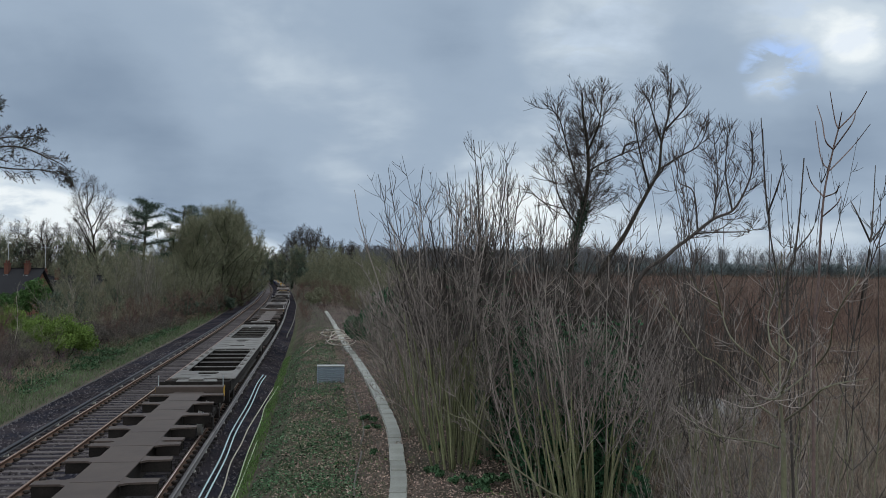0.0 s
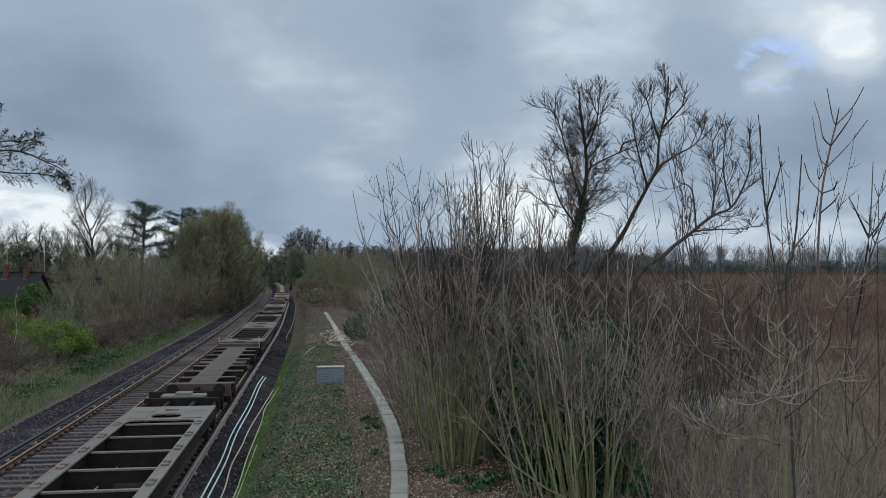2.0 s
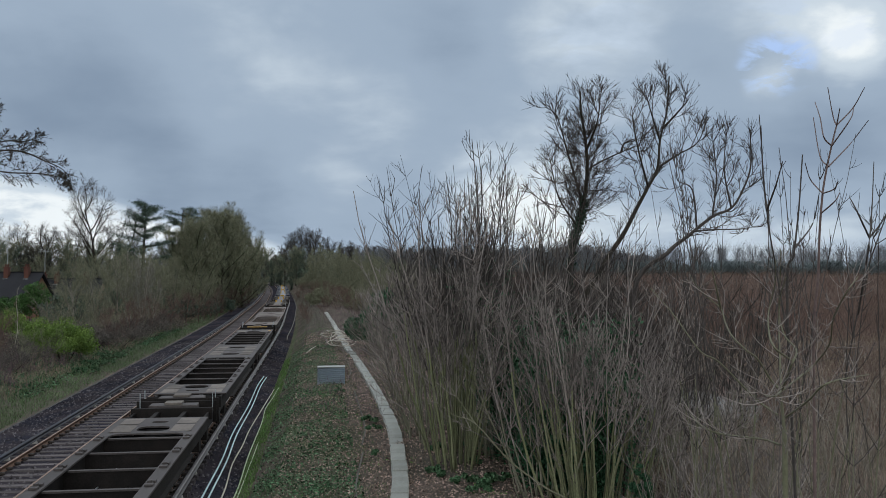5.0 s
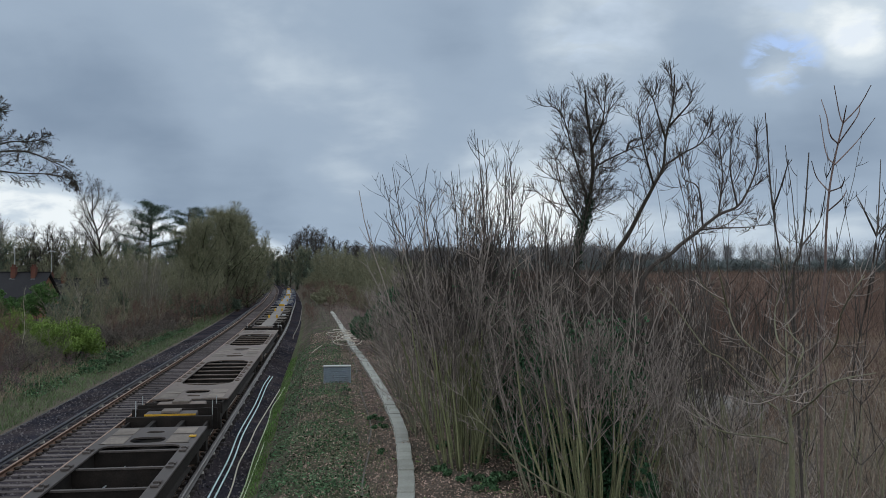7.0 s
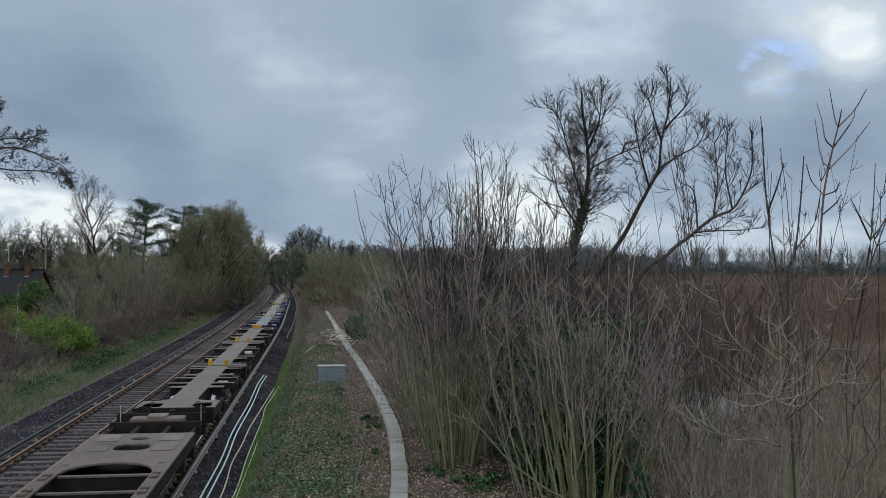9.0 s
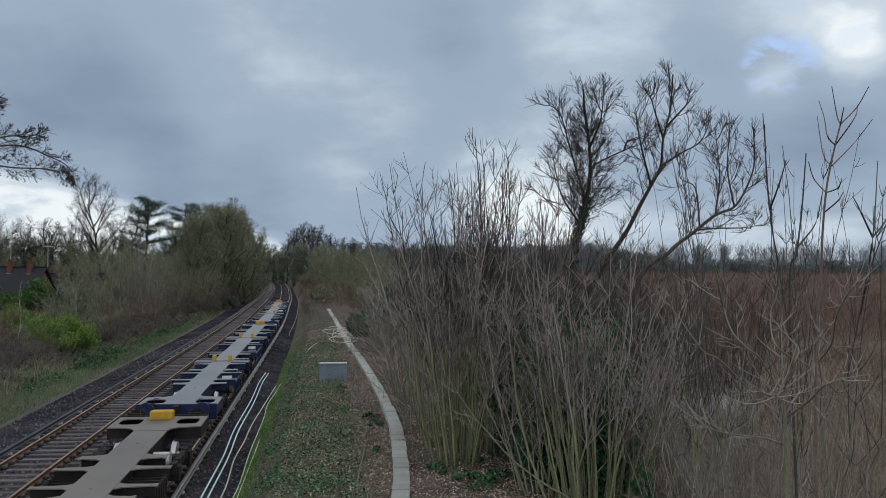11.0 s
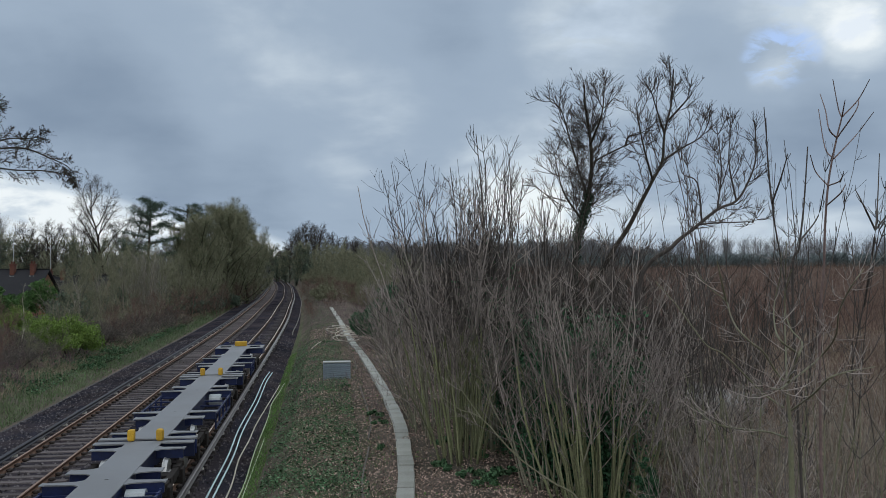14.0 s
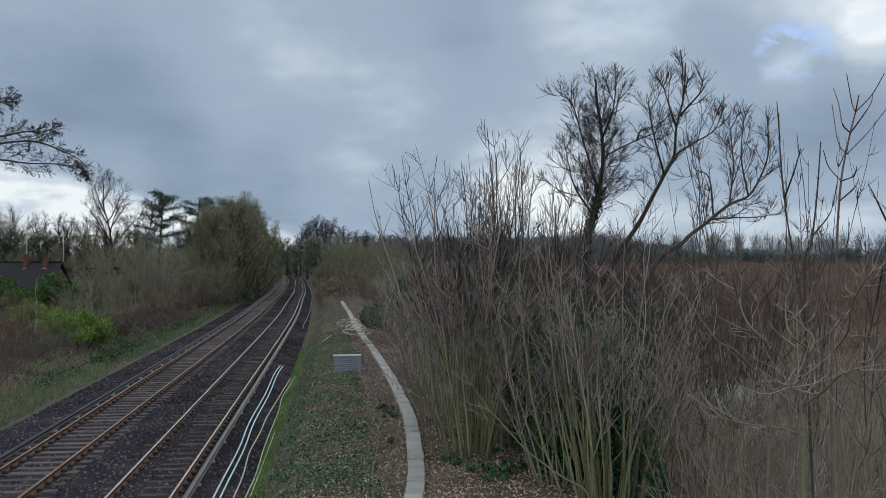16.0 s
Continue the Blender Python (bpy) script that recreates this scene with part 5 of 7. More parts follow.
def coppice(label, base, count, height, spread, lean, r, levels, bark, twig, seed, ivy=0, lift=0.03, tilt=(0, 0), low=0.5, thin=False):
    """Many poles from one stool."""
    rs = np.random.RandomState(seed)
    t = thing("coppiced_shrub", label, "shrub", "coppiced shrubs on the bank")
    wood, fine, lv = Soup(), Soup(), Soup()
    zb = float(land(base[0], base[1]))
    a, q = rs.rand(count) * 2 * math.pi, rs.rand(count)
    p = np.stack([base[0] + np.cos(a) * spread * q ** 0.6, base[1] + np.sin(a) * spread * q ** 0.6, np.full(count, zb - 0.1)], 1)
    o = rs.uniform(0.02, lean, count)
    d = np.stack([np.cos(a) * o + tilt[0], np.sin(a) * o + tilt[1], np.ones(count)], 1)
    L_ = shoots(rs, p, d, height * rs.uniform(low, 1.0, count), 9, 0.045, lift)
    rr = r * rs.uniform(0.5, 1.2, count)
    wood.tubes(L_, rr, rr * 0.16, 5)
    twigs(fine, rs, L_, levels, 0.12, 1 if thin else 0)
    part("pole", wood, bark, t)
    part("crown", fine, twig, t)
    if ivy:
        c = np.array([base[0], base[1], zb]) + rs.normal(size=(ivy, 3)) * np.array([spread * 0.7, spread * 0.7, 0.0]) + np.array([0, 0, 1]) * (rs.rand(ivy, 1) ** 1.3) * height * 0.38
        lv.leaves(c, 0.07, rs)
        part("ivy", lv, M["ivy"], t, "dark green ivy among the poles")
    return t


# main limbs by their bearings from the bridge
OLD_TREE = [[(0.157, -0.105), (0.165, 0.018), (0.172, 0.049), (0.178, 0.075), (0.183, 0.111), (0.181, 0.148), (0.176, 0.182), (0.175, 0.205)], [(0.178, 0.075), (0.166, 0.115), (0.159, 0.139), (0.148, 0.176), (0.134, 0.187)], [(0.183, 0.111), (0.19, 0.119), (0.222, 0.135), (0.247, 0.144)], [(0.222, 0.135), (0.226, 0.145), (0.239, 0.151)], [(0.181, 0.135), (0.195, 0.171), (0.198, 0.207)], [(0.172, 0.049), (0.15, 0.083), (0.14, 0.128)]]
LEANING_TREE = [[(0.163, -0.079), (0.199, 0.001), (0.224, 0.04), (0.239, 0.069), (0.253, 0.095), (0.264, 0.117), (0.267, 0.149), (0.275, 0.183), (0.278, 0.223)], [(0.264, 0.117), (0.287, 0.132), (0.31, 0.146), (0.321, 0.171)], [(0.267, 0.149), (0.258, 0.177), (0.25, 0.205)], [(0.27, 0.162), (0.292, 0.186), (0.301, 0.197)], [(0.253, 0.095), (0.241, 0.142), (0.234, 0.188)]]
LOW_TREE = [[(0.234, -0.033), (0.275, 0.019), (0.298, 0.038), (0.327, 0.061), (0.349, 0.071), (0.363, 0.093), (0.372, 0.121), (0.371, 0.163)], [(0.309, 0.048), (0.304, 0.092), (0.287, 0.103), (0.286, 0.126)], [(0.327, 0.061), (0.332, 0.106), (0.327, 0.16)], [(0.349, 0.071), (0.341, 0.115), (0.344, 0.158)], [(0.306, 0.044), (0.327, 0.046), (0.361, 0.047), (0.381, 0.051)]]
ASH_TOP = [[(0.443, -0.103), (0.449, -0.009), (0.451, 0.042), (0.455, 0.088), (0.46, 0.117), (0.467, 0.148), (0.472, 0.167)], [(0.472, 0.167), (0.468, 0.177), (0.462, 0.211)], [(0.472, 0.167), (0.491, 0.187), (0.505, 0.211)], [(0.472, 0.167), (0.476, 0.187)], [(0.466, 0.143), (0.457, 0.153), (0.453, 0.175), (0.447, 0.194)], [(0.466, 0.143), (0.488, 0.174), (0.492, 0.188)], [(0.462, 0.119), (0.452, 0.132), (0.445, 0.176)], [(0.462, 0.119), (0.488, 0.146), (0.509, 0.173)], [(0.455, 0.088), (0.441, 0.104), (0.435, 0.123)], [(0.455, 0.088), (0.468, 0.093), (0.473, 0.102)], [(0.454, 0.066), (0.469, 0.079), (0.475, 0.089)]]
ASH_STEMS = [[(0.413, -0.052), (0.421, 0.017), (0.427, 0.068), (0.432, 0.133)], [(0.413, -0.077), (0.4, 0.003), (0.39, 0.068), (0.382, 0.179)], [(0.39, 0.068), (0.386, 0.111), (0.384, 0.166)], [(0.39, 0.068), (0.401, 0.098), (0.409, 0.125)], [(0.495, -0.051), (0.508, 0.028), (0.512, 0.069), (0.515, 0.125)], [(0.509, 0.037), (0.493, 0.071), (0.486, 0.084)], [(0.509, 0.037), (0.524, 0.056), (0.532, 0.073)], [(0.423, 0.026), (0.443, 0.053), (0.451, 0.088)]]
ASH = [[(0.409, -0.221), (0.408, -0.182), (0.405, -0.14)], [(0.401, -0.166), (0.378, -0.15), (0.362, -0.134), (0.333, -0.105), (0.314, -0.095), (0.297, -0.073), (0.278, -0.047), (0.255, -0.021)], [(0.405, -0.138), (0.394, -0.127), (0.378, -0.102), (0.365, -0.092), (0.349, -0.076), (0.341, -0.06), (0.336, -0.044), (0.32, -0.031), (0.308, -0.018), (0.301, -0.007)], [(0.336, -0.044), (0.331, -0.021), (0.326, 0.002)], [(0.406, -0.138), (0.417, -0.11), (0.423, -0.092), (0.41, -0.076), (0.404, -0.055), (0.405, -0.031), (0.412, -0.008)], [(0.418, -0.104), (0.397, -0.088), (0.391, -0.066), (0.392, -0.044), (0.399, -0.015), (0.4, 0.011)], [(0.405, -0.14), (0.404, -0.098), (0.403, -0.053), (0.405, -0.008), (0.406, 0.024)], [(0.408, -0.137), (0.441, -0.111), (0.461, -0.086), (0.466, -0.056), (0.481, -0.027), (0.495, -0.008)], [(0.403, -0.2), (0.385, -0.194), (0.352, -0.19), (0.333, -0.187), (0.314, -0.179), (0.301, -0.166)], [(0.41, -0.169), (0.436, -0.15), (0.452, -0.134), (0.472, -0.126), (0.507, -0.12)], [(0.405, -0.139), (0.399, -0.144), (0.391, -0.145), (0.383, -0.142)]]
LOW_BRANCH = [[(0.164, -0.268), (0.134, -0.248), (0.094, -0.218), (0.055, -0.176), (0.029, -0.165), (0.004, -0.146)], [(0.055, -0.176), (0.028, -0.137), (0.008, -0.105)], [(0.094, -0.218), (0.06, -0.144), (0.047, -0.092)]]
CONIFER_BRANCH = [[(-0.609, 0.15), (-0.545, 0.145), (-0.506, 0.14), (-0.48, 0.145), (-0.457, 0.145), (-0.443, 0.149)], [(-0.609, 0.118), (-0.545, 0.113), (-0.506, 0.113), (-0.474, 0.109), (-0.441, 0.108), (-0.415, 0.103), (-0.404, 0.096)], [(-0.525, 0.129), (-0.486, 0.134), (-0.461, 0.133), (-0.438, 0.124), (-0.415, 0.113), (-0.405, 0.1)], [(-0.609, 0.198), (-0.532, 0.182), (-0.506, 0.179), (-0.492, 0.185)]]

# near shrubs and trees on the right of the trough
def paired(rs, L_, nodes, length, angle, lift, n, t0, skip=0.3, wander=0.06):
    """Shoots in opposite pairs at nodes along every line of L_, bending upwards."""
    m, k, _ = L_.shape
    t = np.clip(t0 + (0.985 - t0) * (np.arange(nodes)[None] + 0.5 + 0.32 * rs.normal(size=(m, nodes))) / nodes, 0.03, 0.985)
    f = t * (k - 1)
    i = np.minimum(f.astype(int), k - 2)
    g = np.arange(m)[:, None]
    a, b = L_[g, i], L_[g, i + 1]
    p = (a + (b - a) * (f - i)[..., None]).reshape(-1, 3)
    d = (b - a).reshape(-1, 3)
    d /= np.linalg.norm(d, axis=1)[:, None] + 1e-9
    s = np.cross(d, rs.normal(size=d.shape))
    s /= np.linalg.norm(s, axis=1)[:, None] + 1e-9
    t = t.reshape(-1)
    out = []
    for e in (-1, 1):
        keep = rs.rand(len(d)) > skip
        ang = (angle * rs.uniform(0.75, 1.25, len(d)))[:, None]
        way = d * np.cos(ang) + e * s * np.sin(ang)
        reach = length * rs.uniform(0.45, 1.2, len(d)) * (1.2 - 0.95 * t)
        out.append(shoots(rs, p[keep], way[keep], reach[keep], n, wander, lift))
    return np.concatenate(out)


def spray(S, rs, L_, levels, t0=0.3, skip=0.3):
    """Paired twigs on paired twigs, all round; levels hold (nodes, length, angle, lift, radius, steps)."""
    for k, (nodes, length, angle, lift, r, n) in enumerate(levels):
        L_ = paired(rs, L_, nodes, length, angle, lift, n, t0 if k == 0 else 0.15, skip)
        rr = r * rs.uniform(0.7, 1.25, len(L_))
        S.tubes(L_, rr, rr * 0.55, 3)
    return L_


def stool(label, base, count, height, low, spread, lean, r, levels, bark, twig, seed, tilt=(0, 0), lift=0.03, t0=0.3, ivy=0, ivy_top=0.5, arms=0, single=True, bushy=0.12, name="coppiced_shrub", twiglabel=""):
    """A cut-over shrub: straight poles from one stool, each with paired shoots; arms are long side branches near the ground."""
    rs = np.random.RandomState(seed)
    t = thing(name, label, "shrub", "coppiced shrubs on the bank")
    zb = float(land(base[0], base[1]))
    a, q = rs.rand(count) * 2 * math.pi, rs.rand(count)
    x, y = base[0] + np.cos(a) * spread * q ** 0.6, base[1] + np.sin(a) * spread * q ** 0.6
    p = np.stack([x, y, land(x, y) - 0.1], 1)
    o = lean * (0.1 + 0.9 * q)
    d = np.stack([np.cos(a) * o + tilt[0], np.sin(a) * o + tilt[1], np.ones(count)], 1)
    L_ = shoots(rs, p, d, height * rs.uniform(low, 1.0, count), 10, 0.055, lift)
    rr = r * rs.uniform(0.55, 1.15, count)
    fine = Soup()
    # upper pole takes the crown colour; the dark leader tone paints in backlight
    if single:
        for line, w in zip(L_, rr):
            S = Soup()
            rad = np.linspace(w, w * 0.28, len(line))
            S.tube(line[:6], rad[:6], 6)
            part("pole", S, bark, t)
            fine.tube(line[5:], rad[5:], 5)
    else:
        S = Soup()
        S.tubes(L_, rr, rr * 0.28, 5)
        part("stem_clump", S, bark, t)
    spray(fine, rs, L_, levels, t0)
    if arms:
        A = paired(rs, L_, 1, height * 0.42, 0.75, 0.05, 6, 0.15, 1 - arms)
        fine.tubes(A, r * 0.4, r * 0.16, 4)
        spray(fine, rs, A, [(4, 0.75, 0.7, 0.16, 0.0065, 3), (2, 0.3, 0.6, 0.1, 0.0045, 2)], 0.25)
    part("crown", fine, twig, t, twiglabel)
    if ivy:
        lv = Soup()
        j = rs.randint(0, min(count, 6), ivy)
        f = rs.rand(ivy) ** 1.1 * ivy_top * (L_.shape[1] - 1)
        i = np.minimum(f.astype(int), L_.shape[1] - 2)
        c = L_[j, i] + (L_[j, i + 1] - L_[j, i]) * (f - i)[:, None]
        lv.leaves(c + rs.normal(size=(ivy, 3)) * np.array([bushy, bushy, 0.1]), 0.05, rs)
        part("ivy", lv, M["ivy"], t, "dark green ivy up the poles")
    return t


TALL = [(5, 2.5, 0.66, 0.13, 0.0115, 6), (3, 0.75, 0.6, 0.10, 0.0078, 3)]
MID = [(4, 1.7, 0.65, 0.10, 0.0110, 5), (3, 0.7, 0.6, 0.09, 0.0078, 3)]
BACK = [(5, 1.5, 0.65, 0.09, 0.0140, 4), (3, 0.7, 0.6, 0.08, 0.0100, 2)]
POLES = "coppiced shrub with mossy grey-green leafless poles"
stool(POLES, (0.75, 22.8), 38, 7.6, 0.55, 0.62, 0.30, 0.030, MID, M["mosspole"], M["shoot"], 11, (-0.04, 0), arms=0.5)
stool("tall leafless shrub with straight dark leaders over mossy poles", (0.55, 24.3), 15, 8.0, 0.6, 0.7, 0.19, 0.034, TALL, M["mosspole"], M["leader"], 12, (0.01, 0), t0=0.42)
stool("tall leafless shrub with straight dark leaders and an ivied stem", (1.75, 25.0), 17, 9.3, 0.62, 0.9, 0.2, 0.036, TALL, M["pole"], M["leader"], 13, t0=0.42, ivy=1500, ivy_top=0.68)
stool("tall leafless shrub with straight dark leaders", (2.8, 25.6), 14, 9.2, 0.62, 0.9, 0.2, 0.034, TALL, M["pole"], M["leader"], 14, t0=0.42)
stool(POLES, (3.75, 20.2), 58, 6.8, 0.5, 1.0, 0.42, 0.029, MID, M["mosspole"], M["shoot"], 15, arms=0.35, t0=0.45, lift=0.035)
stool("leafless shrub of many thin arching poles", (2.55, 20.6), 12, 5.2, 0.5, 0.6, 0.5, 0.026, MID, M["pole"], M["shoot"], 16, (-0.12, 0), arms=0.5)
stool("slender leafless shrub with brown upper shoots", (5.3, 22.6), 13, 6.6, 0.55, 0.7, 0.34, 0.028, MID, M["pole"], M["shoot"], 17, (0.05, 0))
for k_, (bx, by, hh, nn) in enumerate(((0.25, 26.0, 7.4, 8), (3.6, 27.0, 9.0, 11), (4.6, 25.8, 8.6, 9), (5.6, 27.4, 8.2, 10), (6.5, 26.4, 7.6, 9), (10.2, 28.0, 7.2, 7), (1.2, 27.5, 9.2, 10), (8.0, 29.5, 8.0, 9), (2.2, 26.6, 9.2, 10), (0.6, 28.6, 8.6, 8))):
    stool("tall slim leafless shrub with dark straight leaders", (bx, by), nn + 5, hh - 0.2, 0.5, 1.1, 0.18, 0.026, TALL, M["pole"], M["leader"], 80 + k_, t0=0.4)
stool("tall slim leafless shrub with a few dark leaders", (7.2, 25.5), 8, 8.2, 0.7, 1.0, 0.2, 0.030, TALL, M["pole"], M["leader"], 18, t0=0.45)
stool("tall slim leafless shrub with a few dark leaders", (8.9, 26.5), 7, 8.0, 0.65, 1.0, 0.25, 0.028, TALL, M["pole"], M["leader"], 19, t0=0.45)
stool("leafless shrub of low stems arching over the bank", (-0.35, 27.2), 16, 5.4, 0.5, 0.5, 0.6, 0.022, MID, M["pole"], M["shoot"], 20, (-0.22, 0), arms=0.4)
stool("leafless shrub of low stems arching over the bank", (-0.9, 33.0), 18, 5.6, 0.5, 0.6, 0.55, 0.022, MID, M["pole"], M["shoot"], 21, (-0.16, 0), single=False)
for k_, (bx, by, hh, ss) in enumerate(((-1.4, 40.5, 5.4, 0.9), (0.6, 30.0, 6.2, 0.9), (1.4, 34.5, 6.0, 1.1), (2.6, 29.5, 6.4, 0.9), (3.6, 33.0, 6.2, 1.1), (4.6, 29.6, 5.9, 0.9), (6.0, 32.0, 6.0, 1.2), (7.6, 34.5, 5.6, 1.3), (0.4, 39.0, 5.8, 1.2), (3.2, 40.0, 5.8, 1.4), (6.4, 28.0, 5.0, 0.9), (9.6, 33.0, 4.4, 1.2), (6.5, 41.0, 5.2, 1.6), (-2.6, 50.0, 4.8, 1.2))):
    stool("dense leafless shrub of crowded purple-brown stems", (bx, by), 16, hh, 0.5, ss, 0.42, 0.022, BACK, M["pole"] if k_ % 3 == 0 else M["shoot"], M["shoot"], 30 + k_, t0=0.2, single=False)
# back rank: its depth of shade is put into the dark twig colour
for k_, (u_, d_) in enumerate(((0.10, 34.0), (0.125, 30.5), (0.15, 35.0), (0.172, 31.5), (0.195, 34.0), (0.215, 30.0), (0.235, 33.0), (0.255, 30.5), (0.14, 40.0), (0.19, 41.0), (0.235, 40.0), (0.112, 27.5), (0.135, 28.5), (0.16, 28.0), (0.205, 27.5))):
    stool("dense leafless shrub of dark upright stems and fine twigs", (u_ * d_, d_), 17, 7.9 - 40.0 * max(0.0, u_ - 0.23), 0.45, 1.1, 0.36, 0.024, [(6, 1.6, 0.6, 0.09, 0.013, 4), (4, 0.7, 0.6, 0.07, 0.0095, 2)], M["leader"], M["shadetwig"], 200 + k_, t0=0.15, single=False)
# ivied stems standing in the middle of the shrubs
for bx, by, hh, sd in ((3.15, 22.6, 4.4, 51), (4.2, 22.6, 5.4, 52), (4.75, 22.2, 4.6, 53), (3.6, 23.8, 5.4, 54), (2.0, 26.0, 5.6, 55), (2.75, 22.0, 3.4, 56), (3.9, 21.8, 4.0, 57)):
    stool("leafless shrub smothered in dark green ivy", (bx, by), 5, hh, 0.8, 0.3, 0.16, 0.03, [(4, 0.5, 0.8, 0.1, 0.006, 2)], M["darkbark"], M["shoot"], sd, ivy=4200, ivy_top=0.95, bushy=0.26, name="ivied_shrub")
for k_, (bx, by) in enumerate(((6.1, 14.6), (7.3, 16.2), (5.6, 17.6), (8.6, 18.6), (7.0, 20.2), (10.6, 21.0), (9.2, 23.6), (11.8, 25.5))):
    stool("sprawling leafless shrub of arching bare branches", (bx, by), 9, 4.4 + 0.35 * (k_ % 3), 0.5, 0.7, 0.55, 0.019, [(5, 1.6, 0.8, 0.12, 0.0085, 5), (3, 0.7, 0.65, 0.12, 0.0056, 3), (1, 0.3, 0.6, 0.08, 0.0045, 2)], M["ashbark"] if k_ % 2 else M["pole"], M["paletwig"] if k_ % 2 else M["shoot"], 60 + k_, t0=0.15)
for k_, (u_, d_, hh) in enumerate(((0.325, 16.0, 7.6), (0.345, 14.0, 7.2), (0.365, 15.0, 8.0), (0.385, 13.5, 8.2), (0.405, 15.5, 7.6), (0.428, 13.0, 7.8), (0.455, 15.0, 7.2), (0.485, 13.5, 7.4), (0.51, 14.5, 7.6), (0.30, 17.5, 7.0))):
    stool("young ash suckers with slender bare stems and stout buds", (u_ * d_, d_), 3, hh + 1.3, 0.76, 0.35, 0.14, 0.017, [(6, 1.0, 0.75, 0.2, 0.0075, 5), (1, 0.4, 0.6, 0.15, 0.0055, 3)], M["ashbark"], M["leader"], 300 + k_, t0=0.35, name="ash_suckers")
OLD_TWIGS = [(18, 1.7, 0.85, 0.14, 0.0165, 6), (5, 0.75, 0.7, 0.12, 0.0095, 4), (2, 0.48, 0.5, 0.06, 0.0068, 2)]
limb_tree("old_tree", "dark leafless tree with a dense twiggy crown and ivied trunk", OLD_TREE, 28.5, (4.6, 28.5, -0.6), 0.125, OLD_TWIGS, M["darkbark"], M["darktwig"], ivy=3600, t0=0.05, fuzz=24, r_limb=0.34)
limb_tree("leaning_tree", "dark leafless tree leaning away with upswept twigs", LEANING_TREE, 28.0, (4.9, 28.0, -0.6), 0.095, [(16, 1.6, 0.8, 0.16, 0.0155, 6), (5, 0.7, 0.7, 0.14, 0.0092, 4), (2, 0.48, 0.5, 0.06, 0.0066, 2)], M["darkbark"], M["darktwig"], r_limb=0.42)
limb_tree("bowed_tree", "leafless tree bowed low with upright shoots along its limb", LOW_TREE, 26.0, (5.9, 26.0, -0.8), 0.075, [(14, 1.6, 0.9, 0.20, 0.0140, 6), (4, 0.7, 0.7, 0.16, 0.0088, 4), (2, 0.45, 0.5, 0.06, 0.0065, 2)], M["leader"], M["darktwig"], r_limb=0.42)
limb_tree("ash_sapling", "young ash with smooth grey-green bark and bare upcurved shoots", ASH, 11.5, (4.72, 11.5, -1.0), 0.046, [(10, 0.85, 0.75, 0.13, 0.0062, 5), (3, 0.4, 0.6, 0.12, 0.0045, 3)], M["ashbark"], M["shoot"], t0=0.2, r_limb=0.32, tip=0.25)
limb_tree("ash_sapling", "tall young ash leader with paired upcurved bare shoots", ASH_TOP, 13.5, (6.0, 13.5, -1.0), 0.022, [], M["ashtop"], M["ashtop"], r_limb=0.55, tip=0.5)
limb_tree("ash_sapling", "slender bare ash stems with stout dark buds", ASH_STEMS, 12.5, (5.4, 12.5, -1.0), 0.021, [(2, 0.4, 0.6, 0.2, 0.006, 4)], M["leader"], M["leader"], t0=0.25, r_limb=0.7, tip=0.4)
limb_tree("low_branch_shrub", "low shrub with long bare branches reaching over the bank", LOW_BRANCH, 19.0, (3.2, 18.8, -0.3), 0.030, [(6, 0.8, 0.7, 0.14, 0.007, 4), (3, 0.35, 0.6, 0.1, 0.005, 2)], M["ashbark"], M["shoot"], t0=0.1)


def thicket(name, label, count, area, height, r, bark, seed, levels, edge=0.28, clear=()):
    """Countless thin stems over an area (x0, x1, y0, y1), right of a bearing and clear of the open wet ground."""
    rs = np.random.RandomState(seed)
    S = Soup()
    x, y = rs.uniform(*area[:2], count), rs.uniform(*area[2:], count)
    m = x > edge * y - 0.5
    if clear:
        m &= (x / y < clear[0]) | (x / y > clear[1]) | (rs.rand(count) < 0.2)
    x, y = x[m], y[m]
    p = np.stack([x, y, land(x, y) - 0.05], 1)
    d = np.stack([rs.normal(size=len(x)) * 0.2, rs.normal(size=len(x)) * 0.2, np.ones(len(x))], 1)
    L_ = shoots(rs, p, d, height * rs.uniform(0.4, 1.0, len(x)), 6, 0.08, 0.02)
    rr = r * rs.uniform(0.6, 1.3, len(x))
    S.tubes(L_, rr, rr * 0.35, 4)
    spray(S, rs, L_, levels, 0.15)
    return tagged(new(name, S.mesh(name, bark)), label, "scrub", kind="stuff")


thicket("scrub_stems", "thicket of thin pale bare stems on the damp slope", 70, (4.6, 15, 13.0, 26), 4.0, 0.015, M["paletwig"], 21, [(5, 1.0, 0.75, 0.13, 0.0078, 4), (2, 0.45, 0.7, 0.10, 0.0056, 2)], 0.30, (0.27, 0.35))
thicket("scrub_stems", "thicket of thin red-brown bare stems on the damp slope", 150, (4.6, 17, 14, 32), 3.8, 0.014, M["redshoot"], 23, [(5, 1.0, 0.7, 0.12, 0.0078, 3), (2, 0.45, 0.6, 0.08, 0.006, 2)], 0.30, (0.27, 0.355))
thicket("scrub_stems", "thicket of thin bare brown stems by the field", 110, (8, 34, 27, 52), 3.0, 0.016, M["redshoot"], 22, [(5, 0.8, 0.6, 0.08, 0.009, 2), (3, 0.4, 0.5, 0.06, 0.007, 1)], 0.26, (0.265, 0.36))


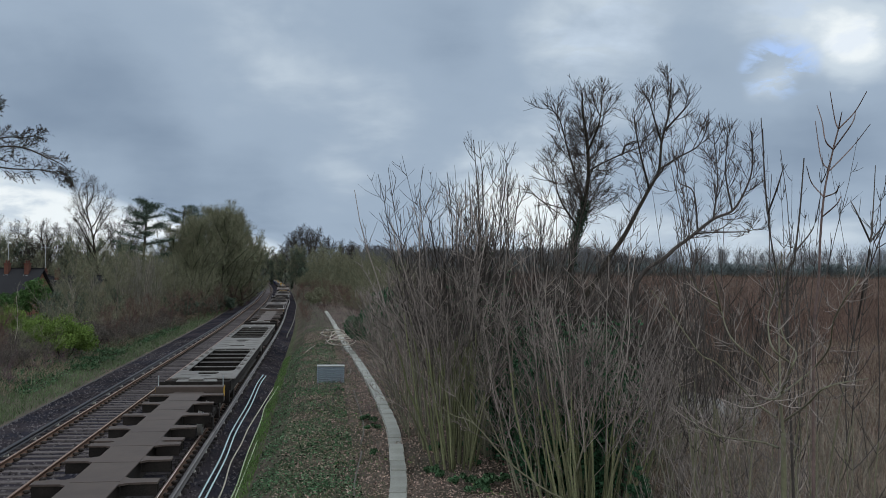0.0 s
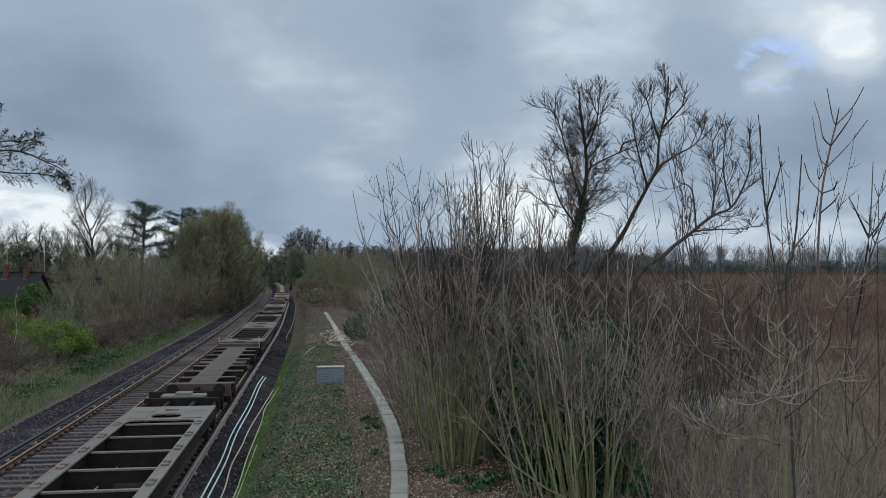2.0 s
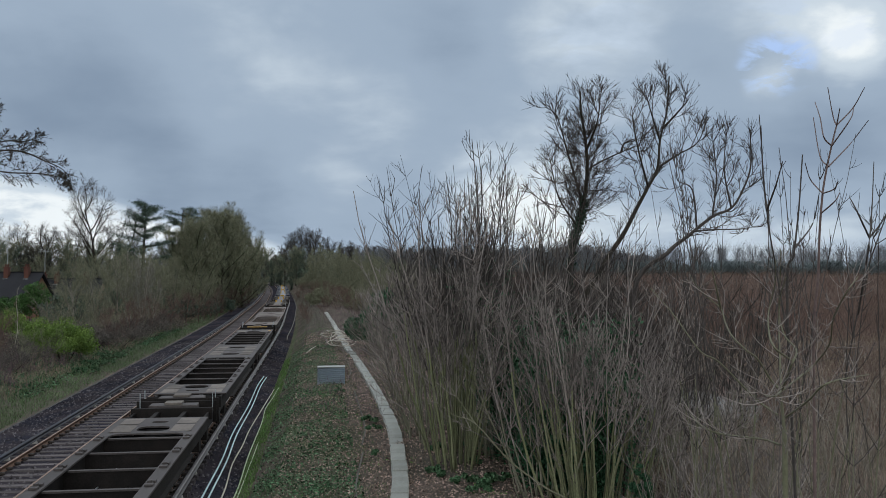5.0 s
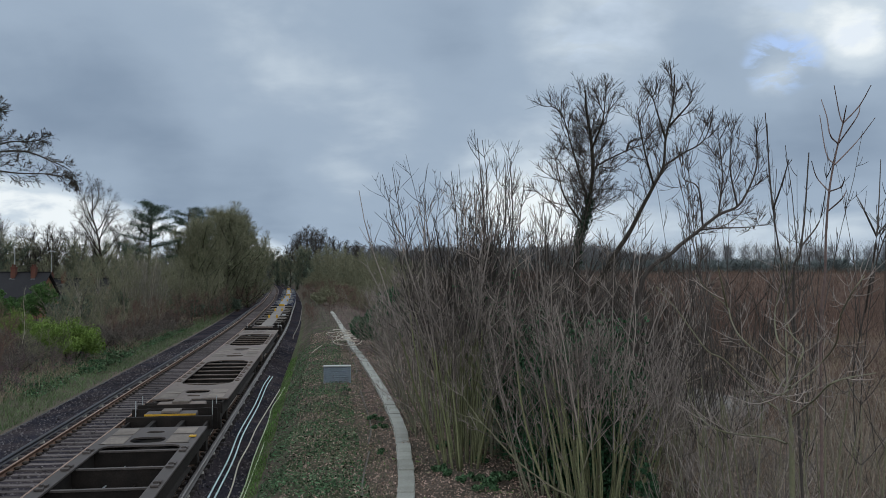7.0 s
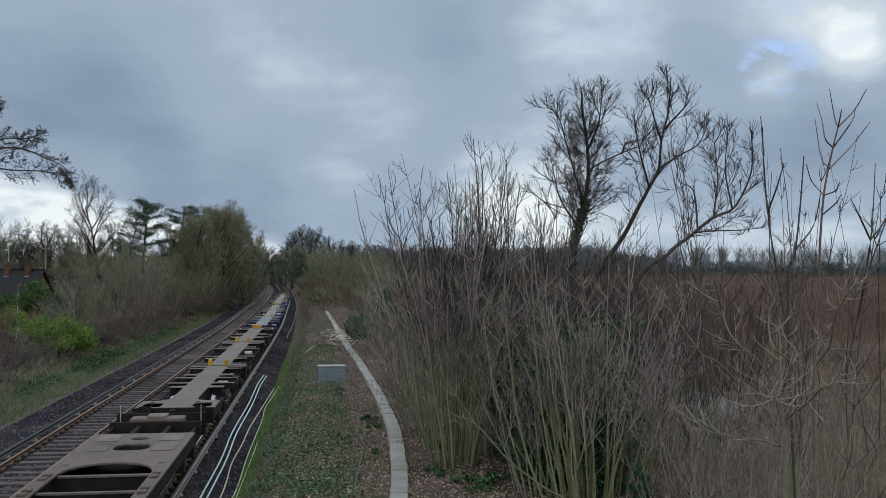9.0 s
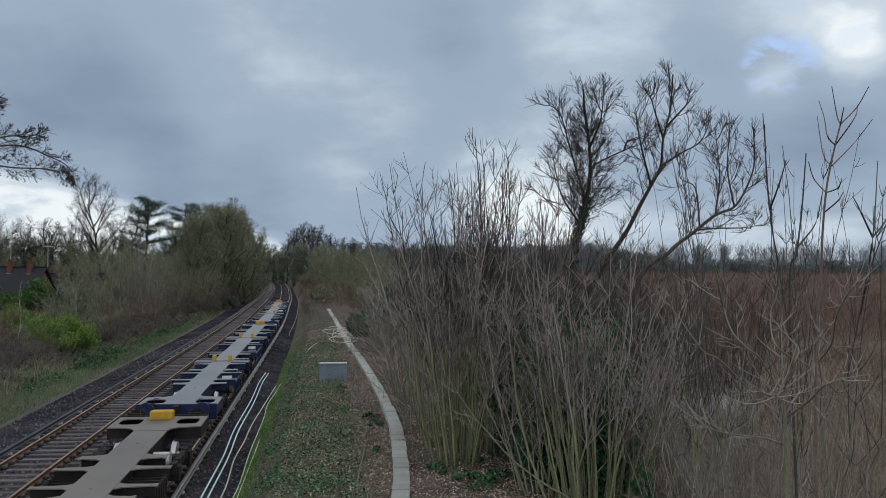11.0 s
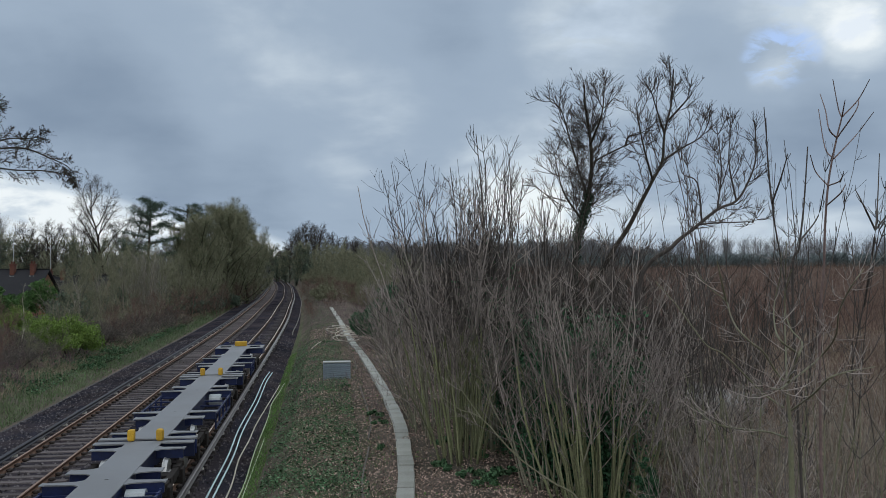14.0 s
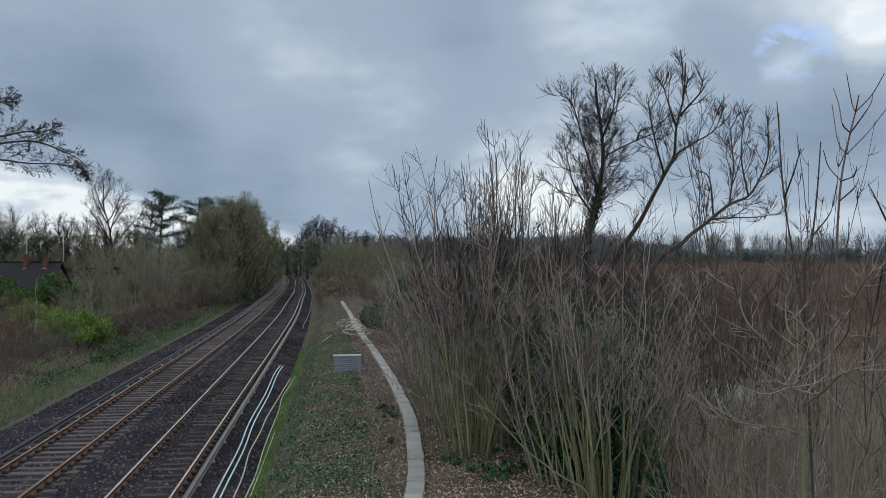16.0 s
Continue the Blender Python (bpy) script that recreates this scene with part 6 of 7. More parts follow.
# the field: a sea of red-brown stems with wet open ground
def make_field():
    rs = np.random.RandomState(31)
    for name, k, y0, y1, h0, h1, w in (("field_stems", 45000, 36, 140, 1.3, 2.4, 0.014), ("field_stems", 60000, 80, 300, 1.4, 2.6, 0.030)):
        y = y0 + (y1 - y0) * rs.rand(k) ** 1.2
        x = y * rs.uniform(0.09, 0.62, k)
        n = aside(x, y)
        wet = ((x / y - 0.325) / 0.05) ** 2 + ((y - 44) / 9) ** 2 + rs.normal(size=k) * 0.45
        keep = (n > 13) & (wet > 1.0) & (rs.rand(k) < 0.35 + 0.65 * (0.5 + 0.5 * rough_land(x, y, 6.0, 5.0)))
        x, y = x[keep], y[keep]
        z = land(x, y)
        base = np.stack([x, y, z - 0.05], 1)
        h = rs.uniform(h0, h1, len(x)) * (0.5 + 0.5 * smooth(y, 38, 100)) * (0.75 + 0.5 * rough_land(x, y, 9.0, 3.0))
        tip = base + np.stack([rs.normal(size=len(x)) * 0.42 * h, rs.normal(size=len(x)) * 0.42 * h, h], 1)
        S = Soup()
        S.blades(base, tip, np.full(len(x), w), rs)
        tagged(new(name, S.mesh(name, M["redtwig"])), "dense red-brown leafless stems over the field", "scrub", kind="stuff")
    # dead reed and rush among them
    k = 16000
    y = 26 + 60 * rs.rand(k) ** 1.3
    x = y * rs.uniform(0.22, 0.62, k)
    wet = ((x / y - 0.335) / 0.06) ** 2 + ((y - 45) / 11) ** 2
    m = (aside(x, y) > 13) & (wet > 1)
    x, y = x[m], y[m]
    b = np.stack([x, y, land(x, y)], 1)
    h = rs.uniform(0.3, 0.9, len(x))
    S = Soup()
    S.blades(b, b + np.stack([rs.normal(size=len(x)) * 0.5 * h, rs.normal(size=len(x)) * 0.5 * h, h], 1), np.full(len(x), 0.012), rs)
    tagged(new("dead_rushes", S.mesh("dead_rushes", M["straw"])), "flattened dead rushes and straw-coloured grass", "grass", kind="stuff")
    bm = bmesh.new()
    for cx, cy, rx, ry in ((14.2, 43.5, 1.8, 5.0),):
        vs = [bm.verts.new((cx + rx * math.cos(a) * (1 + 0.22 * math.sin(3 * a + cx)), cy + ry * math.sin(a) * (1 + 0.18 * math.cos(5 * a)), -1.06)) for a in np.linspace(0, 2 * math.pi, 40, endpoint=False)]
        bm.faces.new(vs)
    tagged(part("flood_water", bm, M["water"]), "shallow grey flood water lying in the field", "water", kind="structure")


make_field()


# bare trees, ivied trees, pines and bushes further off: a few kinds, copied
def bare_tree(label, height, spread, r, twig, seed, group, ivy=0, leafmat="ivy", fork=0.3, limbs=9, upright=0.5, leaf=0.16, fat=1.0, dense=5, bark=None):
    rs = np.random.RandomState(seed)
    t = thing("bare_tree" if not ivy else "ivied_tree", label, "tree", group)
    wood, fine, lv = Soup(), Soup(), Soup()
    trunk = grown(rs, (0, 0, -0.6), (rs.normal() * 0.05, rs.normal() * 0.05, 1), height * 0.8, 9, 0.05, 0.05)
    wood.tube(trunk, np.linspace(r, r * 0.2, len(trunk)), 8)
    tt = fork + (0.97 - fork) * (np.arange(limbs) + rs.rand(limbs)) / limbs
    p = np.stack([at_part(trunk, q)[0] for q in tt])
    a = rs.rand() * 6.28 + np.arange(limbs) * 2.4 + rs.normal(size=limbs) * 0.3
    L_ = shoots(rs, p, np.stack([np.cos(a), np.sin(a), upright + 0.9 * tt], 1), spread * rs.uniform(0.75, 1.15, limbs) * (1.25 - 0.55 * tt), 6, 0.10, 0.10)
    wood.tubes(L_, r * 0.4, r * 0.1, 5)
    twigs(fine, rs, L_, [(9, spread * 0.44, 0.65, 0.09, r * 0.09 * fat), (6, spread * 0.24, 0.65, 0.06, r * 0.06 * fat), (dense, spread * 0.13, 0.6, 0.04, r * 0.048 * fat)], 0.2, 1)
    sticks = [trunk] + list(L_)
    part("trunk", wood, bark or M["darkbark"], t)
    part("crown", fine, twig, t)
    if ivy:
        c = []
        for line in sticks:
            k = ivy // len(sticks) * (3 if line is trunk else 1)
            i = rs.rand(k) ** 1.2 * (len(line) - 1.01)
            j = i.astype(int)
            c.append(line[j] + (line[j + 1] - line[j]) * (i - j)[:, None] + rs.normal(size=(k, 3)) * 0.28)
        lv.leaves(np.concatenate(c), leaf, rs)
        part("ivy", lv, M[leafmat], t, "ivy leaves over trunk and limbs")
    return t


def bush(name, label, mat, size, count, leaf, seed, group="", lumps=26, stems=5):
    """An evergreen bush: stems and a lumpy crown of small leaves with gaps."""
    rs = np.random.RandomState(seed)
    t = thing(name, label, "bush", group)
    lv = Soup()
    cs = []
    for k in range(lumps):
        a, b = rs.rand() * 6.28, rs.rand() ** 0.6
        cs.append(np.array([math.cos(a) * b * size[0] * 0.8, math.sin(a) * b * size[1] * 0.8, size[2] * (0.25 + 0.62 * rs.rand() * (1.12 - b * 0.7))]))
    for c in cs[:stems]:
        line = grown(rs, (c[0] * 0.25, c[1] * 0.25, -0.2), c, float(np.linalg.norm(c)), 4, 0.1, 0.02)
        wood = Soup()
        wood.tube(line, np.linspace(0.03, 0.01, 5), 4)
        part("stem", wood, M["darkbark"], t)
    for c in cs:
        k = count // lumps
        d = rs.normal(size=(k, 3))
        d /= np.linalg.norm(d, axis=1)[:, None]
        rad = (0.32 + 0.2 * rs.rand()) * min(size) * 0.62
        p = c + d * rad * (rs.rand(k, 1) ** 0.45) * np.array([1.15, 1.15, 0.85])
        p = p[p[:, 2] > 0.02]
        lv.leaves(p, leaf, rs)
    part("foliage", lv, mat, t)
    return t


def pine_tree(label, height, seed):
    rs = np.random.RandomState(seed)
    t = thing("pine_tree", label, "tree", "pines behind the line")
    wood, lv = Soup(), Soup()
    trunk = grown(rs, (0, 0, -0.5), (0.02, 0, 1), height, 9, 0.02, 0.05)
    wood.tube(trunk, np.linspace(0.26, 0.05, len(trunk)), 8)
    for k in range(30):
        tt = 0.42 + 0.57 * (k + rs.rand()) / 30
        p, d = at_part(trunk, tt)
        a = rs.rand() * 6.28
        reach = height * 0.22 * (0.45 + 0.85 * math.sin(min(1.0, (1.02 - tt) / 0.5) * 1.6)) * rs.uniform(0.6, 1.15)
        line = grown(rs, p, (math.cos(a), math.sin(a), 0.15), reach, 4, 0.1, 0.06)
        wood.tube(line, np.linspace(0.07, 0.02, 5), 4)
        for q in np.linspace(0.35, 1.0, 6):
            c, _ = at_part(line, min(q, 0.99))
            k2 = 55
            lv.leaves(c + rs.normal(size=(k2, 3)) * np.array([0.40, 0.40, 0.13]), 0.10, rs, 0.2, 0.5)
    part("trunk", wood, M["darkbark"], t)
    part("crown", lv, M["pine"], t)
    return t


def place(proto, spots, first=True):
    """Puts a plant at the first (x, y, turn, size) and copies at the rest."""
    for k, (x, y, turn, size) in enumerate(spots):
        m = Matrix.Translation((x, y, float(land(x, y)))) @ Matrix.Rotation(turn, 4, "Z") @ Matrix.Scale(size, 4)
        if k == 0:
            proto.matrix_basis = m
        else:
            copy_thing(proto, m).matrix_basis = m


def ray_spots(rows):
    """(bearing, distance, turn, size) to (x, y, turn, size)."""
    return [(u * d, d, a, s) for u, d, a, s in rows]


# left of the line
LG = "trees left of the line"
place(bare_tree("tall bare tree with an airy rounded crown", 16.5, 5.6, 0.24, M["skytwig"], 41, LG, fork=0.22, limbs=14, upright=0.95, dense=7), ray_spots([(-0.372, 120, 0.3, 1.02), (-0.52, 112, 2.1, 0.80), (-0.485, 120, 1.0, 0.84), (-0.465, 128, 2.0, 0.80), (-0.445, 125, 4.0, 0.78), (-0.425, 135, 5.0, 0.78), (-0.40, 140, 0.6, 0.76), (-0.345, 140, 3.0, 0.85)]))
place(pine_tree("dark pine with an uneven layered crown", 13.5, 42), ray_spots([(-0.327, 112, 0.0, 1.0), (-0.281, 126, 2.0, 1.04)]))
OLIVE = bare_tree("ivy-clad tree, dull olive with a dense twiggy top", 14.0, 4.6, 0.24, M["olive"], 43, LG, ivy=5200, leafmat="olivegreen", fork=0.10, limbs=18, upright=0.6, leaf=0.085, fat=1.3, dense=6)
place(OLIVE, ray_spots([(-0.275, 116, 1.7, 0.88), (-0.262, 122, 0.0, 1.0), (-0.248, 124, 1.3, 1.13), (-0.235, 120, 2.6, 1.08), (-0.222, 126, 3.9, 1.14), (-0.210, 134, 5.0, 1.06), (-0.240, 134, 0.7, 1.18), (-0.228, 140, 2.0, 1.16), (-0.216, 146, 4.4, 1.10), (-0.204, 150, 1.0, 0.96), (-0.272, 112, 2.2, 0.86), (-0.290, 118, 3.1, 0.8), (-0.255, 112, 4.0, 0.98), (-0.198, 175, 1.0, 0.86)]))
SCRUB = bare_tree("leafless grey-brown scrub tree on the slope", 6.2, 2.6, 0.09, M["olive"], 44, "scrub trees left of the line", fork=0.06, limbs=13, upright=0.8, fat=1.3, dense=5, bark=M["slopetwig"])
place(SCRUB, ray_spots([(-0.40, 66, 0, 0.95), (-0.375, 72, 1, 1.05), (-0.35, 78, 2, 1.1), (-0.33, 84, 3, 1.1), (-0.31, 88, 4, 1.05), (-0.345, 95, 5, 1.2), (-0.30, 98, 0.5, 1.1), (-0.285, 104, 1.5, 1.15), (-0.27, 100, 2.5, 0.9), (-0.255, 108, 3.5, 0.95),
                         (-0.37, 105, 4.5, 1.25), (-0.40, 100, 5.5, 1.2), (-0.24, 116, 3.2, 0.85), (-0.325, 108, 4.2, 1.25), (-0.44, 110, 5.2, 1.3), (-0.48, 105, 0.9, 1.2)]))
REDSCRUB = bare_tree("leafless reddish-brown scrub on the slope", 4.4, 2.2, 0.06, M["redtwig"], 45, "scrub trees left of the line", fork=0.05, limbs=12, upright=0.7, fat=1.5, dense=5, bark=M["redtwig"])
place(REDSCRUB, ray_spots([(-0.36, 62, 0, 0.7), (-0.335, 68, 1, 0.8), (-0.315, 75, 2, 0.8), (-0.292, 82, 3, 0.85), (-0.275, 90, 4, 0.85), (-0.26, 96, 5, 0.8), (-0.238, 112, 0.5, 0.9), (-0.222, 122, 1.5, 0.95), (-0.213, 134, 2.5, 1.0), (-0.204, 148, 3.5, 1.0), (-0.49, 46, 2.5, 0.8), (-0.50, 41, 1.1, 0.75), (-0.245, 102, 0.4, 0.7)]))
place(bush("yellow_green_bush", "bright yellow-green leafy bush on the verge", M["lime"], (2.4, 2.0, 2.5), 13000, 0.055, 46, "bushes on the verge"), ray_spots([(-0.413, 53, 0, 1.0), (-0.438, 55, 2, 0.85), (-0.47, 57, 3, 0.85)]))
place(bush("evergreen_bush", "mid-green evergreen bush at the top of the verge", M["hedge"], (1.9, 1.9, 4.6), 9000, 0.085, 47, "bushes on the verge", 34), ray_spots([(-0.497, 62, 0, 0.86), (-0.478, 64, 1, 0.66), (-0.447, 76, 3, 0.92), (-0.505, 58, 2.2, 0.8)]))
place(bush("ivy_mound", "low dark ivy mound on the bank", M["bankleaf"], (1.9, 1.7, 0.32), 5000, 0.05, 48, "bushes on the verge"), ray_spots([(-0.372, 57, 0, 1.1), (-0.382, 53, 1, 1.0), (-0.47, 42, 3, 0.7), (-0.395, 50, 4, 0.9)]))
place(bush("bramble_mound", "low dark tangle of leafless brambles on the slope", M["shadetwig"], (2.0, 2.0, 1.7), 8000, 0.032, 49, "bushes on the verge", 30), ray_spots([(-0.378, 61, 0, 1.0), (-0.357, 63, 1, 1.1), (-0.338, 69, 2, 1.1), (-0.318, 75, 3, 1.1), (-0.398, 60, 4, 1.0), (-0.300, 82, 5, 1.1), (-0.475, 46, 0.5, 0.8), (-0.500, 44, 1.5, 0.8), (-0.455, 50, 2.5, 0.8), (-0.490, 51, 3.5, 1.0)]))
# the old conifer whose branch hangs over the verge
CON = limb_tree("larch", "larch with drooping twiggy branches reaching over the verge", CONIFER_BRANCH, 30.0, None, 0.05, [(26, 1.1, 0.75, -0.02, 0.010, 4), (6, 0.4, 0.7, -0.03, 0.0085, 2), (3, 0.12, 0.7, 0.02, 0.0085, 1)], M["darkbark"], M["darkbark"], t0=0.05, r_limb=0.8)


def larch_trunk():
    rs = np.random.RandomState(5)
    S = Soup()
    line = grown(rs, (-19.3, 30.0, -0.3), (0.0, 0, 1), 17.0, 9, 0.01, 0.05)
    S.tube(line, np.linspace(0.27, 0.05, len(line)), 10)
    part("stem", S, M["darkbark"], CON)


larch_trunk()


def larch_needles():
    rs = np.random.RandomState(6)
    S = Soup()
    for limb in CONIFER_BRANCH:
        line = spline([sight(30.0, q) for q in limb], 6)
        k = 420
        i = rs.rand(k) * (len(line) - 1.01)
        j = i.astype(int)
        c = line[j] + (line[j + 1] - line[j]) * (i - j)[:, None]
        S.leaves(c + rs.normal(size=(k, 3)) * np.array([0.22, 0.22, 0.11]) - (0, 0, 0.07), 0.026, rs, 0.2, 0.4)
    part("needles", S, M["pine"], CON, "dark tufts along the branches")


larch_needles()

# houses below the line, seen as roofs over the scrub
def make_house(x, y, turn, length, ridge, chimneys, wide=8.0):
    t = thing("house", "brick house with a dark slate roof and brick chimneys", "house", "houses below the line", m=Matrix.Translation((x, y, -2.6)) @ Matrix.Rotation(turn, 4, "Z"))
    e = ridge - 3.0
    bm = bmesh.new()
    bm_box(bm, -length / 2, length / 2, -wide / 2, wide / 2, 0, e)
    for s in (-1, 1):
        vs = [bm.verts.new(v) for v in ((s * length / 2, -wide / 2, e), (s * length / 2, wide / 2, e), (s * length / 2, 0, ridge - 0.1))]
        bm.faces.new(vs)
    part("wall", bm, M["brickwall"], t)
    for s in (-1, 1):
        bm = bmesh.new()
        a = [(-length / 2 - 0.3, s * (wide / 2 + 0.4), e - 0.3), (length / 2 + 0.3, s * (wide / 2 + 0.4), e - 0.3), (length / 2 + 0.3, 0, ridge), (-length / 2 - 0.3, 0, ridge)]
        lo = [bm.verts.new(v) for v in a]
        hi = [bm.verts.new((v[0], v[1], v[2] + 0.12)) for v in a]
        bm.faces.new(lo), bm.faces.new(hi)
        for i in range(4):
            bm.faces.new((lo[i], lo[(i + 1) % 4], hi[(i + 1) % 4], hi[i]))
        r = part("roof", bm, M["slate"], t)
    bm = bmesh.new()
    bm_box(bm, -length / 2 - 0.3, length / 2 + 0.3, -0.12, 0.12, ridge + 0.08, ridge + 0.20)
    part("ridge_tiles", bm, M["slate"], t)
    for k in chimneys:
        bm = bmesh.new()
        bm_box(bm, k - 0.20, k + 0.20, -0.75, -0.15, ridge - 1.0, ridge + 0.55)
        bm_box(bm, k - 0.25, k + 0.25, -0.81, -0.09, ridge + 0.55, ridge + 0.65)
        c = part("chimney", bm, M["terracotta"], t)
        bm = bmesh.new()
        for o in (-0.12, 0.12):
            bm_cyl(bm, (k + o, -0.45, ridge + 0.64), (k + o, -0.45, ridge + 0.9), 0.08, 10)
        part("chimney_pot", bm, M["terracotta"], c)
        bm = bmesh.new()
        bm_box(bm, k - 0.24, k + 0.24, -0.86, -0.752, ridge - 0.80, ridge - 0.5)
        part("flashing", bm, M["white"], c, "pale lead flashing at the chimney foot")
    for k in np.linspace(-length * 0.38, length * 0.38, 4):
        bm = bmesh.new()
        bm_box(bm, k - 0.55, k + 0.55, -wide / 2 - 0.04, -wide / 2 + 0.06, e - 2.0, e - 0.6)
        w = part("window", bm, M["white"], t)
        bm = bmesh.new()
        bm_box(bm, k - 0.45, k + 0.45, -wide / 2 - 0.05, -wide / 2 - 0.043, e - 1.9, e - 0.7)
        part("pane", bm, M["water"], w)
    bm = bmesh.new()
    bm_cyl(bm, (chimneys[0], -0.3, ridge + 0.64), (chimneys[0], -0.3, ridge + 3.4), 0.03, 8)
    bm_cyl(bm, (chimneys[0] - 0.5, -0.3, ridge + 3.2), (chimneys[0] + 0.5, -0.3, ridge + 3.2), 0.02, 6)
    part("aerial", bm, M["steel"], t)


make_house(-43.0, 86.0, 0.05, 10.4, 7.75, (2.2, 4.1))
make_house(-41.5, 100.0, 0.05, 9.0, 7.0, (-1.7, -0.3, 3.0))

# right of the line, far
RG = "trees beyond the bank"
CROWN = bare_tree("broad bare tree with a fine twiggy crown", 17.0, 6.0, 0.30, M["skytwig"], 51, RG, fork=0.22, limbs=12, upright=0.8, fat=1.2)
place(CROWN, ray_spots([(-0.150, 262, 0, 1.0), (-0.135, 270, 1.2, 1.06), (-0.122, 275, 2.4, 1.02), (-0.112, 275, 3.6, 0.98), (-0.100, 285, 4.8, 0.9), (-0.163, 290, 0.6, 0.9), (-0.175, 330, 2.0, 0.75), (-0.185, 345, 3.0, 0.65), (-0.088, 300, 1.0, 0.85), (-0.128, 262, 5.5, 1.05), (-0.143, 268, 4.1, 1.08), (-0.155, 275, 0.2, 1.0)]))
DARKEV = bare_tree("dark ivied tree standing over the line", 13.0, 5.4, 0.24, M["olive"], 52, RG, ivy=6000, leafmat="farivy", fork=0.08, limbs=14, upright=0.6, leaf=0.12, fat=1.2)
place(DARKEV, ray_spots([(-0.155, 245, 0, 0.95), (-0.168, 280, 1, 0.9), (-0.178, 300, 2, 0.85), (-0.190, 320, 3, 0.95), (-0.142, 240, 4, 0.9), (-0.20, 330, 5, 1.0), (-0.172, 340, 0.3, 1.0), (-0.21, 310, 1.4, 1.0), (-0.185, 360, 1.4, 1.2), (-0.197, 360, 2.4, 1.2), (-0.505, 112, 0.5, 0.92), (-0.480, 118, 1.6, 0.86), (-0.455, 128, 2.7, 0.84), (-0.430, 132, 3.8, 0.80), (-0.405, 130, 4.9, 0.80), (-0.385, 126, 0.9, 0.74), (-0.350, 130, 2.0, 0.70)]))
SHRUB = bare_tree("olive-brown leafless scrub tree beyond the bank", 8.0, 3.4, 0.10, M["olive"], 53, RG, fork=0.04, limbs=16, upright=0.7, fat=1.5, dense=6, bark=M["olive"])
place(SHRUB, ray_spots([(-0.125, 190, 0, 1.1), (-0.112, 180, 1, 1.15), (-0.10, 170, 2, 1.15), (-0.088, 160, 3, 1.1), (-0.075, 150, 4, 1.1), (-0.062, 140, 5, 1.05), (-0.05, 130, 0.5, 1.0), (-0.118, 215, 1.5, 1.4), (-0.105, 205, 2.5, 1.4), (-0.09, 200, 3.5, 1.35), (-0.075, 190, 4.5, 1.3),
                        (-0.06, 180, 5.5, 1.2), (-0.045, 170, 0.2, 1.15), (-0.03, 160, 1.2, 1.1), (-0.132, 220, 2.2, 1.2), (-0.02, 120, 3.2, 0.95), (-0.04, 105, 4.2, 0.75), (-0.055, 110, 5.2, 0.75)]))
REDSHRUB = bare_tree("low reddish leafless scrub beside the trough", 3.4, 1.9, 0.05, M["redtwig"], 54, RG, fork=0.04, limbs=12, upright=0.7, fat=1.5, dense=5, bark=M["redtwig"])
place(REDSHRUB, ray_spots([(-0.128, 130, 0, 1.0), (-0.135, 120, 1, 0.8), (-0.115, 120, 2, 0.9), (-0.105, 112, 3, 0.9), (-0.095, 118, 4, 0.9), (-0.085, 110, 5, 0.9), (-0.142, 145, 0.5, 1.0), (-0.15, 165, 1.5, 1.0), (-0.12, 140, 2.5, 1.0), (-0.072, 100, 3.5, 0.8), (-0.14, 95, 4.4, 0.55), (-0.135, 85, 5.4, 0.5), (-0.118, 100, 0.4, 0.6), (-0.06, 92, 1.4, 0.8)]))
place(bush("leafless_bush", "rounded olive-brown leafless bush of fine twigs", M["olive"], (2.2, 2.2, 2.6), 9000, 0.045, 59, "bushes beyond the bank", 34), ray_spots([(-0.118, 150, 2, 1.2), (-0.105, 138, 3, 1.15), (-0.090, 126, 4, 1.2), (-0.078, 118, 5, 1.1), (-0.064, 112, 0.5, 1.2), (-0.132, 190, 1.5, 1.9), (-0.115, 185, 2.5, 2.0), (-0.098, 170, 3.5, 1.9), (-0.082, 160, 4.5, 1.8), (-0.066, 146, 5.5, 1.7), (-0.050, 130, 0.2, 1.5), (-0.036, 112, 1.2, 1.3)]))
BEND = [(s_, n_) for s_, n_ in ((205, 12), (222, 11), (240, 10), (258, 11), (276, 10), (294, 11), (315, 10), (338, 11), (262, 18), (300, 18), (330, -16), (300, -17))]
place(bush("evergreen_thicket", "dark blue-green evergreen bush beside the bend", M["farivy"], (2.2, 2.2, 2.8), 5200, 0.11, 60, "evergreens beside the bend", 28), [(*on_line(s_, n_)[:2], k_ * 1.3, 2.3 + 0.3 * (k_ % 3)) for k_, (s_, n_) in enumerate(BEND)])
place(bush("round_shrub", "rounded olive-green shrub beside the line", M["olive"], (2.2, 2.2, 2.6), 4000, 0.10, 55), ray_spots([(-0.125, 118, 0, 1.0)]))
place(bush("holly", "dark green evergreen holly behind the shrubs", M["ivy"], (1.7, 1.7, 4.2), 8000, 0.085, 56, "evergreens among the shrubs", 34), ray_spots([(-0.062, 52, 0, 0.95), (-0.050, 54, 1.0, 1.0), (0.125, 31, 2, 0.9), (0.10, 33, 3, 0.85), (0.15, 31.5, 4, 0.75), (0.085, 35, 5, 0.8), (0.175, 33.5, 0.5, 0.7)]))

place(bush("ivy_bush", "tall dark green ivy bush among the poles", M["ivy"], (0.75, 0.75, 5.0), 5200, 0.06, 58, "ivy bushes among the shrubs", 40, 6), [(3.05, 24.2, 0, 1.0), (4.1, 25.0, 1.5, 0.8), (2.5, 26.0, 3.0, 0.9), (4.75, 19.5, 4.5, 0.42)])


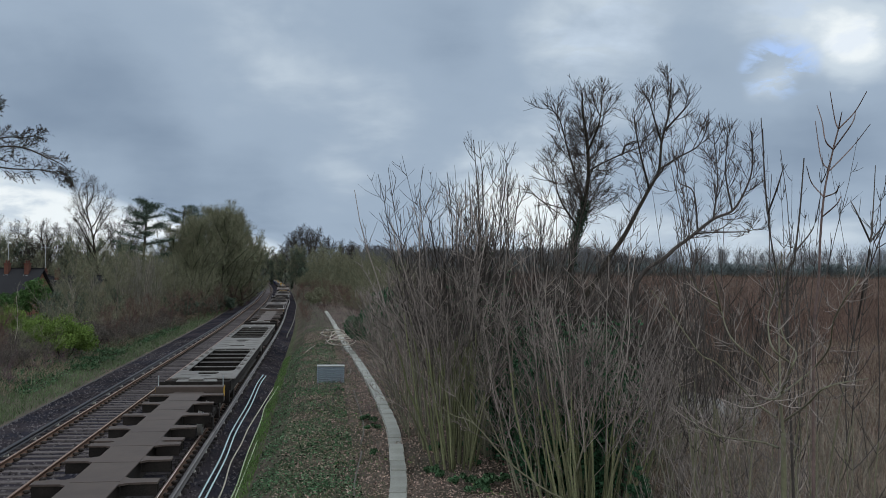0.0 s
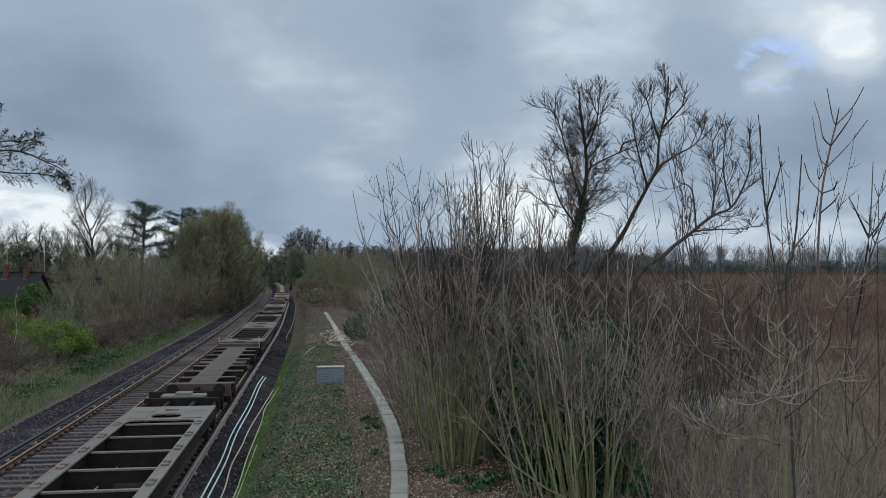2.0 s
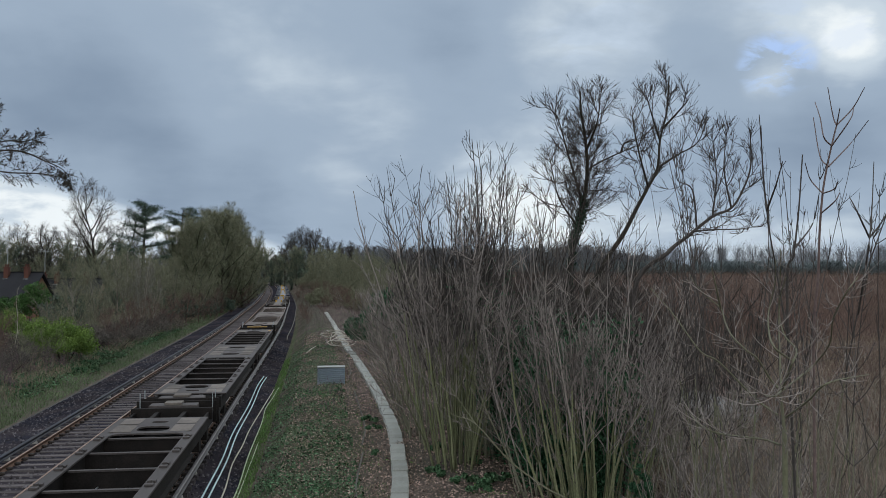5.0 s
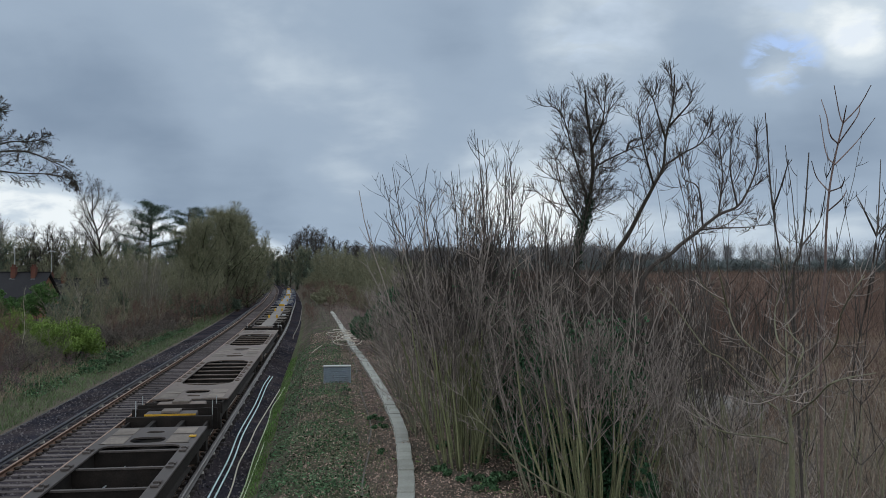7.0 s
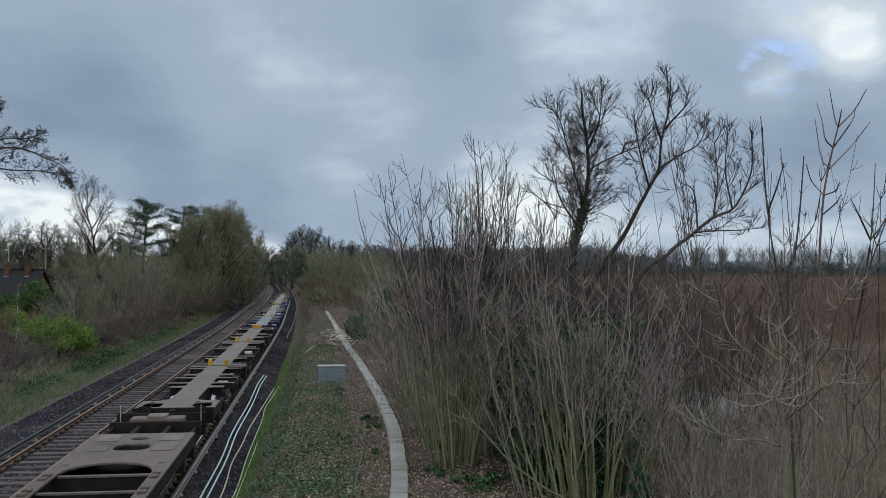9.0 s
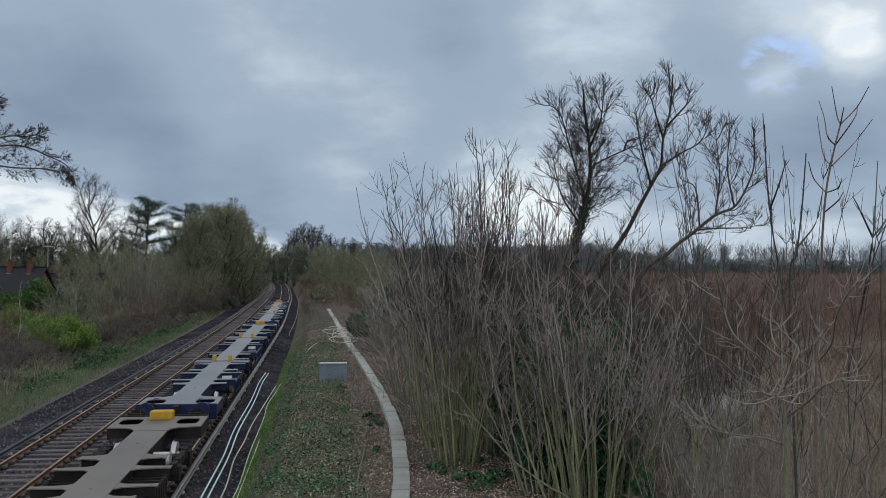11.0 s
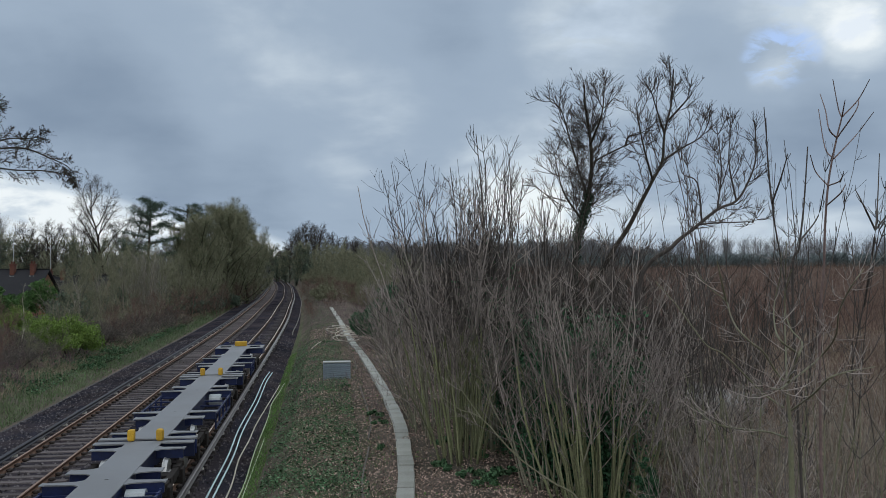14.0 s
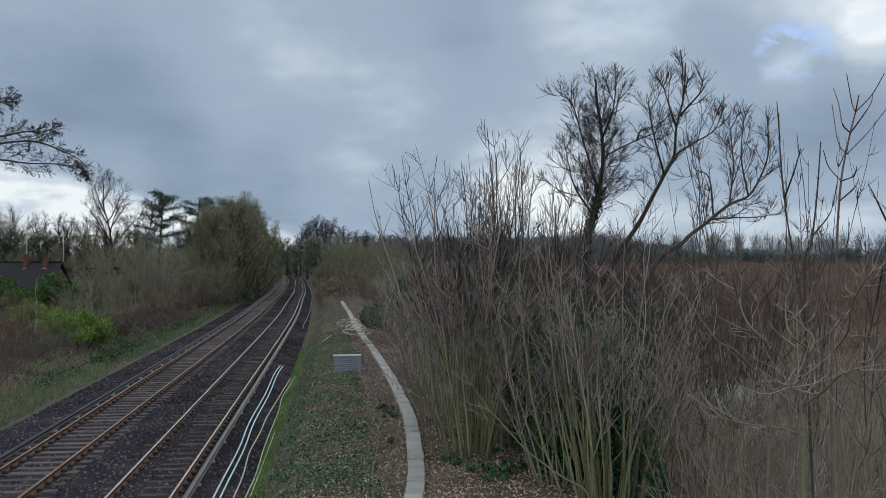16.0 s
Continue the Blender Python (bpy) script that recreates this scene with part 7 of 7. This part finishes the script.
def far_wood(name, label, rows, mat, seed, trunk=True):
    """A wood too far off to count: rows of (count, bearings, distances, height, base lift)."""
    rs = np.random.RandomState(seed)
    S = Soup()
    for count, u0, u1, d0, d1, h0, h1, spread, wide in rows:
        for _ in range(count):
            d = rs.uniform(d0, d1)
            x = d * rs.uniform(u0, u1)
            h = rs.uniform(h0, h1)
            b = np.array([x, d, float(land(x, d)) - 0.3])
            k = 90
            t = rs.uniform(0.15, 0.75, k)
            a = rs.rand(k) * 6.28
            p = b + np.stack([rs.normal(size=k) * 0.2, rs.normal(size=k) * 0.2, t * h], 1)
            up = rs.uniform(0.2, 0.5, k) * h * (1 - 0.35 * t)
            q = p + np.stack([np.cos(a) * up * spread, np.sin(a) * up * spread, up * rs.uniform(0.5, 1.0, k)], 1)
            S.blades(p, q, np.full(k, wide), rs)
            S.blades(b[None], b[None] + np.array([[rs.normal() * 0.3, 0, h * 0.85]]), np.array([rs.uniform(0.05, 0.16)]), rs)
    return tagged(new(name, S.mesh(name, mat)), label, "wood", kind="stuff")


# tree line, hedge and wood carry their haze in the material colours
far_wood("tree_line", "distant line of slim bare trees beyond the field", [(250, 0.13, 0.66, 296, 335, 8.5, 13.0, 0.62, 0.030), (40, 0.66, 0.95, 300, 330, 8, 12, 0.45, 0.05)], M["hazetwig"], 61)
far_wood("hedge_line", "dark hedge and scrub along the field's far edge", [(430, 0.06, 0.75, 280, 300, 2.6, 6.0, 1.1, 0.08)], M["hazehedge"], 62)
far_wood("far_wood", "distant leafless wood on the rise", [(560, -0.10, 0.27, 330, 560, 5, 8, 1.0, 0.11), (260, -0.75, -0.19, 210, 330, 7, 11, 0.7, 0.08)], M["hazetwig"], 63)

for spot, seed in (((-30.2, 88.0), 111), ((-27.5, 84.0), 112), ((-25.0, 78.0), 113)):
    c = coppice("pale grey multi-stemmed tree among the scrub", spot, 12, 7.0, 0.5, 0.3, 0.05, [(8, 1.3, 0.5, 0.12, 0.02), (5, 0.6, 0.5, 0.08, 0.014), (3, 0.3, 0.5, 0.05, 0.011)], M["paletwig"], M["twig"], seed)
    tagged(c, category="tree", group="scrub trees left of the line")

place(bush("evergreen_shrub", "dull dark green shrub among the bare scrub", M["farivy"], (1.8, 1.8, 2.6), 4500, 0.10, 57, "evergreens among the scrub", 24), ray_spots([(-0.36, 84, 2, 1.2), (-0.275, 96, 3, 1.0), (-0.25, 108, 4, 1.0), (-0.39, 76, 5, 1.0), (-0.415, 70, 0.4, 1.1), (-0.31, 100, 1.4, 1.3), (-0.235, 120, 2.4, 1.1), (-0.22, 136, 3.4, 1.1)] ))


# ---- scrub, grass and leaves on both banks ----
def left_scrub():
    rs = np.random.RandomState(71)
    for name, label, count, n0, n1, y0, y1, h, mat, r in (("slope_scrub", "tangled leafless scrub covering the slope", 900, -22, -10.5, 46, 150, 3.4, "olive", 0.018),
                                                         ("slope_scrub", "tangled brown leafless scrub covering the slope", 800, -30, -11.5, 50, 170, 4.2, "slopetwig", 0.019),
                                                         ("bramble_patch", "arching brown bramble stems along the verge", 900, -12.8, -9.8, 30, 130, 1.3, "bramble", 0.010)):
        S = Soup()
        y = y0 + (y1 - y0) * rs.rand(count) ** 1.15
        n = rs.uniform(n0, n1, count) - 0.8 * rough_land(y, y, 9.0, 2.0)
        x = np.interp(y, PY, PX) + n
        m = (x / y > -0.43) | (y < 52) | (h < 2)
        x, y, count = x[m], y[m], int(m.sum())
        p = np.stack([x, y, land(x, y) - 0.05], 1)
        d = np.stack([rs.normal(size=count) * 0.35, rs.normal(size=count) * 0.35, np.ones(count)], 1)
        L_ = shoots(rs, p, d, h * rs.uniform(0.35, 1.0, count), 5, 0.12, -0.10 if mat == "bramble" else 0.02)
        S.tubes(L_, r, r * 0.4, 3)
        A = sprout(rs, L_, 8, h * 0.28, 0.55, 0.05, 1, 0.1)
        S.blades(A[:, 0], A[:, -1], np.full(len(A), r * 0.55), rs)
        A = sprout(rs, A, 5, h * 0.13, 0.5, 0.04, 1, 0.1)
        S.blades(A[:, 0], A[:, -1], np.full(len(A), r * 0.42), rs)
        tagged(new(name, S.mesh(name, M[mat])), label, "scrub", kind="stuff")


def carpet(name, label, category, count, n0, n1, y0, y1, mat, kind, size, seed, height=0.0, power=1.5, patch=None, lift=0.02):
    rs = np.random.RandomState(seed)
    y = y0 + (y1 - y0) * rs.rand(count) ** power
    n = rs.uniform(n0, n1, count)
    x = np.interp(y, PY, PX) + n / np.cos(np.interp(y, PY, HEAD))
    if patch:
        scale, seed2, cut = patch
        m = rough_land(x, y, scale, seed2) + 0.35 * rs.normal(size=count) > cut
        x, y = x[m], y[m]
    k = len(x)
    z = land(x, y)
    S = Soup()
    if kind == "leaf":
        S.leaves(np.stack([x, y, z + lift + height * rs.rand(k)], 1), size, rs, 0.55)
    else:
        b = np.stack([x, y, z - 0.01], 1)
        h = height * rs.uniform(0.4, 1.0, k)
        S.blades(b, b + np.stack([rs.normal(size=k) * 0.4 * h, rs.normal(size=k) * 0.4 * h, h], 1), np.full(k, size), rs)
    tagged(new(name, S.mesh(name, M[mat])), label, category, kind="stuff")


left_scrub()
carpet("verge_grass", "short rough grass on the verge", "grass", 22000, -10.2, -7.2, 28, 150, "grass", "blade", 0.012, 81, 0.22)
carpet("dead_grass", "straw-coloured dead grass along the scrub", "grass", 30000, -12.2, -9.0, 36, 170, "straw", "blade", 0.011, 82, 0.38, 1.0, (5.0, 1.0, -0.25))
carpet("ivy_carpet", "dark glossy ivy creeping over the verge", "ivy", 16000, -12.0, -8.3, 40, 85, "bankleaf", "leaf", 0.06, 83, 0.15, 1.0, (3.0, 2.0, -0.5))
carpet("bank_grass", "mixed short grass on the bank", "grass", 26000, 2.6, 6.2, 15, 75, "grass", "blade", 0.006, 84, 0.10, 1.6, (1.1, 3.0, -0.35))
carpet("bank_ivy", "low ivy and ground plants over the bank", "ivy", 34000, 2.9, 5.6, 15, 60, "bankleaf", "leaf", 0.034, 85, 0.06, 1.5, (0.8, 4.0, -0.12))
carpet("moss", "bright moss and fine grass at the bank's foot", "moss", 14000, 2.2, 2.85, 16, 60, "mossleaf", "blade", 0.012, 86, 0.09, 1.4, (1.0, 5.0, -0.3))
carpet("dead_leaves", "brown dead leaves strewn over the bank", "leaf litter", 60000, 3.6, 10.5, 15, 70, "litter", "leaf", 0.028, 87, 0.02, 1.5, (0.9, 4.4, -0.75))
carpet("dead_leaves", "pale dead leaves and stalks strewn over the bank", "leaf litter", 14000, 3.0, 10.5, 15, 60, "straw", "leaf", 0.020, 88, 0.02, 1.5)
carpet("bank_weeds", "small green weeds among the dead leaves", "weeds", 14000, 4.2, 10.0, 15, 55, "mossleaf", "leaf", 0.028, 89, 0.06, 1.4, (0.9, 6.0, 0.62))
carpet("bank_brush", "short brown stalks over the bank", "weeds", 5000, 3.4, 10.5, 30, 120, "bramble", "blade", 0.008, 90, 0.45, 1.1)
carpet("cess_leaves", "dead leaves caught on the slope", "leaf litter", 14000, 9.5, 20.0, 16, 50, "litter", "leaf", 0.035, 91, 0.03, 1.3)
TUFT = bush("weed_tuft", "bright green nettle tuft among dead leaves", M["bankleaf"], (0.32, 0.32, 0.20), 500, 0.035, 92, "weed tufts on the bank", 8, 4)
place(TUFT, [(0.3, 24.3, 2, 1.2), (1.3, 23.0, 3, 1.0), (0.9, 25.0, 4, 0.9), (1.9, 21.8, 5, 1.0), (5.2, 21.2, 0.5, 1.1), (6.2, 21.8, 1.6, 1.3), (-3.6, 36.0, 1, 0.8), (0.9, 21.0, 1.1, 1.3), (1.5, 20.9, 2.1, 1.6), (0.25, 21.8, 3.1, 1.3), (1.2, 20.3, 4.1, 1.1), (-1.93, 28.8, 0.4, 1.2), (-1.66, 27.4, 1.4, 1.0), (-1.4, 24.0, 2.4, 0.8)])


# loose cable coils by the trough, far lineside cabinet and signal
def make_coils():
    rs = np.random.RandomState(95)
    for k in range(10):
        y = 56.5 + k * 1.15
        c = np.array([-5.85 - (y - 59.0) * 0.14 + rs.normal() * 0.35, y, 0.70])
        a = rs.rand() * 6.28 + np.linspace(0, 2.6 + rs.rand() * 4.5, 26)
        turn = rs.normal() * 0.7
        r = 0.30 + 0.40 * rs.rand()
        px, py = r * np.cos(a) * 1.2, r * 3.2 * np.sin(a)
        pts = np.stack([c[0] + px * math.cos(turn) - py * math.sin(turn) * 0.4, c[1] + px * math.sin(turn) + py * math.cos(turn), c[2] + 0.25 * np.sin(a * 0.5 + k) ** 2 + 0.05], 1)
        S = Soup()
        S.tube(pts, np.full(len(pts), 0.024), 6)
        tagged(part("cable_coil", S, M["cable"]), "pale loose loop of cable over the trough", "cable", "cable loops by the trough")
    for pts in ([(-6.6, 57.0, 0.66), (-6.9, 60.0, 0.8), (-7.5, 63.0, 0.66), (-8.0, 67.0, 0.8), (-8.2, 71.0, 0.66)], [(-6.9, 54.5, 0.64), (-6.5, 56.0, 0.66), (-6.1, 58.0, 0.66), (-6.0, 61.0, 0.7)],
                [(-1.75, 24.0, 0.64), (-1.62, 20.0, 0.64), (-1.25, 17.0, 0.66), (-0.75, 15.0, 0.70), (-0.62, 13.0, 0.7)], [(-3.0, 36.0, 0.64), (-2.35, 31.0, 0.64), (-1.95, 27.5, 0.66), (-1.85, 25.0, 0.64)],
                [(-5.6, 57.0, 0.64), (-4.4, 48.0, 0.64), (-3.75, 43.0, 0.64), (-3.6, 40.0, 0.64)]):
        make_pipe("cable", pts, 0.022, M["greycable"], "dull loose cable lying along the bank", "cable", "loose cables")
    # a leaning dead stick
    make_pipe("dead_branch", [(-7.25, 52.5, 0.6), (-7.1, 54.0, 0.75), (-7.0, 55.0, 0.8)], 0.02, M["cable"], "bare pale branch lying on the bank", "branch")


def make_far_lineside():
    p = on_line(229.0, -6.6)
    t = thing("lineside_cabinet", "grey metal cabinet standing beside the far track", "cabinet", m=Matrix.Translation((p[0], p[1], -0.5)))
    bm = bmesh.new()
    bm_box(bm, -0.5, 0.5, -0.3, 0.3, 0.1, 2.0, 0.03)
    part("case", bm, M["paint_grey"], t)
    bm = bmesh.new()
    bm_box(bm, -0.56, 0.56, -0.36, 0.36, 2.0, 2.08, 0.02)
    part("lid", bm, M["steel"], t)
    bm = bmesh.new()
    bm_box(bm, -0.55, 0.55, -0.4, 0.4, -0.1, 0.1)
    part("plinth", bm, M["concrete"], t)
    for s_, n, z in ((262.0, -6.6, 1.9), (275.0, -7.2, 4.6)):
        p = on_line(s_, n)
        t = thing("signal_post", "slim dark signal post with a small white light", "signal", "signals at the bend", m=Matrix.Translation((p[0], p[1], -0.6)))
        bm = bmesh.new()
        bm_cyl(bm, (0, 0, 0), (0, 0, z), 0.06, 10)
        part("post", bm, M["soot_shade"], t)
        bm = bmesh.new()
        bm_box(bm, -0.2, 0.2, -0.1, 0.12, z, z + 0.6, 0.03)
        h = part("signal_head", bm, M["soot_shade"], t)
        bm = bmesh.new()
        bm_cyl(bm, (0, -0.10, z + 0.3), (0, -0.16, z + 0.3), 0.10, 14)
        part("lens", bm, M["signal_light"], h, "lit white lens")


make_coils()
make_far_lineside()


motions()
